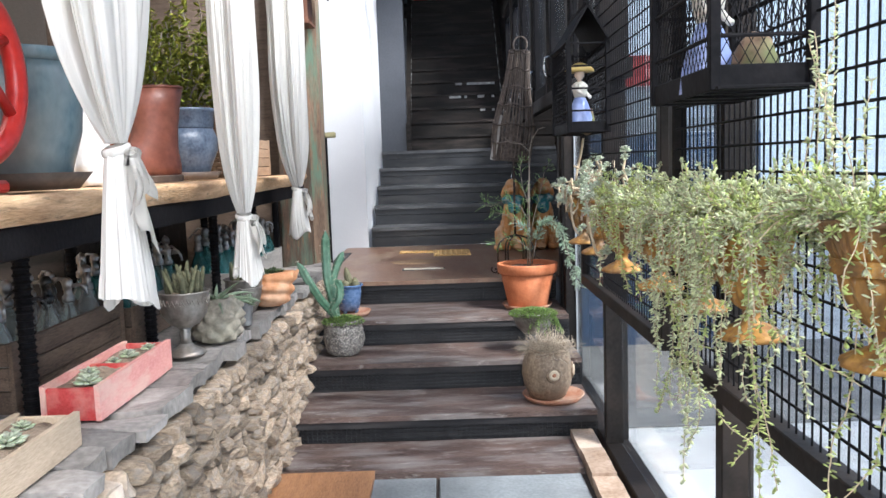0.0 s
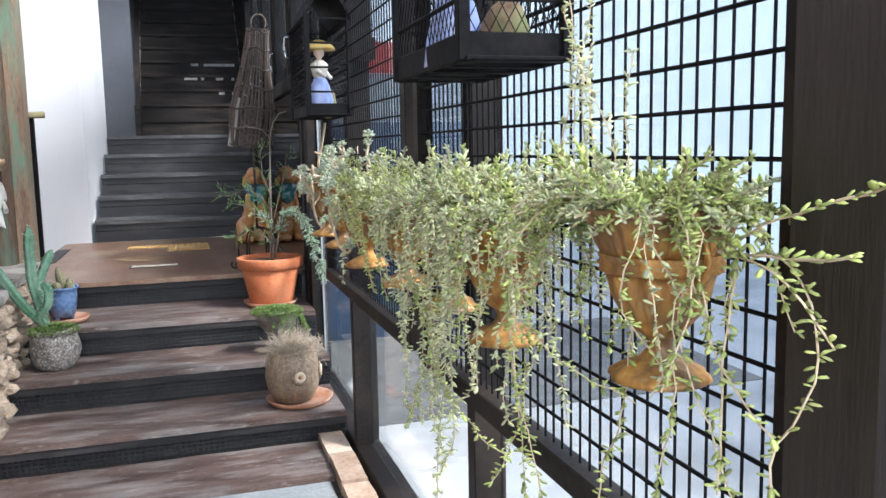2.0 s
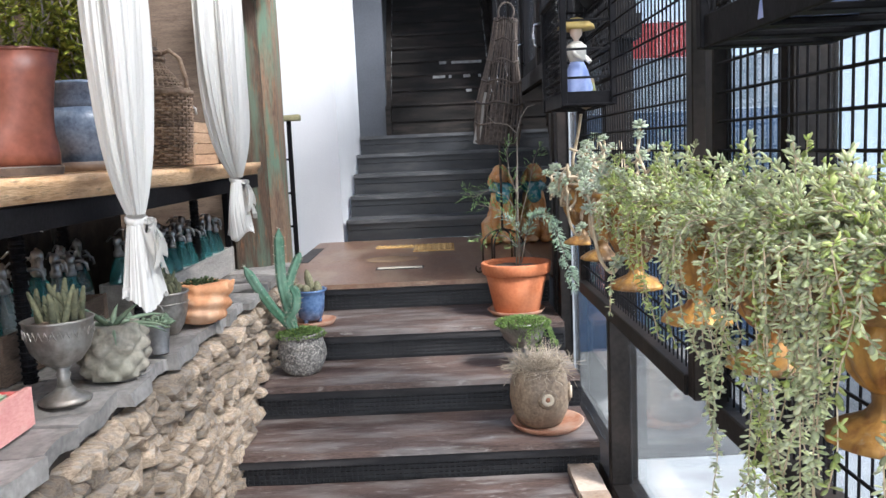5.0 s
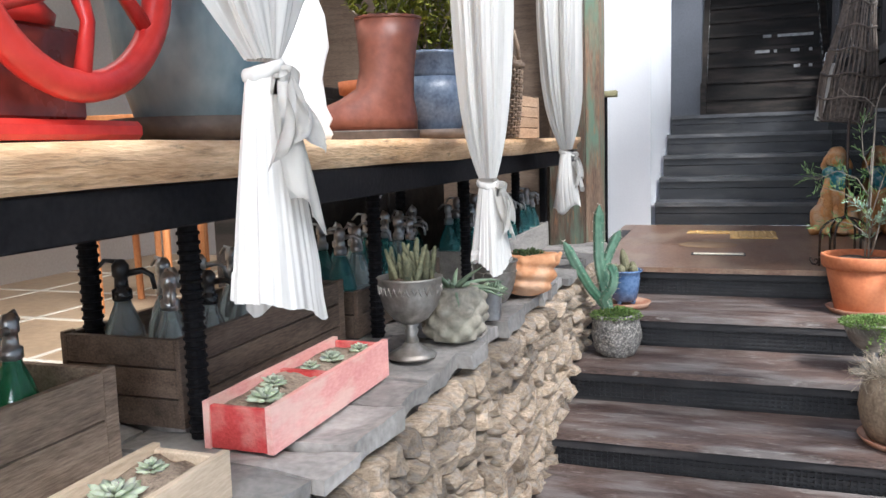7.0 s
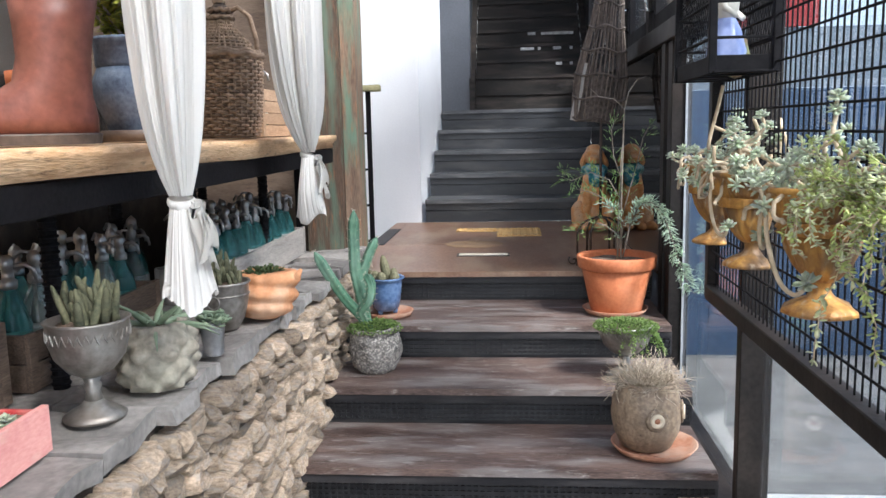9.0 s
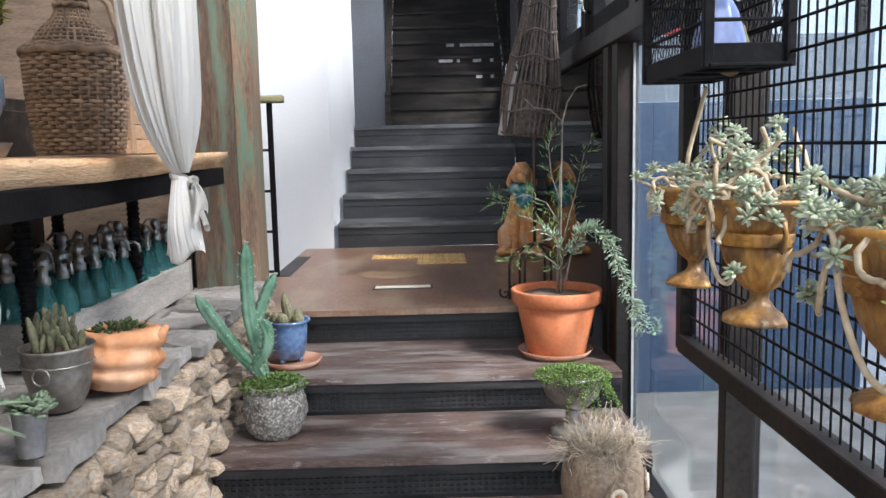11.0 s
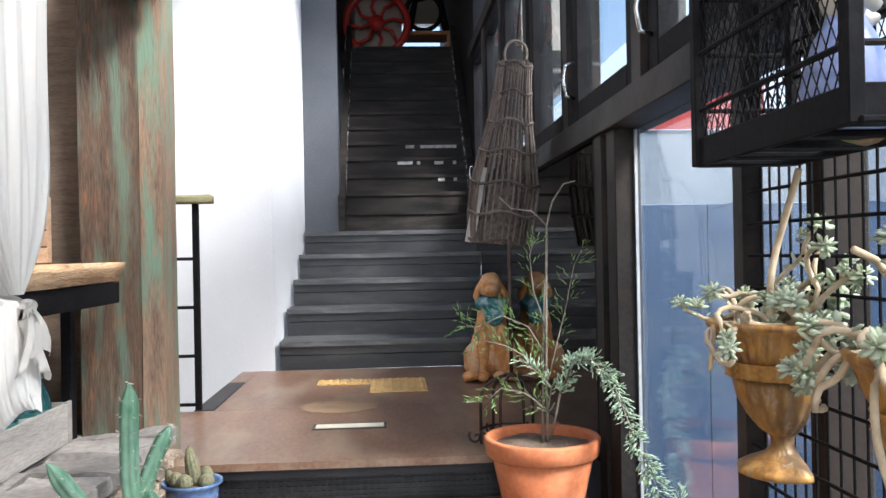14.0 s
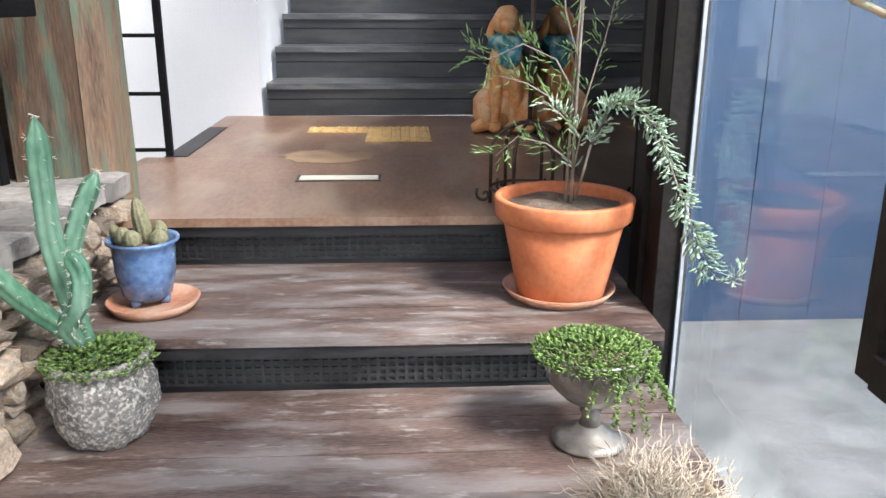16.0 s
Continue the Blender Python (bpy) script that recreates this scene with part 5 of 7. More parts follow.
# owl-shaped pot with a dry plant, on a saucer
CERAMIC = surface("speckled_stoneware", (0.10, 0.066, 0.042), (0.38, 0.285, 0.19), 0.5, scale=8, fine=70, bump=0.25, stain=(0.12, 0.09, 0.065), stain_amount=0.6, stain_scale=6)
CREAM = surface("cream_glaze", (0.60, 0.50, 0.36), (0.74, 0.64, 0.48), 0.4, bump=0.1)
saucer((0.605, 4.52, 0.162), 0.165, TERRA_OLD, "terracotta saucer under the owl-shaped pot")
owl = thing("owl_pot", (0.575, 4.53, 0.172), "round brown stoneware pot with one ringed eye", "flower pot")
bm = lathe([(0.0, 0.0), (0.085, 0.0), (0.098, 0.01), (0.125, 0.07), (0.135, 0.13), (0.130, 0.18), (0.112, 0.225), (0.100, 0.245), (0.104, 0.262), (0.094, 0.262), (0.088, 0.24), (0.0, 0.235)], 40)
for v in bm.verts:
    if v.co.z > 0.2 and abs(v.co.x) > 0.06:
        v.co.z += 0.025 * (abs(v.co.x) - 0.06) / 0.05
part("body", bm, CERAMIC, owl, "", True)
for sgn, rr in ((1, 1), (-1, 0.4)):
    ring = part("eye_ring", lathe([(0.0, 0.0), (0.040, 0.0), (0.044, 0.006), (0.036, 0.010), (0.0, 0.010)], 30, None, 15, 0.05, (0.0, 0.008)), CERAMIC, owl, "", True)
    a = -82 if sgn > 0 else -10
    ring.matrix_basis = pose(0.128 * math.cos(radians(a)), 0.128 * math.sin(radians(a)), 0.145, 90, 0, a + 90)
    dsk = part("eye", lathe([(0.012, 0.009), (0.027, 0.009), (0.027, 0.016), (0.012, 0.016), (0.010, 0.010)], 24), CREAM, owl, "cream ring eye", True)
    dsk.matrix_basis = ring.matrix_basis
    pup = part("pupil", lathe([(0.0, 0.009), (0.011, 0.009), (0.010, 0.014), (0.0, 0.015)], 16), TERRA_OLD, owl, "", True)
    pup.matrix_basis = ring.matrix_basis
dry = thing("dried_plant", (0.575, 4.53, 0.415), "dried beige thatch of dead stems in the owl-shaped pot", "plant")
bm = bmesh.new()
for i in range(620):
    a = q.uniform(0, 6.28)
    r = q.uniform(0, 0.09)
    pts = wander(q, (math.cos(a) * r, math.sin(a) * r, 0), (math.cos(a), math.sin(a), q.uniform(0.2, 1.6)), q.randint(4, 7), 0.02, 0.03, 0.6)
    tube(pts, 0.0009, 3, bm)
tagged(part("stem_mass", bm, DRY, dry), "", "", "", "stuff")

# pewter goblets
TIN = surface("aged_tin", (0.20, 0.185, 0.165), (0.42, 0.395, 0.36), 0.45, metal=0.75, scale=8, fine=60, bump=0.2, stain=(0.16, 0.12, 0.09), stain_amount=0.5, stain_scale=6)


def goblet(place, s, label, wide=1.0):
    g = thing("tin_goblet", place, label, "goblet planter", "tin goblets", scale=s)
    g.matrix_basis = g.matrix_basis @ Matrix.Diagonal((wide, wide, 1, 1))
    part("bowl", lathe([(0.0, 0.085), (0.02, 0.086), (0.045, 0.10), (0.068, 0.13), (0.078, 0.165), (0.080, 0.20), (0.084, 0.204), (0.078, 0.206), (0.072, 0.19), (0.0, 0.186)], 40), TIN, g, "", True)
    part("stem", lathe([(0.018, 0.038), (0.014, 0.055), (0.018, 0.068), (0.014, 0.074), (0.021, 0.086)], 24), TIN, g, "", True)
    part("foot", lathe([(0.0, 0.0), (0.060, 0.0), (0.062, 0.006), (0.050, 0.015), (0.028, 0.026), (0.018, 0.038), (0.0, 0.039)], 36), TIN, g, "", True)
    bm = bmesh.new()
    for k in range(16):
        a = 2 * math.pi * k / 16
        tube([(0.0795 * math.cos(a + t) , 0.0795 * math.sin(a + t), 0.176 + 0.010 * math.sin(4 * math.pi * t / 0.39)) for t in [0.05 * j for j in range(8)]], 0.0018, 4, bm)
    part("embossed_band", bm, TIN, g)
    soil(g, 0.074, 0.188)
    return g


def tuft(place, r, n, mat, label, L=0.012, h=0.05, name="ground_cover"):
    g = thing(name, place, label, "plant", "low plants")
    items = []
    for i in range(n):
        a, rr = q.uniform(0, 6.28), r * math.sqrt(q.random())
        p = Vector((math.cos(a) * rr, math.sin(a) * rr, h * (1 - 0.6 * (rr / r) ** 2) * q.uniform(0.3, 1)))
        items.append((p, (math.cos(a) + q.uniform(-1, 1), math.sin(a) + q.uniform(-1, 1), q.uniform(0.2, 1.3)), L * q.uniform(0.7, 1.3)))
    part("foliage", leaf_mesh(items, mat, 0.5, 0.8), None, g)
    return g


goblet((0.549, 4.945, 0.322), 1.12, "tarnished tin goblet planter on a wooden step", 1.25)
tuft((0.549, 4.945, 0.530), 0.135, 1700, GREEN_LEAF, "dense fresh green ground cover spilling over a tin goblet", 0.013, 0.040)
trail = thing("trailing_tuft", (0.59, 4.93, 0.54), "green shoots hanging over the goblet's rim", "plant")
items = []
for i in range(16):
    a = q.uniform(-2.6, 0.9)
    pts = wander(q, (0.04 * math.cos(a), 0.07 * math.sin(a), 0.0), (math.cos(a), math.sin(a), 0.1), q.randint(5, 9), 0.018, 0.28, 0.2)
    for a_, b_ in zip(pts, pts[1:]):
        for _ in range(6):
            items.append((a_.lerp(b_, q.random()), (q.uniform(-1, 1), q.uniform(-1, 1), q.uniform(-0.5, 1)), 0.012))
part("leaves", leaf_mesh(items, GREEN_LEAF, 0.5, 0.7), None, trail)

# cactus in a lichened stone pot
LICHEN = surface("lichened_stone", (0.06, 0.055, 0.05), (0.19, 0.175, 0.16), 0.9, scale=10, fine=45, bump=1.0, stain=(0.50, 0.46, 0.40), stain_amount=0.75, stain_scale=110, stain2=(0.58, 0.54, 0.47))
cp = thing("stone_pot", (-0.562, 5.02, 0.322), "dark stone pot crusted with pale lichen", "flower pot")
bm = lathe([(0.0, 0.0), (0.075, 0.0), (0.092, 0.012), (0.112, 0.06), (0.120, 0.11), (0.116, 0.15), (0.106, 0.175), (0.113, 0.195), (0.110, 0.205), (0.098, 0.205), (0.095, 0.18), (0.0, 0.178)], 96)
bmesh.ops.subdivide_edges(bm, edges=[e for e in bm.edges if abs(e.verts[0].co.z - e.verts[1].co.z) > 0.008], cuts=4)
for v in bm.verts:
    v.co += 0.008 * noise.noise_vector(v.co * 22) + 0.0045 * noise.noise_vector(v.co * 75)
part("body", bm, LICHEN, cp, "", True)
tuft((-0.562, 5.02, 0.50), 0.118, 1300, GREEN_LEAF, "bright green clover round the cactus", 0.014, 0.05)
CACTUS = surface("cactus_skin", (0.035, 0.115, 0.065), (0.17, 0.31, 0.20), 0.5, scale=6, fine=60, bump=0.2, stretch=(1, 1, 0.5), stain=(0.26, 0.36, 0.30), stain_amount=0.5, stain_scale=5)
SPINE = surface("pale_spines", (0.5, 0.45, 0.36), (0.65, 0.6, 0.5), 0.7)
cactus = thing("column_cactus", (-0.575, 5.055, 0.50), "ribbed blue-green column cactus with several arms", "cactus")


def cactus_arm(pts, r, ribs=5):
    pts = [Vector(p) for p in pts]
    bm, spines = bmesh.new(), bmesh.new()
    dense = []
    for a, b in zip(pts, pts[1:]):
        for k in range(6):
            dense.append(a.lerp(b, k / 6))
    dense.append(pts[-1])
    for _ in range(3):
        dense = [dense[0]] + [(dense[i - 1] + dense[i] * 2 + dense[i + 1]) / 4 for i in range(1, len(dense) - 1)] + [dense[-1]]
    seg = ribs * 6
    rows = []
    ref = Vector((0.2, 0.97, 0.1))
    n = len(dense)
    for i, p in enumerate(dense):
        d = (dense[min(i + 1, n - 1)] - dense[max(i - 1, 0)]).normalized()
        u = d.cross(ref).normalized()
        w = d.cross(u)
        end = min(1.0, (n - 1 - i) / 3.0)
        rr = r * (0.75 + 0.25 * min(1, i / 5)) * (math.sin(end * math.pi / 2) * 0.97 + 0.03)
        row = []
        for k in range(seg):
            t = 2 * math.pi * k / seg
            f = 0.80 + 0.24 * abs(math.cos(ribs * t / 2)) ** 1.3
            row.append(bm.verts.new(p + (u * math.cos(t) + w * math.sin(t)) * rr * f))
        rows.append(row)
        if i % 2 == 0:
            for k in range(ribs):
                t = 2 * math.pi * k / ribs
                o = u * math.cos(t) + w * math.sin(t)
                for _ in range(2):
                    s = (o + Vector((q.uniform(-0.6, 0.6), q.uniform(-0.6, 0.6), q.uniform(-0.6, 0.6)))).normalized()
                    tube([p + o * rr * 1.02, p + o * rr * 1.02 + s * 0.011], 0.0007, 3, spines)
    for a, b in zip(rows, rows[1:]):
        for k in range(seg):
            bm.faces.new((a[k], a[(k + 1) % seg], b[(k + 1) % seg], b[k]))
    bm.faces.new(rows[-1])
    arm = part("arm", bm, CACTUS, cactus, "", True)
    tagged(part("spine_mass", spines, SPINE, arm), "", "", "", "stuff")


cactus_arm([(-0.02, 0.0, 0.0), (-0.045, 0.0, 0.12), (-0.078, 0.005, 0.28), (-0.078, 0.005, 0.42), (-0.073, 0.005, 0.555)], 0.026)
cactus_arm([(-0.03, -0.01, 0.03), (-0.065, -0.02, 0.085), (-0.11, -0.06, 0.15), (-0.165, -0.145, 0.28), (-0.205, -0.225, 0.40)], 0.024)
cactus_arm([(-0.04, 0.02, 0.14), (-0.053, 0.045, 0.25), (-0.02, 0.055, 0.34), (0.021, 0.065, 0.424)], 0.023)
cactus_arm([(-0.03, -0.03, 0.05), (-0.045, -0.055, 0.10), (0.005, -0.075, 0.16), (0.008, -0.06, 0.23), (-0.022, -0.048, 0.27)], 0.022)

# blue glazed pot with a small cactus on a terracotta saucer
BLUE = surface("cobalt_glaze", (0.055, 0.11, 0.24), (0.17, 0.26, 0.42), 0.25, scale=9, fine=50, bump=0.15, stain=(0.025, 0.04, 0.09), stain_amount=0.7, stain_scale=11, coat=0.3)
saucer((-0.558, 5.425, 0.482), 0.125, TERRA_OLD, "small terracotta saucer under the blue pot")
bp_ = thing("blue_pot", (-0.575, 5.44, 0.492), "small cobalt blue glazed pot with three feet", "flower pot")
part("body", lathe([(0.0, 0.016), (0.05, 0.014), (0.066, 0.03), (0.079, 0.09), (0.083, 0.15), (0.086, 0.17), (0.097, 0.178), (0.095, 0.186), (0.084, 0.18), (0.078, 0.16), (0.0, 0.155)], 40), BLUE, bp_, "", True)
for k in range(3):
    f = part("foot", lathe([(0.0, 0.0), (0.012, 0.0), (0.016, 0.02), (0.0, 0.024)], 10), BLUE, bp_, "", True)
    f.matrix_basis = pose(0.045 * math.cos(2.1 * k), 0.045 * math.sin(2.1 * k), 0)
soil(bp_, 0.078, 0.162)
sc = thing("small_cactus", (-0.575, 5.44, 0.655), "clump of small brown-green ribbed cacti in the blue pot", "cactus")
BROWN_CACTUS = surface("brown_green_cactus", (0.09, 0.09, 0.045), (0.24, 0.22, 0.13), 0.8, scale=20, fine=80, bump=0.4)
for px, py, h, r in ((0.01, 0, 0.13, 0.022), (-0.045, -0.01, 0.05, 0.022), (0.045, -0.02, 0.045, 0.024), (-0.01, -0.04, 0.05, 0.024), (0.04, 0.03, 0.06, 0.02), (-0.07, 0.02, 0.055, 0.015)):
    part("stem", lathe([(r * 0.6, 0.0), (r, h * 0.3), (r * 0.9, h * 0.65), (r * 0.45, h * 0.92), (0.0, h)], 30, None, 10, 0.12, (0, h * 0.93)), BROWN_CACTUS, sc, "", True).matrix_basis = pose(px, py, 0.005, q.uniform(-14, 14), q.uniform(-14, 14), 0)


# ---- things on the stone wall ----
RED_PAINT = surface("faded_red_paint", (0.46, 0.035, 0.035), (0.64, 0.09, 0.08), 0.6, scale=5, fine=50, bump=0.3, stretch=(3, 1, 3), stain=(0.60, 0.26, 0.22), stain_amount=0.6, stain_scale=5)
PINK_PAINT = surface("sun_bleached_pink_paint", (0.66, 0.27, 0.24), (0.80, 0.42, 0.37), 0.65, scale=5, fine=50, bump=0.3, stretch=(3, 1, 3), stain=(0.74, 0.55, 0.46), stain_amount=0.6, stain_scale=7)
TAN_WOOD = surface("bare_tan_wood", (0.42, 0.32, 0.22), (0.62, 0.50, 0.37), 0.75, scale=4, fine=40, bump=0.35, stretch=(6, 1, 6))


GRIT = surface("dry_gritty_soil", (0.17, 0.125, 0.09), (0.46, 0.36, 0.27), 0.95, scale=30, fine=140, bump=1.0)


def trough(place, sx, sy, sz, side, end, label):
    t = thing("planter_box", place, label, "planter box", "long planter boxes")
    e = 0.014
    part("side_board", rough_box(sx / 2 - e, sx / 2, -sy / 2, sy / 2, 0.0, sz, 3, 0.0018, 6, 1), side, t)
    part("side_board", rough_box(-sx / 2, -sx / 2 + e, -sy / 2, sy / 2, 0.0, sz, 3, 0.0018, 6, 2), side, t)
    part("end_board", box(-sx / 2 + e, sx / 2 - e, -sy / 2 + 0.004, -sy / 2 + 0.018, 0.0, sz * 0.92, 0.002), end, t, "darker red end board" if side is PINK_PAINT else "")
    part("end_board", box(-sx / 2 + e, sx / 2 - e, sy / 2 - 0.018, sy / 2 - 0.004, 0.0, sz * 0.92, 0.002), end, t)
    part("divider", box(-sx / 2 + e, sx / 2 - e, -0.008, 0.008, 0.004, sz * 0.9), end, t)
    bm = box(-sx / 2 + e, sx / 2 - e, -sy / 2 + 0.018, sy / 2 - 0.018, 0.003, sz * 0.78)
    bmesh.ops.subdivide_edges(bm, edges=bm.edges[:], cuts=9, use_grid_fill=True)
    for v in bm.verts:
        if v.co.z > sz * 0.7:
            v.co.z += 0.016 * noise.noise(v.co * 28) + 0.006 * noise.noise(v.co * 90)
    part("soil", bm, GRIT, t, "dry beige gritty soil", True)
    return t


def rosette(place, r, label="small grey-green rosette succulent in the soil", mat=None):
    g = thing("rosette_succulent", place, label, "succulent", "small rosettes")
    items = []
    for ring, (cnt, tilt, k) in enumerate(((9, 0.25, 1.0), (8, 0.6, 0.85), (6, 1.2, 0.6), (4, 2.2, 0.4))):
        for j in range(cnt):
            b = 2 * math.pi * (j + 0.5 * ring) / cnt
            items.append((Vector((0, 0, 0.004 * ring)), (math.cos(b), math.sin(b), tilt), r * k * q.uniform(0.85, 1.1)))
    part("leaves", leaf_mesh(items, mat or GHOST, 0.45, 0.55), None, g)


trough((-0.957, 2.685, 0.768), 0.160, 0.575, 0.098, PINK_PAINT, RED_PAINT, "red and faded pink wooden planter box on the stone wall")
trough((-0.925, 1.90, 0.768), 0.16, 0.62, 0.085, TAN_WOOD, TAN_WOOD, "bare tan wooden planter box on the stone wall")
for dx, y, r in ((0.01, 2.50, 0.045), (-0.02, 2.60, 0.034), (0.0, 2.82, 0.036), (0.02, 2.92, 0.03), (-0.01, 2.74, 0.026)):
    rosette((-0.957 + dx * 1.4, y - 0.015, 0.848), r)
for dx, y, r in ((0.0, 2.02, 0.05), (-0.03, 1.85, 0.04), (0.03, 1.76, 0.05), (-0.02, 2.13, 0.03)):
    rosette((-0.925 + dx, y, 0.836), r)


def finger_cactus(place, r, n, label):
    g = thing("finger_cactus", place, label, "cactus", "finger cacti")
    for i in range(n):
        a, rr = q.uniform(0, 6.28), r * math.sqrt(q.random())
        h, w = q.uniform(0.04, 0.13), q.uniform(0.007, 0.0105)
        part("stem", lathe([(w * 0.7, 0.0), (w, h * 0.3), (w * 0.95, h * 0.7), (w * 0.5, h * 0.95), (0.0, h)], 16, None, 8, 0.10, (0, h)), FINGER, g, "", True).matrix_basis = pose(math.cos(a) * rr, math.sin(a) * rr, 0, q.uniform(-22, 22), q.uniform(-22, 22), 0)


FINGER = surface("olive_cactus_skin", (0.028, 0.034, 0.018), (0.15, 0.145, 0.08), 0.85, scale=25, fine=90, bump=0.5, vary=0.2)
goblet((-0.89, 3.17, 0.768), 1.13, "pewter goblet planter with cactus on the stone wall")
finger_cactus((-0.89, 3.17, 0.978), 0.065, 44, "cluster of olive finger cacti in a goblet")
bowl = thing("tin_bowl", (-0.88, 4.0, 0.768), "round tin bowl planter with ring handles on the stone wall", "flower pot")
part("body", lathe([(0.0, 0.004), (0.040, 0.0), (0.046, 0.006), (0.066, 0.04), (0.079, 0.09), (0.084, 0.15), (0.090, 0.156), (0.088, 0.162), (0.080, 0.158), (0.076, 0.14), (0.0, 0.138)], 40), TIN, bowl, "", True)
part("bead_band", tube([(0.0835 * math.cos(2 * math.pi * k / 40), 0.0835 * math.sin(2 * math.pi * k / 40), 0.118 + 0.002 * (k % 2)) for k in range(40)], 0.0028, 6, None, True), TIN, bowl, "", True)
for sgn in (-1, 1):
    part("ring_handle", tube([(0.02 * math.cos(2 * math.pi * k / 20), sgn * 0.094, 0.105 + 0.02 * math.sin(2 * math.pi * k / 20)) for k in range(20)], 0.003, 6, None, True), TIN, bowl, "", True)
soil(bowl, 0.078, 0.142)
finger_cactus((-0.88, 4.0, 0.912), 0.060, 30, "cluster of olive finger cacti in a tin bowl")
ROPE = surface("pale_carved_stone", (0.17, 0.15, 0.115), (0.43, 0.385, 0.31), 0.9, scale=8, fine=60, bump=0.6, stain=(0.20, 0.20, 0.15), stain_amount=0.5, stain_scale=7)
kp = thing("knotted_stone_pot", (-0.842, 3.40, 0.768), "pale carved stone pot with braided sides", "flower pot")
bm = lathe([(0.0, 0.0), (0.06, 0.0)] + [(0.066 + 0.020 * math.sin(math.pi * k / 16), 0.008 + 0.158 * k / 16) for k in range(17)] + [(0.06, 0.17), (0.055, 0.15), (0.0, 0.148)], 72)
for v in bm.verts:
    r = math.hypot(v.co.x, v.co.y)
    if r > 0.062:
        a = math.atan2(v.co.y, v.co.x)
        k = 1.06 + 0.30 * abs(math.sin(4 * a + 46 * v.co.z)) * abs(math.sin(4 * a - 46 * v.co.z)) + 0.04 * math.sin(60 * v.co.z)
        v.co.x *= k
        v.co.y *= k
part("body", bm, ROPE, kp, "", True)
soil(kp, 0.058, 0.15)
agave = thing("agave", (-0.842, 3.40, 0.915), "spiky dark green agave with long arching leaves", "succulent")
AGAVE = surface("agave_leaf", (0.10, 0.15, 0.09), (0.25, 0.31, 0.20), 0.55, scale=6, fine=40, bump=0.2)
for i in range(13):
    a = 2 * math.pi * i / 13 + q.uniform(-0.2, 0.2)
    L = q.uniform(0.10, 0.20)
    up = q.uniform(0.15, 1.0)
    pts = [Vector((math.cos(a) * L * f, math.sin(a) * L * f, L * up * f - 0.10 * f * f * (1.2 - up))) for f in (0, 0.25, 0.5, 0.75, 1.0)]
    part("leaf", tube(pts, [0.007, 0.009, 0.007, 0.004, 0.001], 6), AGAVE, agave, "", True)
ZINC = surface("zinc_sheet", (0.30, 0.31, 0.32), (0.50, 0.51, 0.52), 0.4, metal=0.8, scale=9, fine=60, bump=0.2)
for px, py, s in ((-0.803, 3.69, 1.0), (-0.93, 3.70, 1.05)):
    zc = thing("zinc_cup", (px, py, 0.768), "small ribbed zinc cup planter on the stone wall", "flower pot", "zinc cups", scale=s)
    part("body", lathe([(0.0, 0.0), (0.026, 0.0), (0.028, 0.004), (0.036, 0.095), (0.039, 0.10), (0.034, 0.10), (0.030, 0.085), (0.0, 0.083)], 48, None, 16, 0.02, (0.005, 0.08)), ZINC, zc, "", True)
    tuft((px, py, 0.768 + 0.085 * s), 0.035, 60, AGAVE, "small dark green plant in a zinc cup", 0.03, 0.03)
SHELL = surface("orange_shell_clay", (0.52, 0.22, 0.09), (0.70, 0.36, 0.18), 0.7, scale=7, fine=60, bump=0.25, stain=(0.74, 0.52, 0.36), stain_amount=0.6, stain_scale=9)
sp = thing("shell_pot", (-0.80, 4.18, 0.768), "orange clay pot shaped like a ribbed conch shell", "flower pot", rz=-20, scale=1.06)
bm = lathe([(0.0, 0.0), (0.05, 0.0), (0.07, 0.014), (0.092, 0.05), (0.096, 0.085), (0.09, 0.12), (0.075, 0.150), (0.062, 0.155), (0.055, 0.14), (0.0, 0.138)], 64)
bmesh.ops.subdivide_edges(bm, edges=[e for e in bm.edges if abs(e.verts[0].co.z - e.verts[1].co.z) > 0.01], cuts=3, use_grid_fill=False)
for v in bm.verts:
    r = math.hypot(v.co.x, v.co.y)
    a = math.atan2(v.co.y, v.co.x)
    if r > 0.06:
        k = 0.98 + 0.20 * abs(math.sin(62 * v.co.z + 0.9 * a)) * (1 + 0.16 * math.sin(15 * a)) + 0.03 * noise.noise(v.co * 40)
        v.co.x *= k
        v.co.y *= k
    if v.co.z > 0.08 and abs(a) < 0.9:
        f = (0.9 - abs(a)) / 0.9 * (v.co.z - 0.08) / 0.07
        v.co.x += 0.06 * f
        v.co.z += 0.01 * f
part("body", bm, SHELL, sp, "", True)
part("spire", tube([(0.10, 0, 0.125), (0.135, 0.0, 0.145), (0.15, 0.0, 0.165)], [0.022, 0.013, 0.006], 10), SHELL, sp, "", True)
tuft((-0.80, 4.18, 0.900), 0.075, 260, leaf_material("dark_sedum_leaf", (0.05, 0.08, 0.03), (0.16, 0.21, 0.10)), "dark green sedum in the shell-shaped pot", 0.018, 0.045)

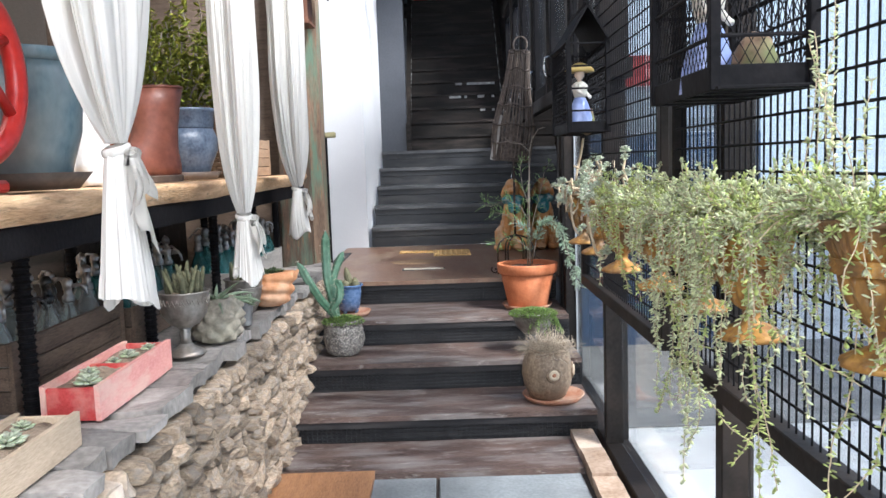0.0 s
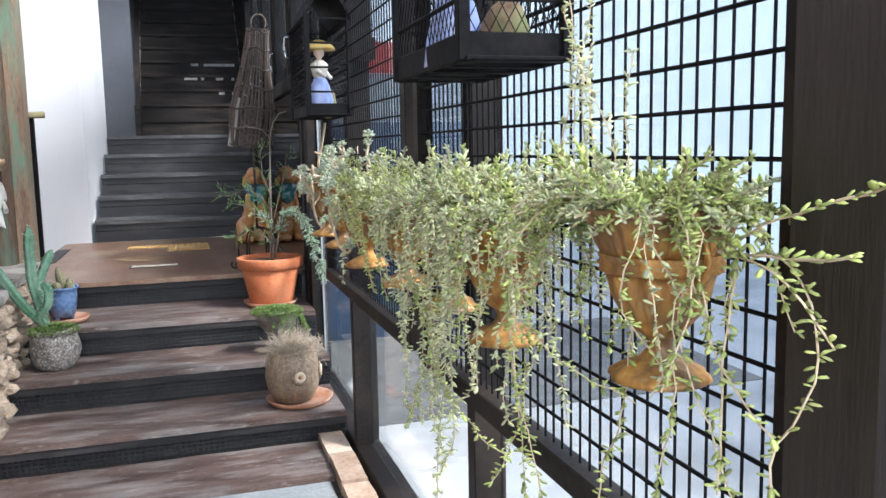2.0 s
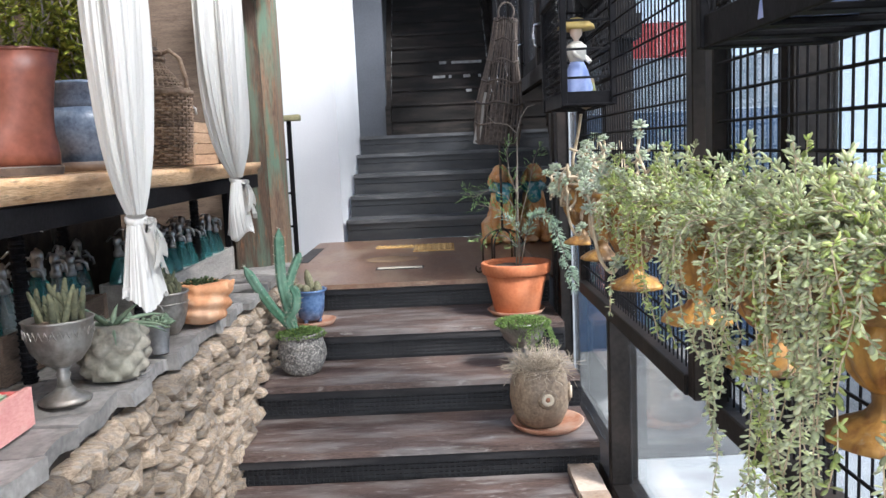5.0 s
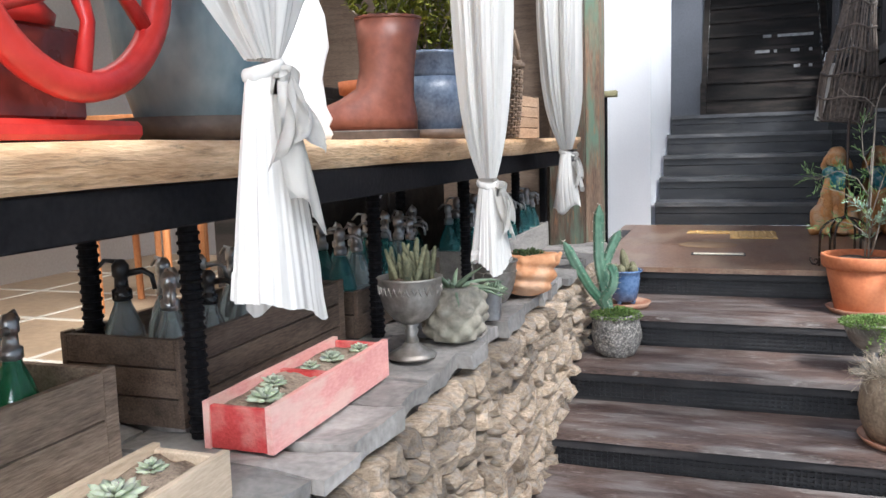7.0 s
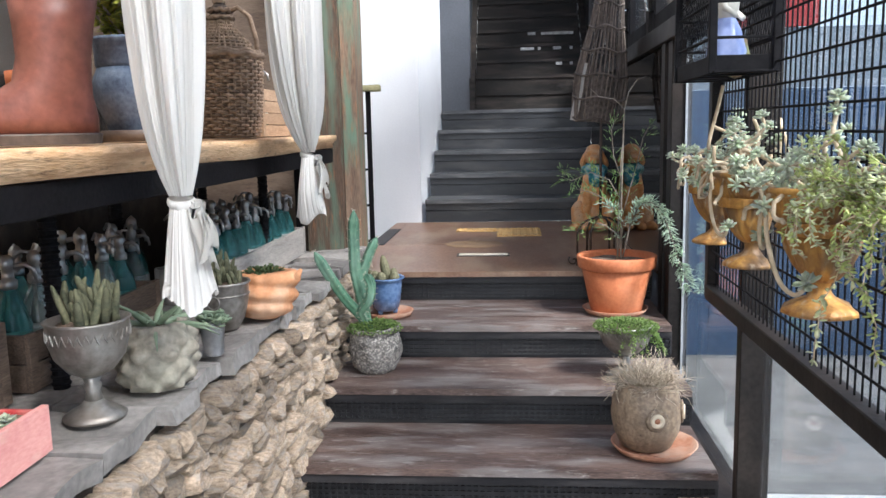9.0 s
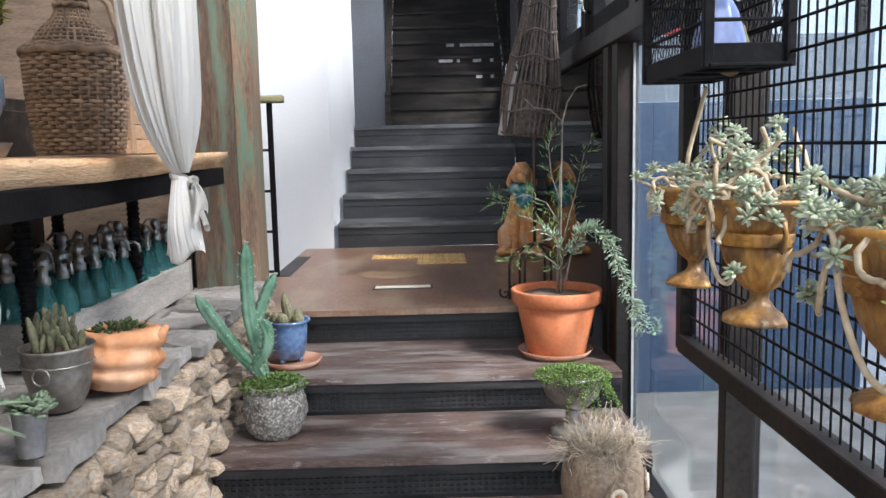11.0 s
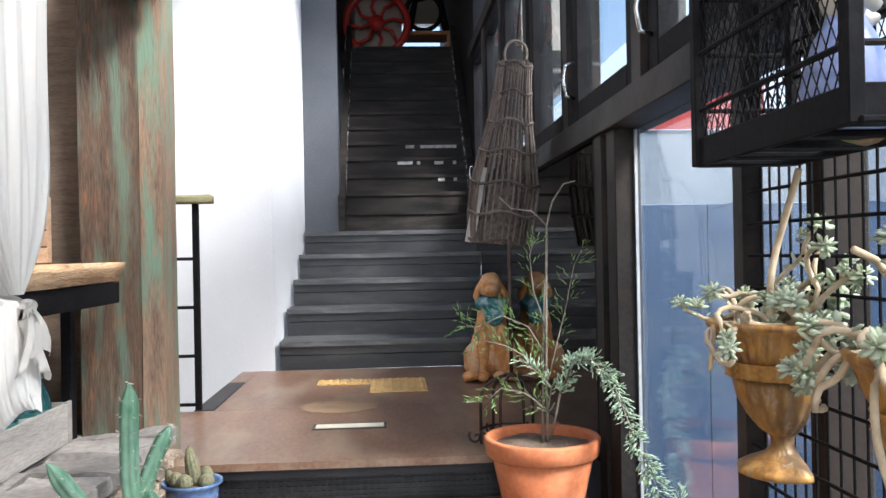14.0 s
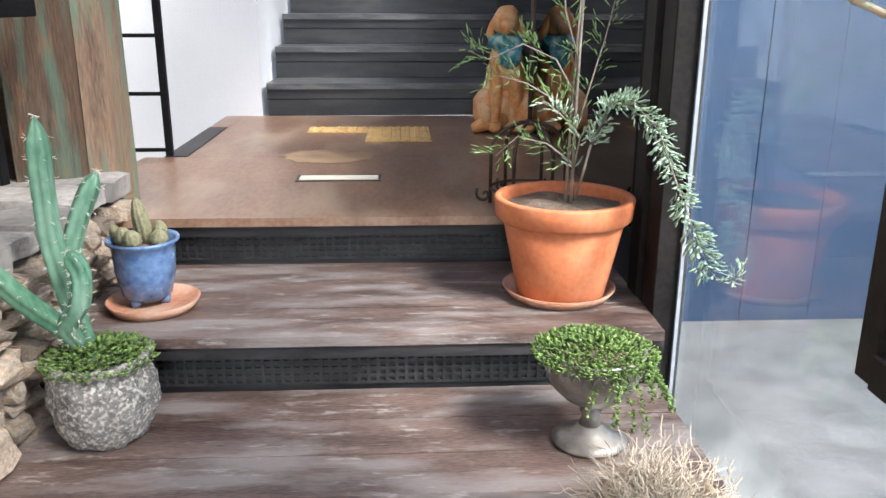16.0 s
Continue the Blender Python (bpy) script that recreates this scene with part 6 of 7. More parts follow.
# ---- things on the oak shelf (its top at 1.385 m) ----
SH = 1.387
RED_IRON = surface("red_cast_iron", (0.42, 0.015, 0.012), (0.56, 0.04, 0.03), 0.35, scale=6, fine=50, bump=0.15, stain=(0.22, 0.03, 0.02), stain_amount=0.4)
mill = thing("coffee_mill", (-1.11, 1.985, SH), "old red cast iron coffee mill with a spoked wheel", "coffee mill")
part("base_plate", box(-0.16, 0.16, -0.2, 0.2, 0.0, 0.03, 0.008), RED_IRON, mill)
part("drawer_box", box(-0.12, 0.12, -0.12, 0.12, 0.03, 0.17, 0.006), surface("dark_red_lacquer", (0.10, 0.02, 0.015), (0.20, 0.04, 0.03), 0.3), mill, "dark red lacquered box")
part("body", lathe([(0.13, 0.17), (0.135, 0.19), (0.09, 0.24), (0.07, 0.30), (0.10, 0.36), (0.14, 0.44), (0.12, 0.46), (0.0, 0.47)], 36), RED_IRON, mill, "", True)


def wheel(parent, R, m):
    bm = tube([(R * math.cos(2 * math.pi * k / 48), R * math.sin(2 * math.pi * k / 48), 0) for k in range(48)], 0.024, 10, None, True)
    w = part("wheel", bm, RED_IRON, parent, "red spoked flywheel", True)
    w.matrix_basis = m
    for k in range(6):
        a = k * math.pi / 3
        pts = [(0.03 * math.cos(a), 0.03 * math.sin(a), 0), (R * 0.5 * math.cos(a + 0.25), R * 0.5 * math.sin(a + 0.25), 0), (R * 0.97 * math.cos(a), R * 0.97 * math.sin(a), 0)]
        part("spoke", tube(pts, [0.016, 0.011, 0.014], 8), RED_IRON, w, "", True)
    part("hub", lathe([(0.0, -0.03), (0.04, -0.03), (0.04, 0.03), (0.0, 0.03)], 20), RED_IRON, w, "", True)


wheel(mill, 0.185, pose(0.175, 0.05, 0.262, 0, 90, 0))
BLUEGREY = surface("blue_grey_glaze", (0.07, 0.13, 0.16), (0.20, 0.28, 0.31), 0.35, scale=3, fine=40, bump=0.15, stretch=(1, 1, 0.6), stain=(0.28, 0.27, 0.24), stain_amount=0.55, stain_scale=3, coat=0.2)
DARK_CLAY = surface("dark_brown_clay", (0.05, 0.035, 0.028), (0.12, 0.088, 0.068), 0.6, bump=0.2)
s_ = thing("plant_saucer", (-1.08, 2.505, SH), "dark brown clay saucer under the large glazed planter", "saucer", "saucers")
part("dish", lathe([(0.0, 0.0), (0.135, 0.0), (0.172, 0.045), (0.163, 0.045), (0.13, 0.012), (0.0, 0.012)], 48), DARK_CLAY, s_, "", True)
pl = thing("glazed_planter", (-1.08, 2.505, SH + 0.013), "large blue-grey glazed planter on a dark saucer", "flower pot")
part("body", lathe([(0.0, 0.0), (0.10, 0.0), (0.118, 0.02), (0.152, 0.14), (0.163, 0.26), (0.160, 0.33), (0.0, 0.31)], 48), BLUEGREY, pl, "", True)
part("rim", lathe([(0.16, 0.32), (0.174, 0.33), (0.176, 0.352), (0.164, 0.356), (0.152, 0.33)], 48), BLUEGREY, pl, "", True)
soil(pl, 0.15, 0.33)
PLASTER = surface("white_plaster", (0.60, 0.60, 0.60), (0.72, 0.72, 0.71), 0.6, scale=4, fine=50, bump=0.15)
bm = lathe([(0.0, 0.0), (0.095, 0.0), (0.10, 0.02), (0.085, 0.05), (0.095, 0.075), (0.08, 0.10), (0.085, 0.20), (0.105, 0.30), (0.09, 0.40), (0.05, 0.46), (0.062, 0.52), (0.055, 0.57), (0.0, 0.60)], 64)
for v in bm.verts:
    turn_ = math.atan2(v.co.y, v.co.x)
    f_ = 1 + 0.13 * math.sin(5 * turn_ + 9 * v.co.z) + 0.08 * math.sin(9 * turn_ - 14 * v.co.z)
    v.co = Vector((v.co.x * f_, v.co.y * f_, v.co.z)) + 0.02 * noise.noise_vector(v.co * 11)
    v.co.x += 0.05 * v.co.z
statue = part("plaster_statue", bm, PLASTER, None, "", True)
statue.matrix_basis = pose(-1.12, 2.98, SH) @ Matrix.Scale(0.8, 4)
tagged(statue, "draped white plaster statue on the oak shelf", "statue")
LEATHER = surface("red_brown_boot_glaze", (0.115, 0.032, 0.02), (0.24, 0.08, 0.05), 0.5, scale=4, fine=40, bump=0.25, stain=(0.12, 0.06, 0.04), stain_amount=0.5, stain_scale=4)
boot = thing("boot_planter", (-1.0, 3.33, SH), "red-brown ceramic boot planter with a dark sole", "planter", rz=212, scale=1.02)


def loft(rows, bm=None, seg=28):
    """A skin over level rings: (z, centre x, half length, half width)."""
    bm = bm or bmesh.new()
    rings = [[bm.verts.new((cx + hl * math.cos(2 * math.pi * k / seg), hw * math.sin(2 * math.pi * k / seg), z)) for k in range(seg)] for z, cx, hl, hw in rows]
    for a, b in zip(rings, rings[1:]):
        for k in range(seg):
            bm.faces.new((a[k], a[(k + 1) % seg], b[(k + 1) % seg], b[k]))
    bm.faces.new(rings[0][::-1])
    bm.faces.new(rings[-1])
    return bm


part("sole", loft([(0.0, 0.085, 0.170, 0.062), (0.022, 0.085, 0.174, 0.066), (0.026, 0.085, 0.170, 0.063)]), DARK_CLAY, boot, "dark sole")
part("upper", loft([(0.026, 0.085, 0.166, 0.060), (0.06, 0.08, 0.162, 0.064), (0.09, 0.062, 0.14, 0.064), (0.115, 0.035, 0.108, 0.064), (0.145, 0.012, 0.085, 0.066), (0.20, 0.004, 0.080, 0.07), (0.27, 0.0, 0.086, 0.076), (0.335, -0.004, 0.096, 0.084)]), LEATHER, boot, "", True)
part("cuff", loft([(0.335, -0.004, 0.097, 0.085), (0.345, -0.004, 0.098, 0.086), (0.345, -0.004, 0.086, 0.074), (0.32, -0.004, 0.08, 0.07)]), LEATHER, boot, "", True)
sp2 = thing("terracotta_pot", (-1.20, 3.62, SH), "small terracotta pot behind the boot planter", "flower pot")
part("body", lathe([(0.0, 0.0), (0.06, 0.0), (0.085, 0.16), (0.0, 0.155)], 32), TERRA, sp2, "", True)
part("rim", lathe([(0.085, 0.15), (0.098, 0.155), (0.10, 0.195), (0.085, 0.197), (0.08, 0.16)], 32), TERRA, sp2, "", True)
SPECKLE = surface("speckled_blue_glaze", (0.03, 0.045, 0.075), (0.12, 0.15, 0.20), 0.4, scale=14, fine=80, bump=0.3)
s_ = thing("plant_saucer", (-1.10, 3.98, SH), "dark saucer under the speckled blue pot", "saucer", "saucers")
part("dish", lathe([(0.0, 0.0), (0.13, 0.0), (0.15, 0.035), (0.14, 0.035), (0.12, 0.01), (0.0, 0.01)], 40), DARK_CLAY, s_, "", True)
bpot = thing("blue_pot", (-1.10, 3.98, SH + 0.011), "speckled dark blue pot with a wide collar on the shelf", "flower pot")
part("body", lathe([(0.0, 0.0), (0.085, 0.0), (0.10, 0.02), (0.14, 0.12), (0.142, 0.17), (0.125, 0.215), (0.0, 0.21)], 40), SPECKLE, bpot, "", True)
part("collar", lathe([(0.12, 0.21), (0.128, 0.225), (0.13, 0.285), (0.142, 0.295), (0.14, 0.305), (0.125, 0.30), (0.115, 0.22)], 48, None, 30, 0.012, (0.225, 0.285)), SPECKLE, bpot, "", True)
soil(bpot, 0.122, 0.285)


def shrub(place, w, h, n, mat, label, L, seed):
    qq = random.Random(seed)
    g = thing("potted_shrub", place, label, "shrub")
    stems, items = bmesh.new(), []
    for i in range(n):
        a = qq.uniform(0, 6.28)
        pts = wander(qq, (math.cos(a) * 0.04, math.sin(a) * 0.04, 0), (math.cos(a) * w, math.sin(a) * w, h * qq.uniform(0.3, 1)), qq.randint(7, 12), h / 11, 0.04, 0.2)
        for p_ in pts:
            r_ = math.hypot(p_.x, p_.y)
            if r_ > w:
                p_.x, p_.y = p_.x * w / r_, p_.y * w / r_
        tube(pts, 0.003, 4, stems)
        for a_, b_ in zip(pts[1:], pts[2:]):
            for _ in range(7):
                items.append((a_.lerp(b_, qq.random()), (qq.uniform(-1, 1), qq.uniform(-1, 1), qq.uniform(-0.6, 0.8)), L * qq.uniform(0.6, 1.2)))
    part("stem_mass", stems, WSTEM, g)
    part("foliage", leaf_mesh(items, mat, 0.15, 0.6), None, g)


shrub((-1.10, 3.98, SH + 0.29), 0.16, 0.55, 42, SHRUB, "yellow-green leafy shrub in the speckled blue pot", 0.042, 5)
shrub((-1.0, 3.33, SH + 0.33), 0.12, 0.28, 10, SHRUB, "thin yellow-green shrub in the boot planter", 0.03, 6)

# wicker demijohn: woven bands as real canes
WICKER = surface("grey_brown_wicker", (0.13, 0.085, 0.055), (0.36, 0.26, 0.18), 0.75, scale=14, fine=60, bump=0.4, vary=0.25)
dj = thing("wicker_demijohn", (-1.13, 4.83, SH), "large demijohn cased in weathered brown wicker", "demijohn")


def dj_r(z):
    pts = [(0.0, 0.125), (0.02, 0.132), (0.16, 0.148), (0.30, 0.155), (0.335, 0.152), (0.40, 0.105), (0.45, 0.055), (0.50, 0.036), (0.56, 0.034)]
    for (z0, r0), (z1, r1) in zip(pts, pts[1:]):
        if z <= z1:
            return r0 + (r1 - r0) * (z - z0) / (z1 - z0)
    return pts[-1][1]


part("core", lathe([(0.0, 0.001)] + [(dj_r(k * 0.02) - 0.006, k * 0.02 + 0.001) for k in range(28)] + [(0.0, 0.56)], 32), DARK_CLAY, dj, "", True)
ST = 36
z, r_i = 0.01, 0
while z < 0.47:
    bm = bmesh.new()
    pts = []
    for k in range(ST * 2):
        a = 2 * math.pi * k / (ST * 2)
        off = 0.0065 * (1 if ((k // 2 + r_i) % 2) else -1) if z < 0.33 else 0.003 * math.sin(9 * a + 40 * z)
        pts.append(((dj_r(z) + off) * math.cos(a), (dj_r(z) + off) * math.sin(a), z))
    part("woven_cane", tube(pts, 0.0068, 6, bm, True), WICKER, dj, "", True)
    z += 0.0135
    r_i += 1
for k in range(ST):
    a = 2 * math.pi * (k + 0.5) / ST
    part("upright_cane", tube([((dj_r(zz) + 0.002) * math.cos(a), (dj_r(zz) + 0.002) * math.sin(a), zz) for zz in (0.01, 0.1, 0.2, 0.3, 0.335, 0.40, 0.45, 0.50)], 0.005, 5), WICKER, dj, "", True)
for zz, rr in ((0.335, 0.013), (0.35, 0.010), (0.49, 0.009), (0.52, 0.009)):
    part("braided_ring", tube([((dj_r(zz) + 0.01) * math.cos(2 * math.pi * k / 40), (dj_r(zz) + 0.01) * math.sin(2 * math.pi * k / 40), zz + 0.004 * math.sin(k * 1.6)) for k in range(40)], rr, 6, None, True), WICKER, dj, "", True)
part("handle", tube([(0.03, 0, 0.51), (0.08, -0.01, 0.53), (0.13, -0.02, 0.49), (0.15, -0.01, 0.40), (0.15, 0, 0.34)], 0.010, 8), WICKER, dj, "", True)
part("stopper", lathe([(0.0, 0.55), (0.026, 0.55), (0.030, 0.585), (0.0, 0.60)], 16), WICKER, dj)
BOXWOOD = surface("brown_box_slats", (0.22, 0.135, 0.08), (0.42, 0.29, 0.19), 0.7, scale=4, fine=30, bump=0.4, stretch=(6, 1, 6), vary=0.2)
c1 = crate((-1.20, 5.35, SH), 0.28, 0.46, 0.22, BOXWOOD, "brown slatted wooden box on the oak shelf", 4)
for i in range(4):
    put(s_teal if i % 2 else s_clear, -1.24 + 0.09 * (i % 2), 5.22 + 0.12 * (i // 2), SH + 0.014)

# shop things behind the shelf
ORANGE = surface("orange_wood", (0.45, 0.16, 0.05), (0.60, 0.26, 0.10), 0.5, stretch=(4, 4, 1))


def chair(place, rz):
    c = thing("wooden_chair", place, "orange-brown wooden chair on the shop floor", "chair", "shop chairs", rz=rz)
    part("seat", box(-0.2, 0.2, -0.2, 0.2, 0.43, 0.46, 0.01), ORANGE, c)
    for x in (-0.18, 0.18):
        part("leg", tube([(x, -0.18, 0.0), (x, -0.17, 0.43)], 0.018, 8), ORANGE, c)
        part("back_leg", tube([(x, 0.18, 0.0), (x, 0.18, 0.46), (x, 0.24, 0.95)], 0.018, 8), ORANGE, c)
    for zz in (0.6, 0.72, 0.86):
        part("back_slat", box(-0.17, 0.17, 0.19 + 0.12 * (zz - 0.46), 0.21 + 0.12 * (zz - 0.46), zz, zz + 0.06, 0.004), ORANGE, c)


for x, y, a in ((-2.9, 3.0, 30), (-2.7, 4.3, 190), (-2.9, 5.0, 80), (-3.5, 3.6, 250)):
    chair((x, y, 0.622), a)
# added dark block standing in for the darkness under and behind the shelf
cab = thing("shop_cabinet", (-1.85, 4.75, 0.622), "dark cabinet-shaped block added for the dark background behind the shelf", "cabinet")
part("body", box(-0.2, 0.2, -0.85, 0.85, 0.0, 1.0, 0.006), DARK_WOOD, cab)
for k in range(2):
    d = part("door", box(0.202, 0.218, -0.83 + 0.84 * k, -0.01 + 0.84 * k, 0.05, 0.95, 0.004), DARK_WOOD, cab)
    part("handle", tube([(0.22, -0.1 + 0.2 * k, 0.5), (0.245, -0.1 + 0.2 * k, 0.53), (0.22, -0.1 + 0.2 * k, 0.6)], 0.006, 6), CHROME, d)

# birdhouse at the post
RUST = surface("rusty_wood", (0.12, 0.045, 0.025), (0.26, 0.12, 0.07), 0.6, scale=5, bump=0.3, stretch=(1, 1, 4))
bh = thing("birdhouse", (-0.855, 5.70, 2.36), "red-brown wooden birdhouse with a tin roof on the post", "birdhouse")
part("box_body", rough_box(-0.08, 0.08, -0.10, 0.09, 0.0, 0.22, 1, 0.002), RUST, bh)
part("base_board", box(-0.095, 0.095, -0.13, 0.095, -0.02, -0.001, 0.003), RUST, bh)
for sgn in (-1, 1):
    r = part("roof_sheet", box(-0.015, 0.24, -0.15, 0.10, 0.0, 0.008), STEEL, bh, "bent tin roof")
    r.matrix_basis = pose(0, 0, 0.30, 0, 38, 0) if sgn > 0 else pose(0, 0, 0.30, 0, 142, 0)
# black disc on the front stands in for the shaded opening
part("dark_hole_disc", lathe([(0.0, 0.0), (0.028, 0.0), (0.03, 0.004), (0.0, 0.004)], 20), IRON, bh).matrix_basis = pose(0, -0.101, 0.13, 90, 0, 0)


# ---- wire lanterns with figurines ----
SKIN = surface("painted_porcelain", (0.66, 0.50, 0.40), (0.78, 0.64, 0.54), 0.4, bump=0.05)
BLUE_DRESS = surface("pale_blue_glaze", (0.20, 0.27, 0.55), (0.42, 0.48, 0.74), 0.35, scale=12, bump=0.1)
CREAM_CLOTH = surface("cream_porcelain", (0.62, 0.58, 0.50), (0.76, 0.72, 0.64), 0.4, bump=0.05)
STRAW = surface("straw_yellow_glaze", (0.52, 0.36, 0.10), (0.70, 0.52, 0.20), 0.5, bump=0.2)
MOSS = surface("mossy_bark", (0.12, 0.075, 0.045), (0.30, 0.20, 0.13), 0.9, scale=14, fine=60, bump=0.8, stain=(0.16, 0.20, 0.08), stain_amount=0.8, stain_scale=10)


def figurine(place, rz, label):
    """One plain mesh with four glazes: skirt, bodice, head, parasol hat."""
    t = bmesh.new()
    lathe([(0.0, 0.0), (0.058, 0.0), (0.052, 0.05), (0.036, 0.11), (0.022, 0.14), (0.0, 0.142)], 24, t, 8, 0.06, (0, 0.12))
    n0 = len(t.faces)
    lathe([(0.0, 0.138), (0.022, 0.139), (0.030, 0.165), (0.034, 0.19), (0.016, 0.205), (0.0, 0.206)], 20, t)
    for sg in (-1, 1):
        tube([(0.03 * sg, 0, 0.19), (0.048 * sg, -0.01, 0.16), (0.03 * sg, -0.035, 0.14)], [0.010, 0.009, 0.008], 8, t)
    n1 = len(t.faces)
    lathe([(0.0, 0.203), (0.008, 0.205), (0.009, 0.213), (0.019, 0.225), (0.021, 0.24), (0.012, 0.257), (0.0, 0.259)], 16, t)
    n2 = len(t.faces)
    lathe([(0.0, 0.245), (0.062, 0.244), (0.058, 0.256), (0.040, 0.270), (0.016, 0.281), (0.0, 0.284)], 24, t, 12, 0.03, (0.243, 0.27))
    t.faces.ensure_lookup_table()
    for i, f in enumerate(t.faces):
        f.material_index = 0 if i < n0 else 1 if i < n1 else 2 if i < n2 else 3
    me = mesh_of(t, BLUE_DRESS, True)
    for m in (CREAM_CLOTH, SKIN, STRAW):
        me.materials.append(m)
    ob = new("figurine", me)
    ob.matrix_basis = pose(*place, 0, 0, rz)
    return tagged(ob, label, "figurine", "porcelain figurines")


def lantern(x0, x1, y0, y1, z0, zh, gable, label, netted=True):
    """A wire cage of black iron: solid tray, corner bars, three hoops, expanded mesh; a gabled hood on top."""
    c = thing("wire_lantern", ((x0 + x1) / 2, (y0 + y1) / 2, z0), label, "lantern cage", "wire lanterns")
    a, b, h = (x1 - x0) / 2, (y1 - y0) / 2, zh - z0
    for k in range(5):
        yk = -b + 2 * b * k / 4
        part("tray_slat", box(-a, a, yk - 0.018, yk + 0.018, 0.0, 0.008, 0.002), IRON, c)
    for s in (-1, 1):
        part("tray_lip", box(s * a - 0.004, s * a + 0.004, -b, b, 0.0, 0.045, 0.002), IRON, c)
        part("tray_lip", box(-a, a, s * b - 0.004, s * b + 0.004, 0.001, 0.0455, 0.002), IRON, c)
        for u in (-1, 1):
            part("corner_bar", box(s * a - 0.010, s * a + 0.010, u * b - 0.010, u * b + 0.010, 0.0, h, 0.002), IRON, c)
    for k in range(1, 5):
        z = h * k / 4.2
        part("hoop", tube([(-a, -b, z), (a, -b, z), (a, b, z), (-a, b, z)], 0.0042, 6, None, True), IRON, c)
    for s in (-1, 1):
        bm = bmesh.new()
        n = int(2 * b / 0.022)
        for k in range(-int(h / 0.040), n):
            for d in (1, -1):
                yy0, zz0, yy1, zz1 = -b + k * 0.022, 0.045, -b + k * 0.022 + (h - 0.045) * 0.55, h
                lo, hi = max(0.0, (-b - yy0) / (yy1 - yy0)), min(1.0, (b - yy0) / (yy1 - yy0))
                if hi > lo:
                    p0 = (s * a, yy0 + (yy1 - yy0) * lo, zz0 + (zz1 - zz0) * lo)
                    p1 = (s * a, yy0 + (yy1 - yy0) * hi, zz0 + (zz1 - zz0) * hi)
                    if d < 0:
                        p0, p1 = (p0[0], -p0[1], p0[2]), (p1[0], -p1[1], p1[2])
                    tube([p0, p1], 0.0011, 3, bm)
        part("side_netting", bm, IRON, c)
        bm = bmesh.new()
        n = int(2 * a / 0.022)
        for k in range(-int(h / 0.040), n):
            for d in (1, -1):
                xx0, zz0, xx1, zz1 = -a + k * 0.022, 0.045, -a + k * 0.022 + (h - 0.045) * 0.55, h
                lo, hi = max(0.0, (-a - xx0) / (xx1 - xx0)), min(1.0, (a - xx0) / (xx1 - xx0))
                if hi > lo:
                    p0 = (xx0 + (xx1 - xx0) * lo, s * b, zz0 + (zz1 - zz0) * lo)
                    p1 = (xx0 + (xx1 - xx0) * hi, s * b, zz0 + (zz1 - zz0) * hi)
                    if d < 0:
                        p0, p1 = (-p0[0], p0[1], p0[2]), (-p1[0], p1[1], p1[2])
                    tube([p0, p1], 0.0011, 3, bm)
        if netted or s > 0:
            part("end_netting", bm, IRON, c)
    g = math.hypot(a, gable)
    ang = math.degrees(math.atan2(gable, a))
    for s in (-1, 1):
        r = part("roof_sheet", box(-0.012, g + 0.02, -b - 0.015, b + 0.015, -0.004, 0.004), IRON, c)
        r.matrix_basis = pose(0, 0, h + gable, 0, ang if s > 0 else 180 - ang, 0)
    return c


lantern(0.572, 0.728, 3.60, 4.03, 1.528, 1.90, 0.13, "black iron wire lantern with a gabled roof on the mesh", False)
figurine((0.635, 3.72, 1.537), 60, "porcelain lady in a blue skirt with a straw hat")
lantern(0.547, 0.724, 1.766, 2.166, 1.535, 1.94, 0.13, "large black iron wire lantern fixed to the mesh")
figurine((0.60, 1.96, 1.544), 50, "porcelain lady in a pale blue skirt with a hat")
for y in (3.74, 1.88):
    bm = bmesh.new()
    bmesh.ops.create_icosphere(bm, subdivisions=3, radius=0.05)
    for v in bm.verts:
        v.co = Vector((v.co.x * 0.8, v.co.y * 1.1, v.co.z * 1.1)) * (1 + 0.25 * noise.noise(v.co * 30))
    lump = tagged(part("moss_lump", bm, MOSS, None, "", True), "mossy lump of bark beside a porcelain figurine", "moss", "moss lumps")
    lump.matrix_basis = pose(0.665, y, 1.58 if y > 3 else 1.595)

# ---- landing things ----
GINGER = surface("ginger_dog_glaze", (0.58, 0.23, 0.06), (0.80, 0.42, 0.16), 0.6, scale=16, fine=70, bump=1.0, stain=(0.68, 0.50, 0.32), stain_amount=0.6, stain_scale=14, stain2=(0.30, 0.11, 0.03))
SCARF = surface("teal_spotted_glaze", (0.01, 0.15, 0.19), (0.03, 0.26, 0.30), 0.4, scale=9, bump=0.1, stain=(0.5, 0.6, 0.6), stain_amount=0.6, stain_scale=26)


def ball(bm, c, r, turn=0.0):
    n0 = len(bm.verts)
    bmesh.ops.create_uvsphere(bm, u_segments=16, v_segments=10, radius=1.0, matrix=Matrix.Translation(c) @ Euler((0, turn, 0)).to_matrix().to_4x4() @ Matrix.Diagonal((*r, 1)))


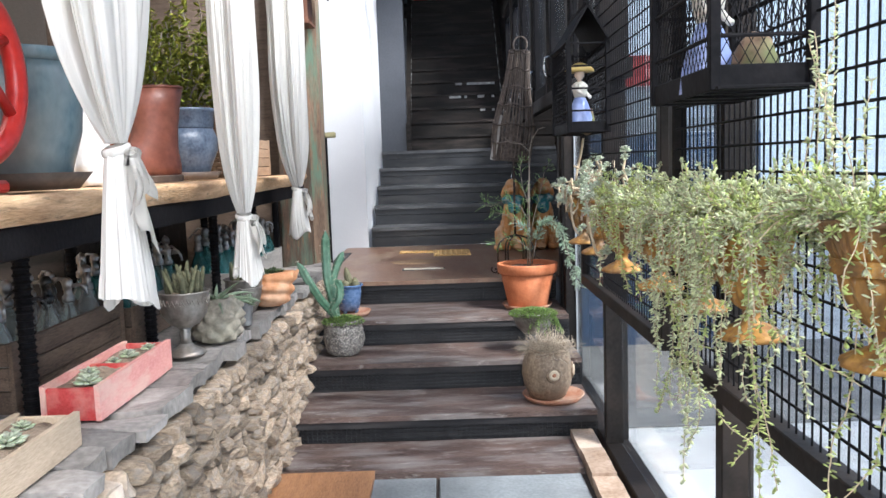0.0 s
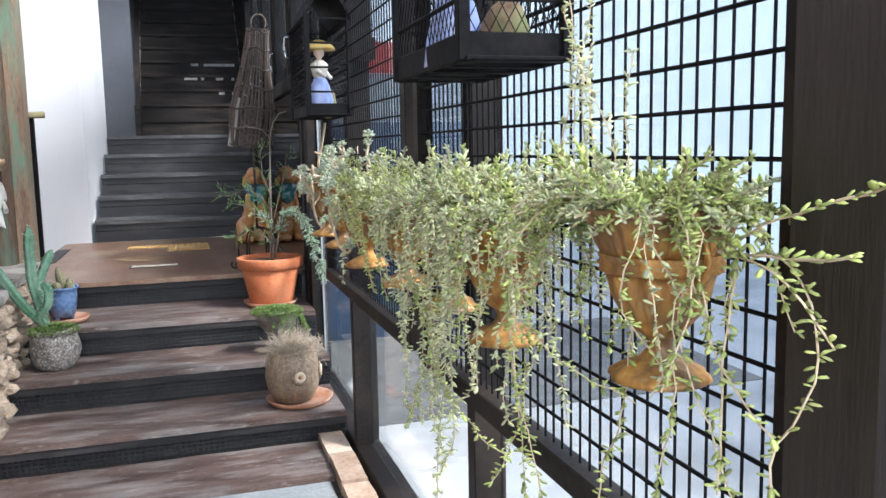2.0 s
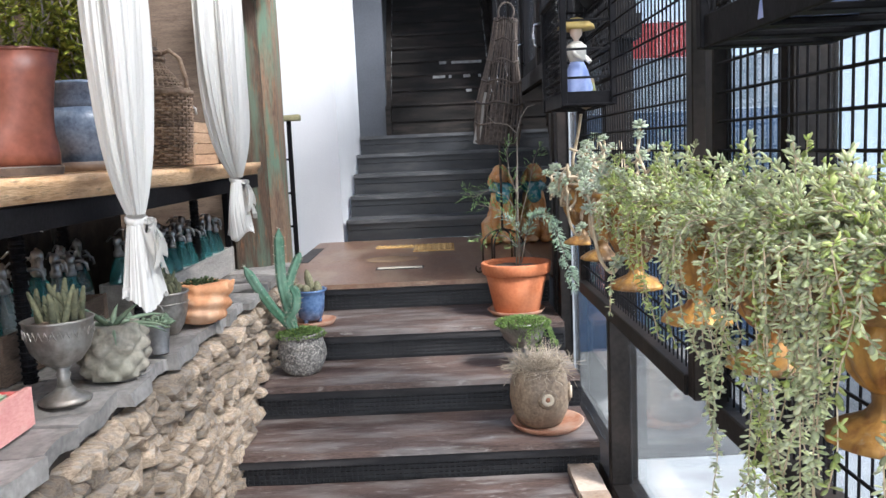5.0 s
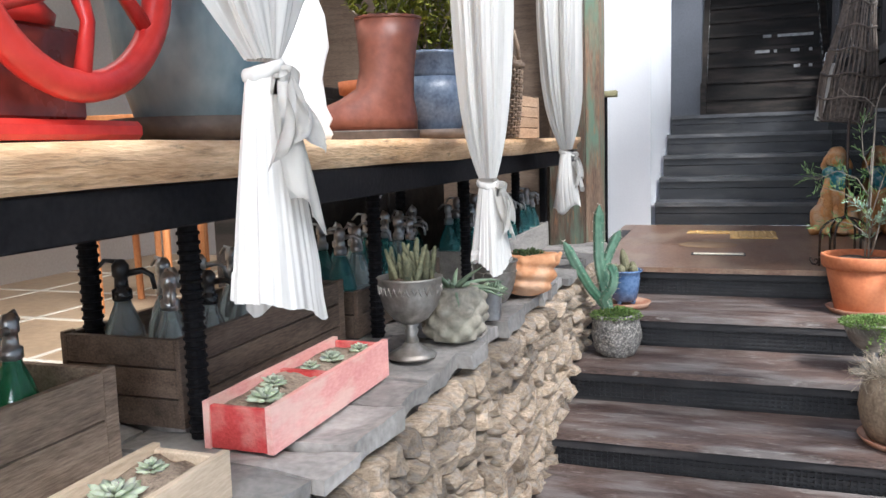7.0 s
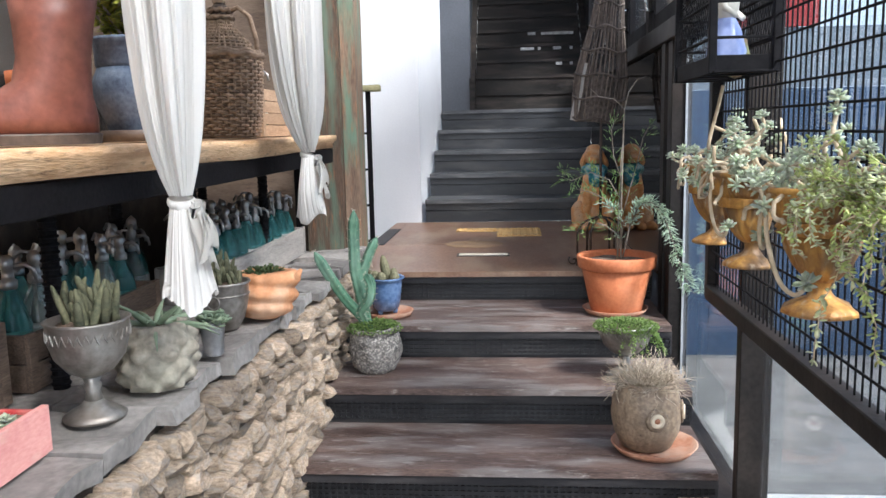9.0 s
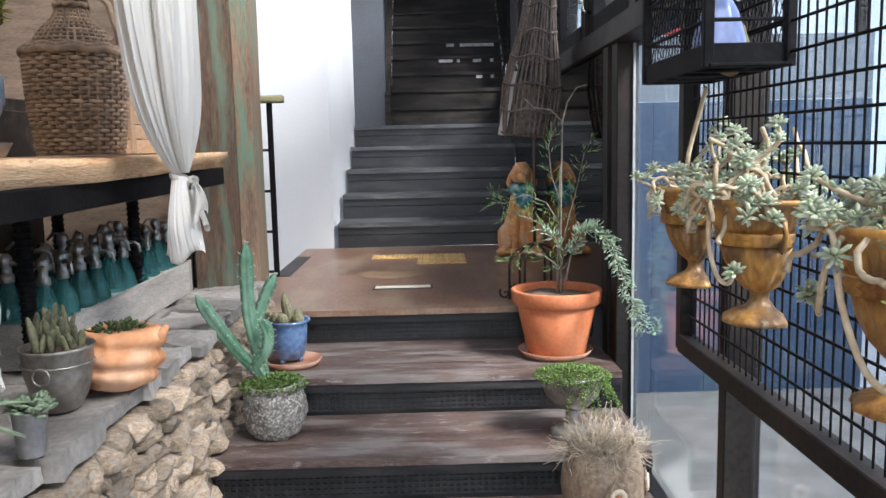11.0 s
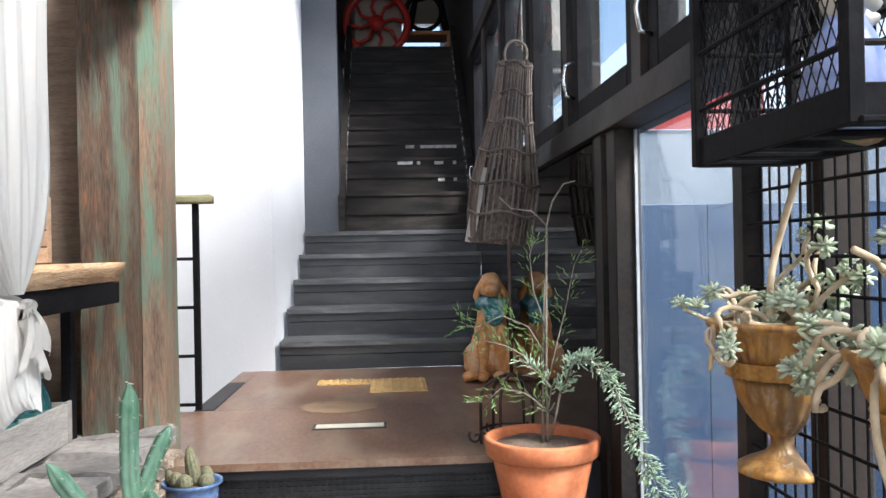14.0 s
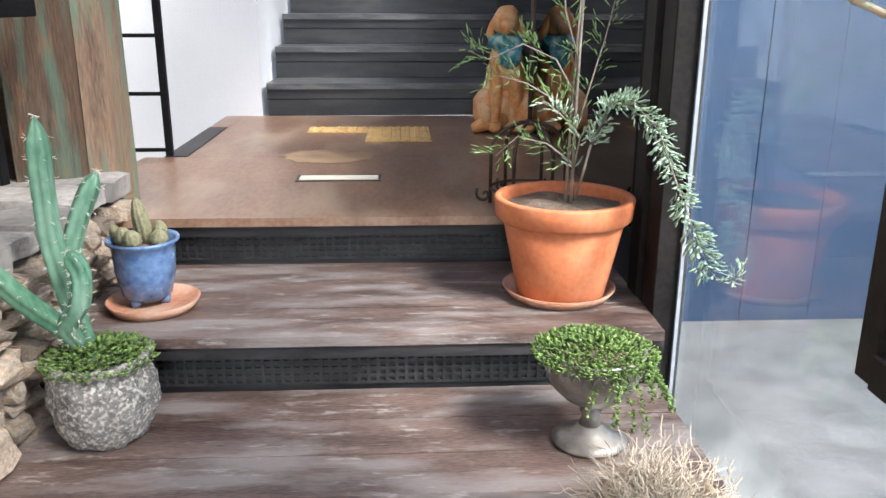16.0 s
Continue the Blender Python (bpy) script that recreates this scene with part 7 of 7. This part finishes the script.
def dog_statue(place, rz):
    """A sitting dog with a scarf, one plain mesh in two glazes."""
    bm = bmesh.new()
    ball(bm, (0, 0.05, 0.15), (0.135, 0.15, 0.155))
    ball(bm, (0, -0.01, 0.29), (0.095, 0.095, 0.15))
    ball(bm, (0, -0.03, 0.525), (0.072, 0.08, 0.078))
    ball(bm, (0, -0.105, 0.50), (0.036, 0.055, 0.034))
    ball(bm, (-0.04, 0.20, 0.05), (0.07, 0.05, 0.035), 0.4)
    for s in (-1, 1):
        ball(bm, (0.10 * s, -0.02, 0.10), (0.060, 0.115, 0.10), 0.15 * s)
        ball(bm, (0.115 * s, -0.13, 0.032), (0.045, 0.085, 0.032))
        ball(bm, (0.048 * s, -0.085, 0.17), (0.034, 0.036, 0.17))
        ball(bm, (0.05 * s, -0.13, 0.026), (0.040, 0.055, 0.026))
        ball(bm, (0.070 * s, -0.01, 0.505), (0.020, 0.042, 0.065), -0.25 * s)
    n0 = len(bm.faces)
    ball(bm, (0, -0.025, 0.425), (0.098, 0.100, 0.052))
    ball(bm, (0.02, -0.105, 0.375), (0.058, 0.020, 0.068), 0.2)
    bm.faces.ensure_lookup_table()
    for i, f in enumerate(bm.faces):
        f.material_index = 0 if i < n0 else 1
    for v in bm.verts:
        v.co += 0.006 * noise.noise_vector(v.co * 30) + 0.012 * noise.noise_vector(v.co * 14)
    me = mesh_of(bm, GINGER, True)
    me.materials.append(SCARF)
    ob = new("dog_statue", me)
    ob.matrix_basis = pose(*place, 0, 0, rz) @ Matrix.Scale(1.04, 4)
    return tagged(ob, "painted ginger dog statue sitting on the landing in a teal scarf", "statue")


dog_statue((0.672, 7.60, 0.642), -8)

# arched iron stand behind the terracotta pot
stand = thing("iron_stand", (0.545, 5.95, 0.641), "rusty wrought iron dome stand with scroll feet and a tall rod", "plant stand")
RUSTY_IRON = surface("rusty_iron", (0.03, 0.02, 0.016), (0.085, 0.055, 0.04), 0.6, metal=0.4, bump=0.3)
for k in range(6):
    a = math.pi * k / 3
    pts = [(0.125 * math.cos(a), 0.125 * math.sin(a), 0.0), (0.125 * math.cos(a), 0.125 * math.sin(a), 0.17)]
    pts += [(0.125 * math.cos(t) * math.cos(a), 0.125 * math.cos(t) * math.sin(a), 0.17 + 0.10 * math.sin(t)) for t in (0.3, 0.6, 0.9, 1.2, 1.5)]
    part("rib", tube(pts, 0.006, 6), RUSTY_IRON, stand, "", True)
    scr = [(0.125 + 0.03 * f * math.cos(7 * f) + 0.02, 0.0, 0.03 + 0.03 * f * math.sin(7 * f)) for f in [j / 12 for j in range(13)]]
    part("scroll_foot", tube([(x * math.cos(a), x * math.sin(a), z) for x, y, z in scr], 0.005, 6), RUSTY_IRON, stand, "", True)
part("ring", tube([(0.125 * math.cos(2 * math.pi * k / 32), 0.125 * math.sin(2 * math.pi * k / 32), 0.05) for k in range(32)], 0.005, 6, None, True), RUSTY_IRON, stand, "", True)
part("rod", tube([(0, 0, 0.27), (0, 0, 0.80)], 0.008, 8), RUSTY_IRON, stand, "", True)
part("top_plate", lathe([(0.0, 0.262), (0.022, 0.262), (0.024, 0.268), (0.012, 0.278), (0.0, 0.281)], 20), RUSTY_IRON, stand, "", True)

# woven fish trap hanging beside the windows
TWIG = surface("grey_split_twig", (0.055, 0.04, 0.032), (0.17, 0.135, 0.11), 0.85, scale=10, fine=60, bump=0.4, vary=0.3)
trap = thing("fish_trap", (0.555, 6.30, 1.425), "grey woven twig fish trap hanging from a wire", "fish trap", ry=6)


def trap_r(z):
    return 0.135 - 0.075 * max(0, (z - 0.25) / 0.6) ** 1.2 + 0.012 * math.sin(8 * z)


for k in range(34):
    a = 2 * math.pi * k / 34
    j = 0.006 * math.sin(k * 2.3)
    part("twig", tube([((trap_r(z) + j) * math.cos(a + 0.25 * z), (trap_r(z) + j) * math.sin(a + 0.25 * z), z) for z in (0.0, 0.12, 0.25, 0.40, 0.55, 0.70, 0.80)], 0.0048, 5), TWIG, trap)
for z in (0.01, 0.13, 0.26, 0.40, 0.53, 0.66, 0.78):
    part("hoop", tube([((trap_r(z) + 0.006) * math.cos(2 * math.pi * k / 28), (trap_r(z) + 0.006) * math.sin(2 * math.pi * k / 28), z + 0.01 * math.sin(k)) for k in range(28)], 0.006, 6, None, True), TWIG, trap)
part("funnel", lathe([(0.125, 0.0), (0.09, 0.12), (0.05, 0.26), (0.045, 0.26), (0.085, 0.12), (0.12, 0.0)], 24), surface("dark_netting", (0.05, 0.038, 0.03), (0.14, 0.11, 0.09), 0.9, scale=40, bump=0.8), trap)
part("loop", tube([(0.05 * math.cos(t) , 0.0, 0.84 + 0.06 * math.sin(t)) for t in [math.pi * k / 10 for k in range(-2, 13)]], 0.006, 6), TWIG, trap)
part("hanging_wire", tube([(0, 0, 0.90), (0.0, 0, 1.60), (0.06, 0, 1.68), (0.15, 0, 1.72)], 0.004, 5), IRON, trap)
paddle = thing("wooden_scoop", (0.42, 6.28, 1.44), "pale weathered scoop tied to the fish trap", "scoop", ry=12)
part("blade", rough_box(-0.02, 0.02, -0.008, 0.008, 0.0, 0.33, 2, 0.003, 9), surface("bleached_wood", (0.32, 0.30, 0.27), (0.52, 0.49, 0.45), 0.8, stretch=(6, 6, 1)), paddle)

# things of the upper room
upper = thing("red_iron_wheel", (-0.03, 12.35, TOPZ), "round red openwork iron wheel on a foot in the upper room", "iron wheel")
part("foot", box(-0.2, 0.2, -0.08, 0.08, 0.0, 0.10, 0.02), RED_IRON, upper)
RR = 0.36
part("rim", tube([(RR * math.cos(2 * math.pi * k / 48), 0, 0.46 + RR * math.sin(2 * math.pi * k / 48)) for k in range(48)], 0.045, 8, None, True), RED_IRON, upper, "", True)
part("hub", lathe([(0.0, -0.05), (0.09, -0.05), (0.09, 0.05), (0.0, 0.05)], 20), RED_IRON, upper, "", True).matrix_basis = pose(0, 0, 0.46, 90, 0, 0)
for k in range(8):
    a = k * math.pi / 4
    part("spoke", tube([(0.06 * math.cos(a), 0, 0.46 + 0.06 * math.sin(a)), (0.2 * math.cos(a + 0.3), 0, 0.46 + 0.2 * math.sin(a + 0.3)), (RR * math.cos(a), 0, 0.46 + RR * math.sin(a))], 0.022, 6), RED_IRON, upper, "", True)
structure("upper_column", box(-0.30, 0.27, 12.62, 12.9, TOPZ, TOPZ + 1.05, 0.01), BEIGE, "pale boxed column in the upper room", "column")
pot = thing("red_pot", (-0.05, 12.75, TOPZ + 1.051), "red pot on the boxed column of the upper room", "flower pot")
part("body", lathe([(0.0, 0.0), (0.14, 0.0), (0.19, 0.30), (0.17, 0.31), (0.0, 0.28)], 28), RED_IRON, pot, "", True)
bike = thing("iron_machine", (0.55, 12.9, TOPZ), "dark old iron machine before the upper window", "machine")
part("wheel", tube([(0.22 * math.cos(2 * math.pi * k / 36), 0, 0.75 + 0.22 * math.sin(2 * math.pi * k / 36)) for k in range(36)], 0.03, 8, None, True), IRON, bike, "", True)
part("table", box(-0.38, 0.35, -0.2, 0.2, 0.42, 0.47, 0.01), ORANGE, bike)
for x in (-0.33, 0.3):
    for y in (-0.16, 0.16):
        part("leg", box(x - 0.025, x + 0.025, y - 0.025, y + 0.025, 0, 0.42), ORANGE, bike)
part("arm", tube([(-0.2, 0, 0.47), (-0.1, 0, 0.9), (0.2, 0, 0.95), (0.28, 0, 0.5)], [0.05, 0.04, 0.045, 0.05], 10), IRON, bike, "", True)
door_leaf = structure("door_leaf", box(-0.415, -0.375, 9.93, 9.96, 1.62, 3.4), BEIGE, "pale edge of a door beside the dark flight", "door")
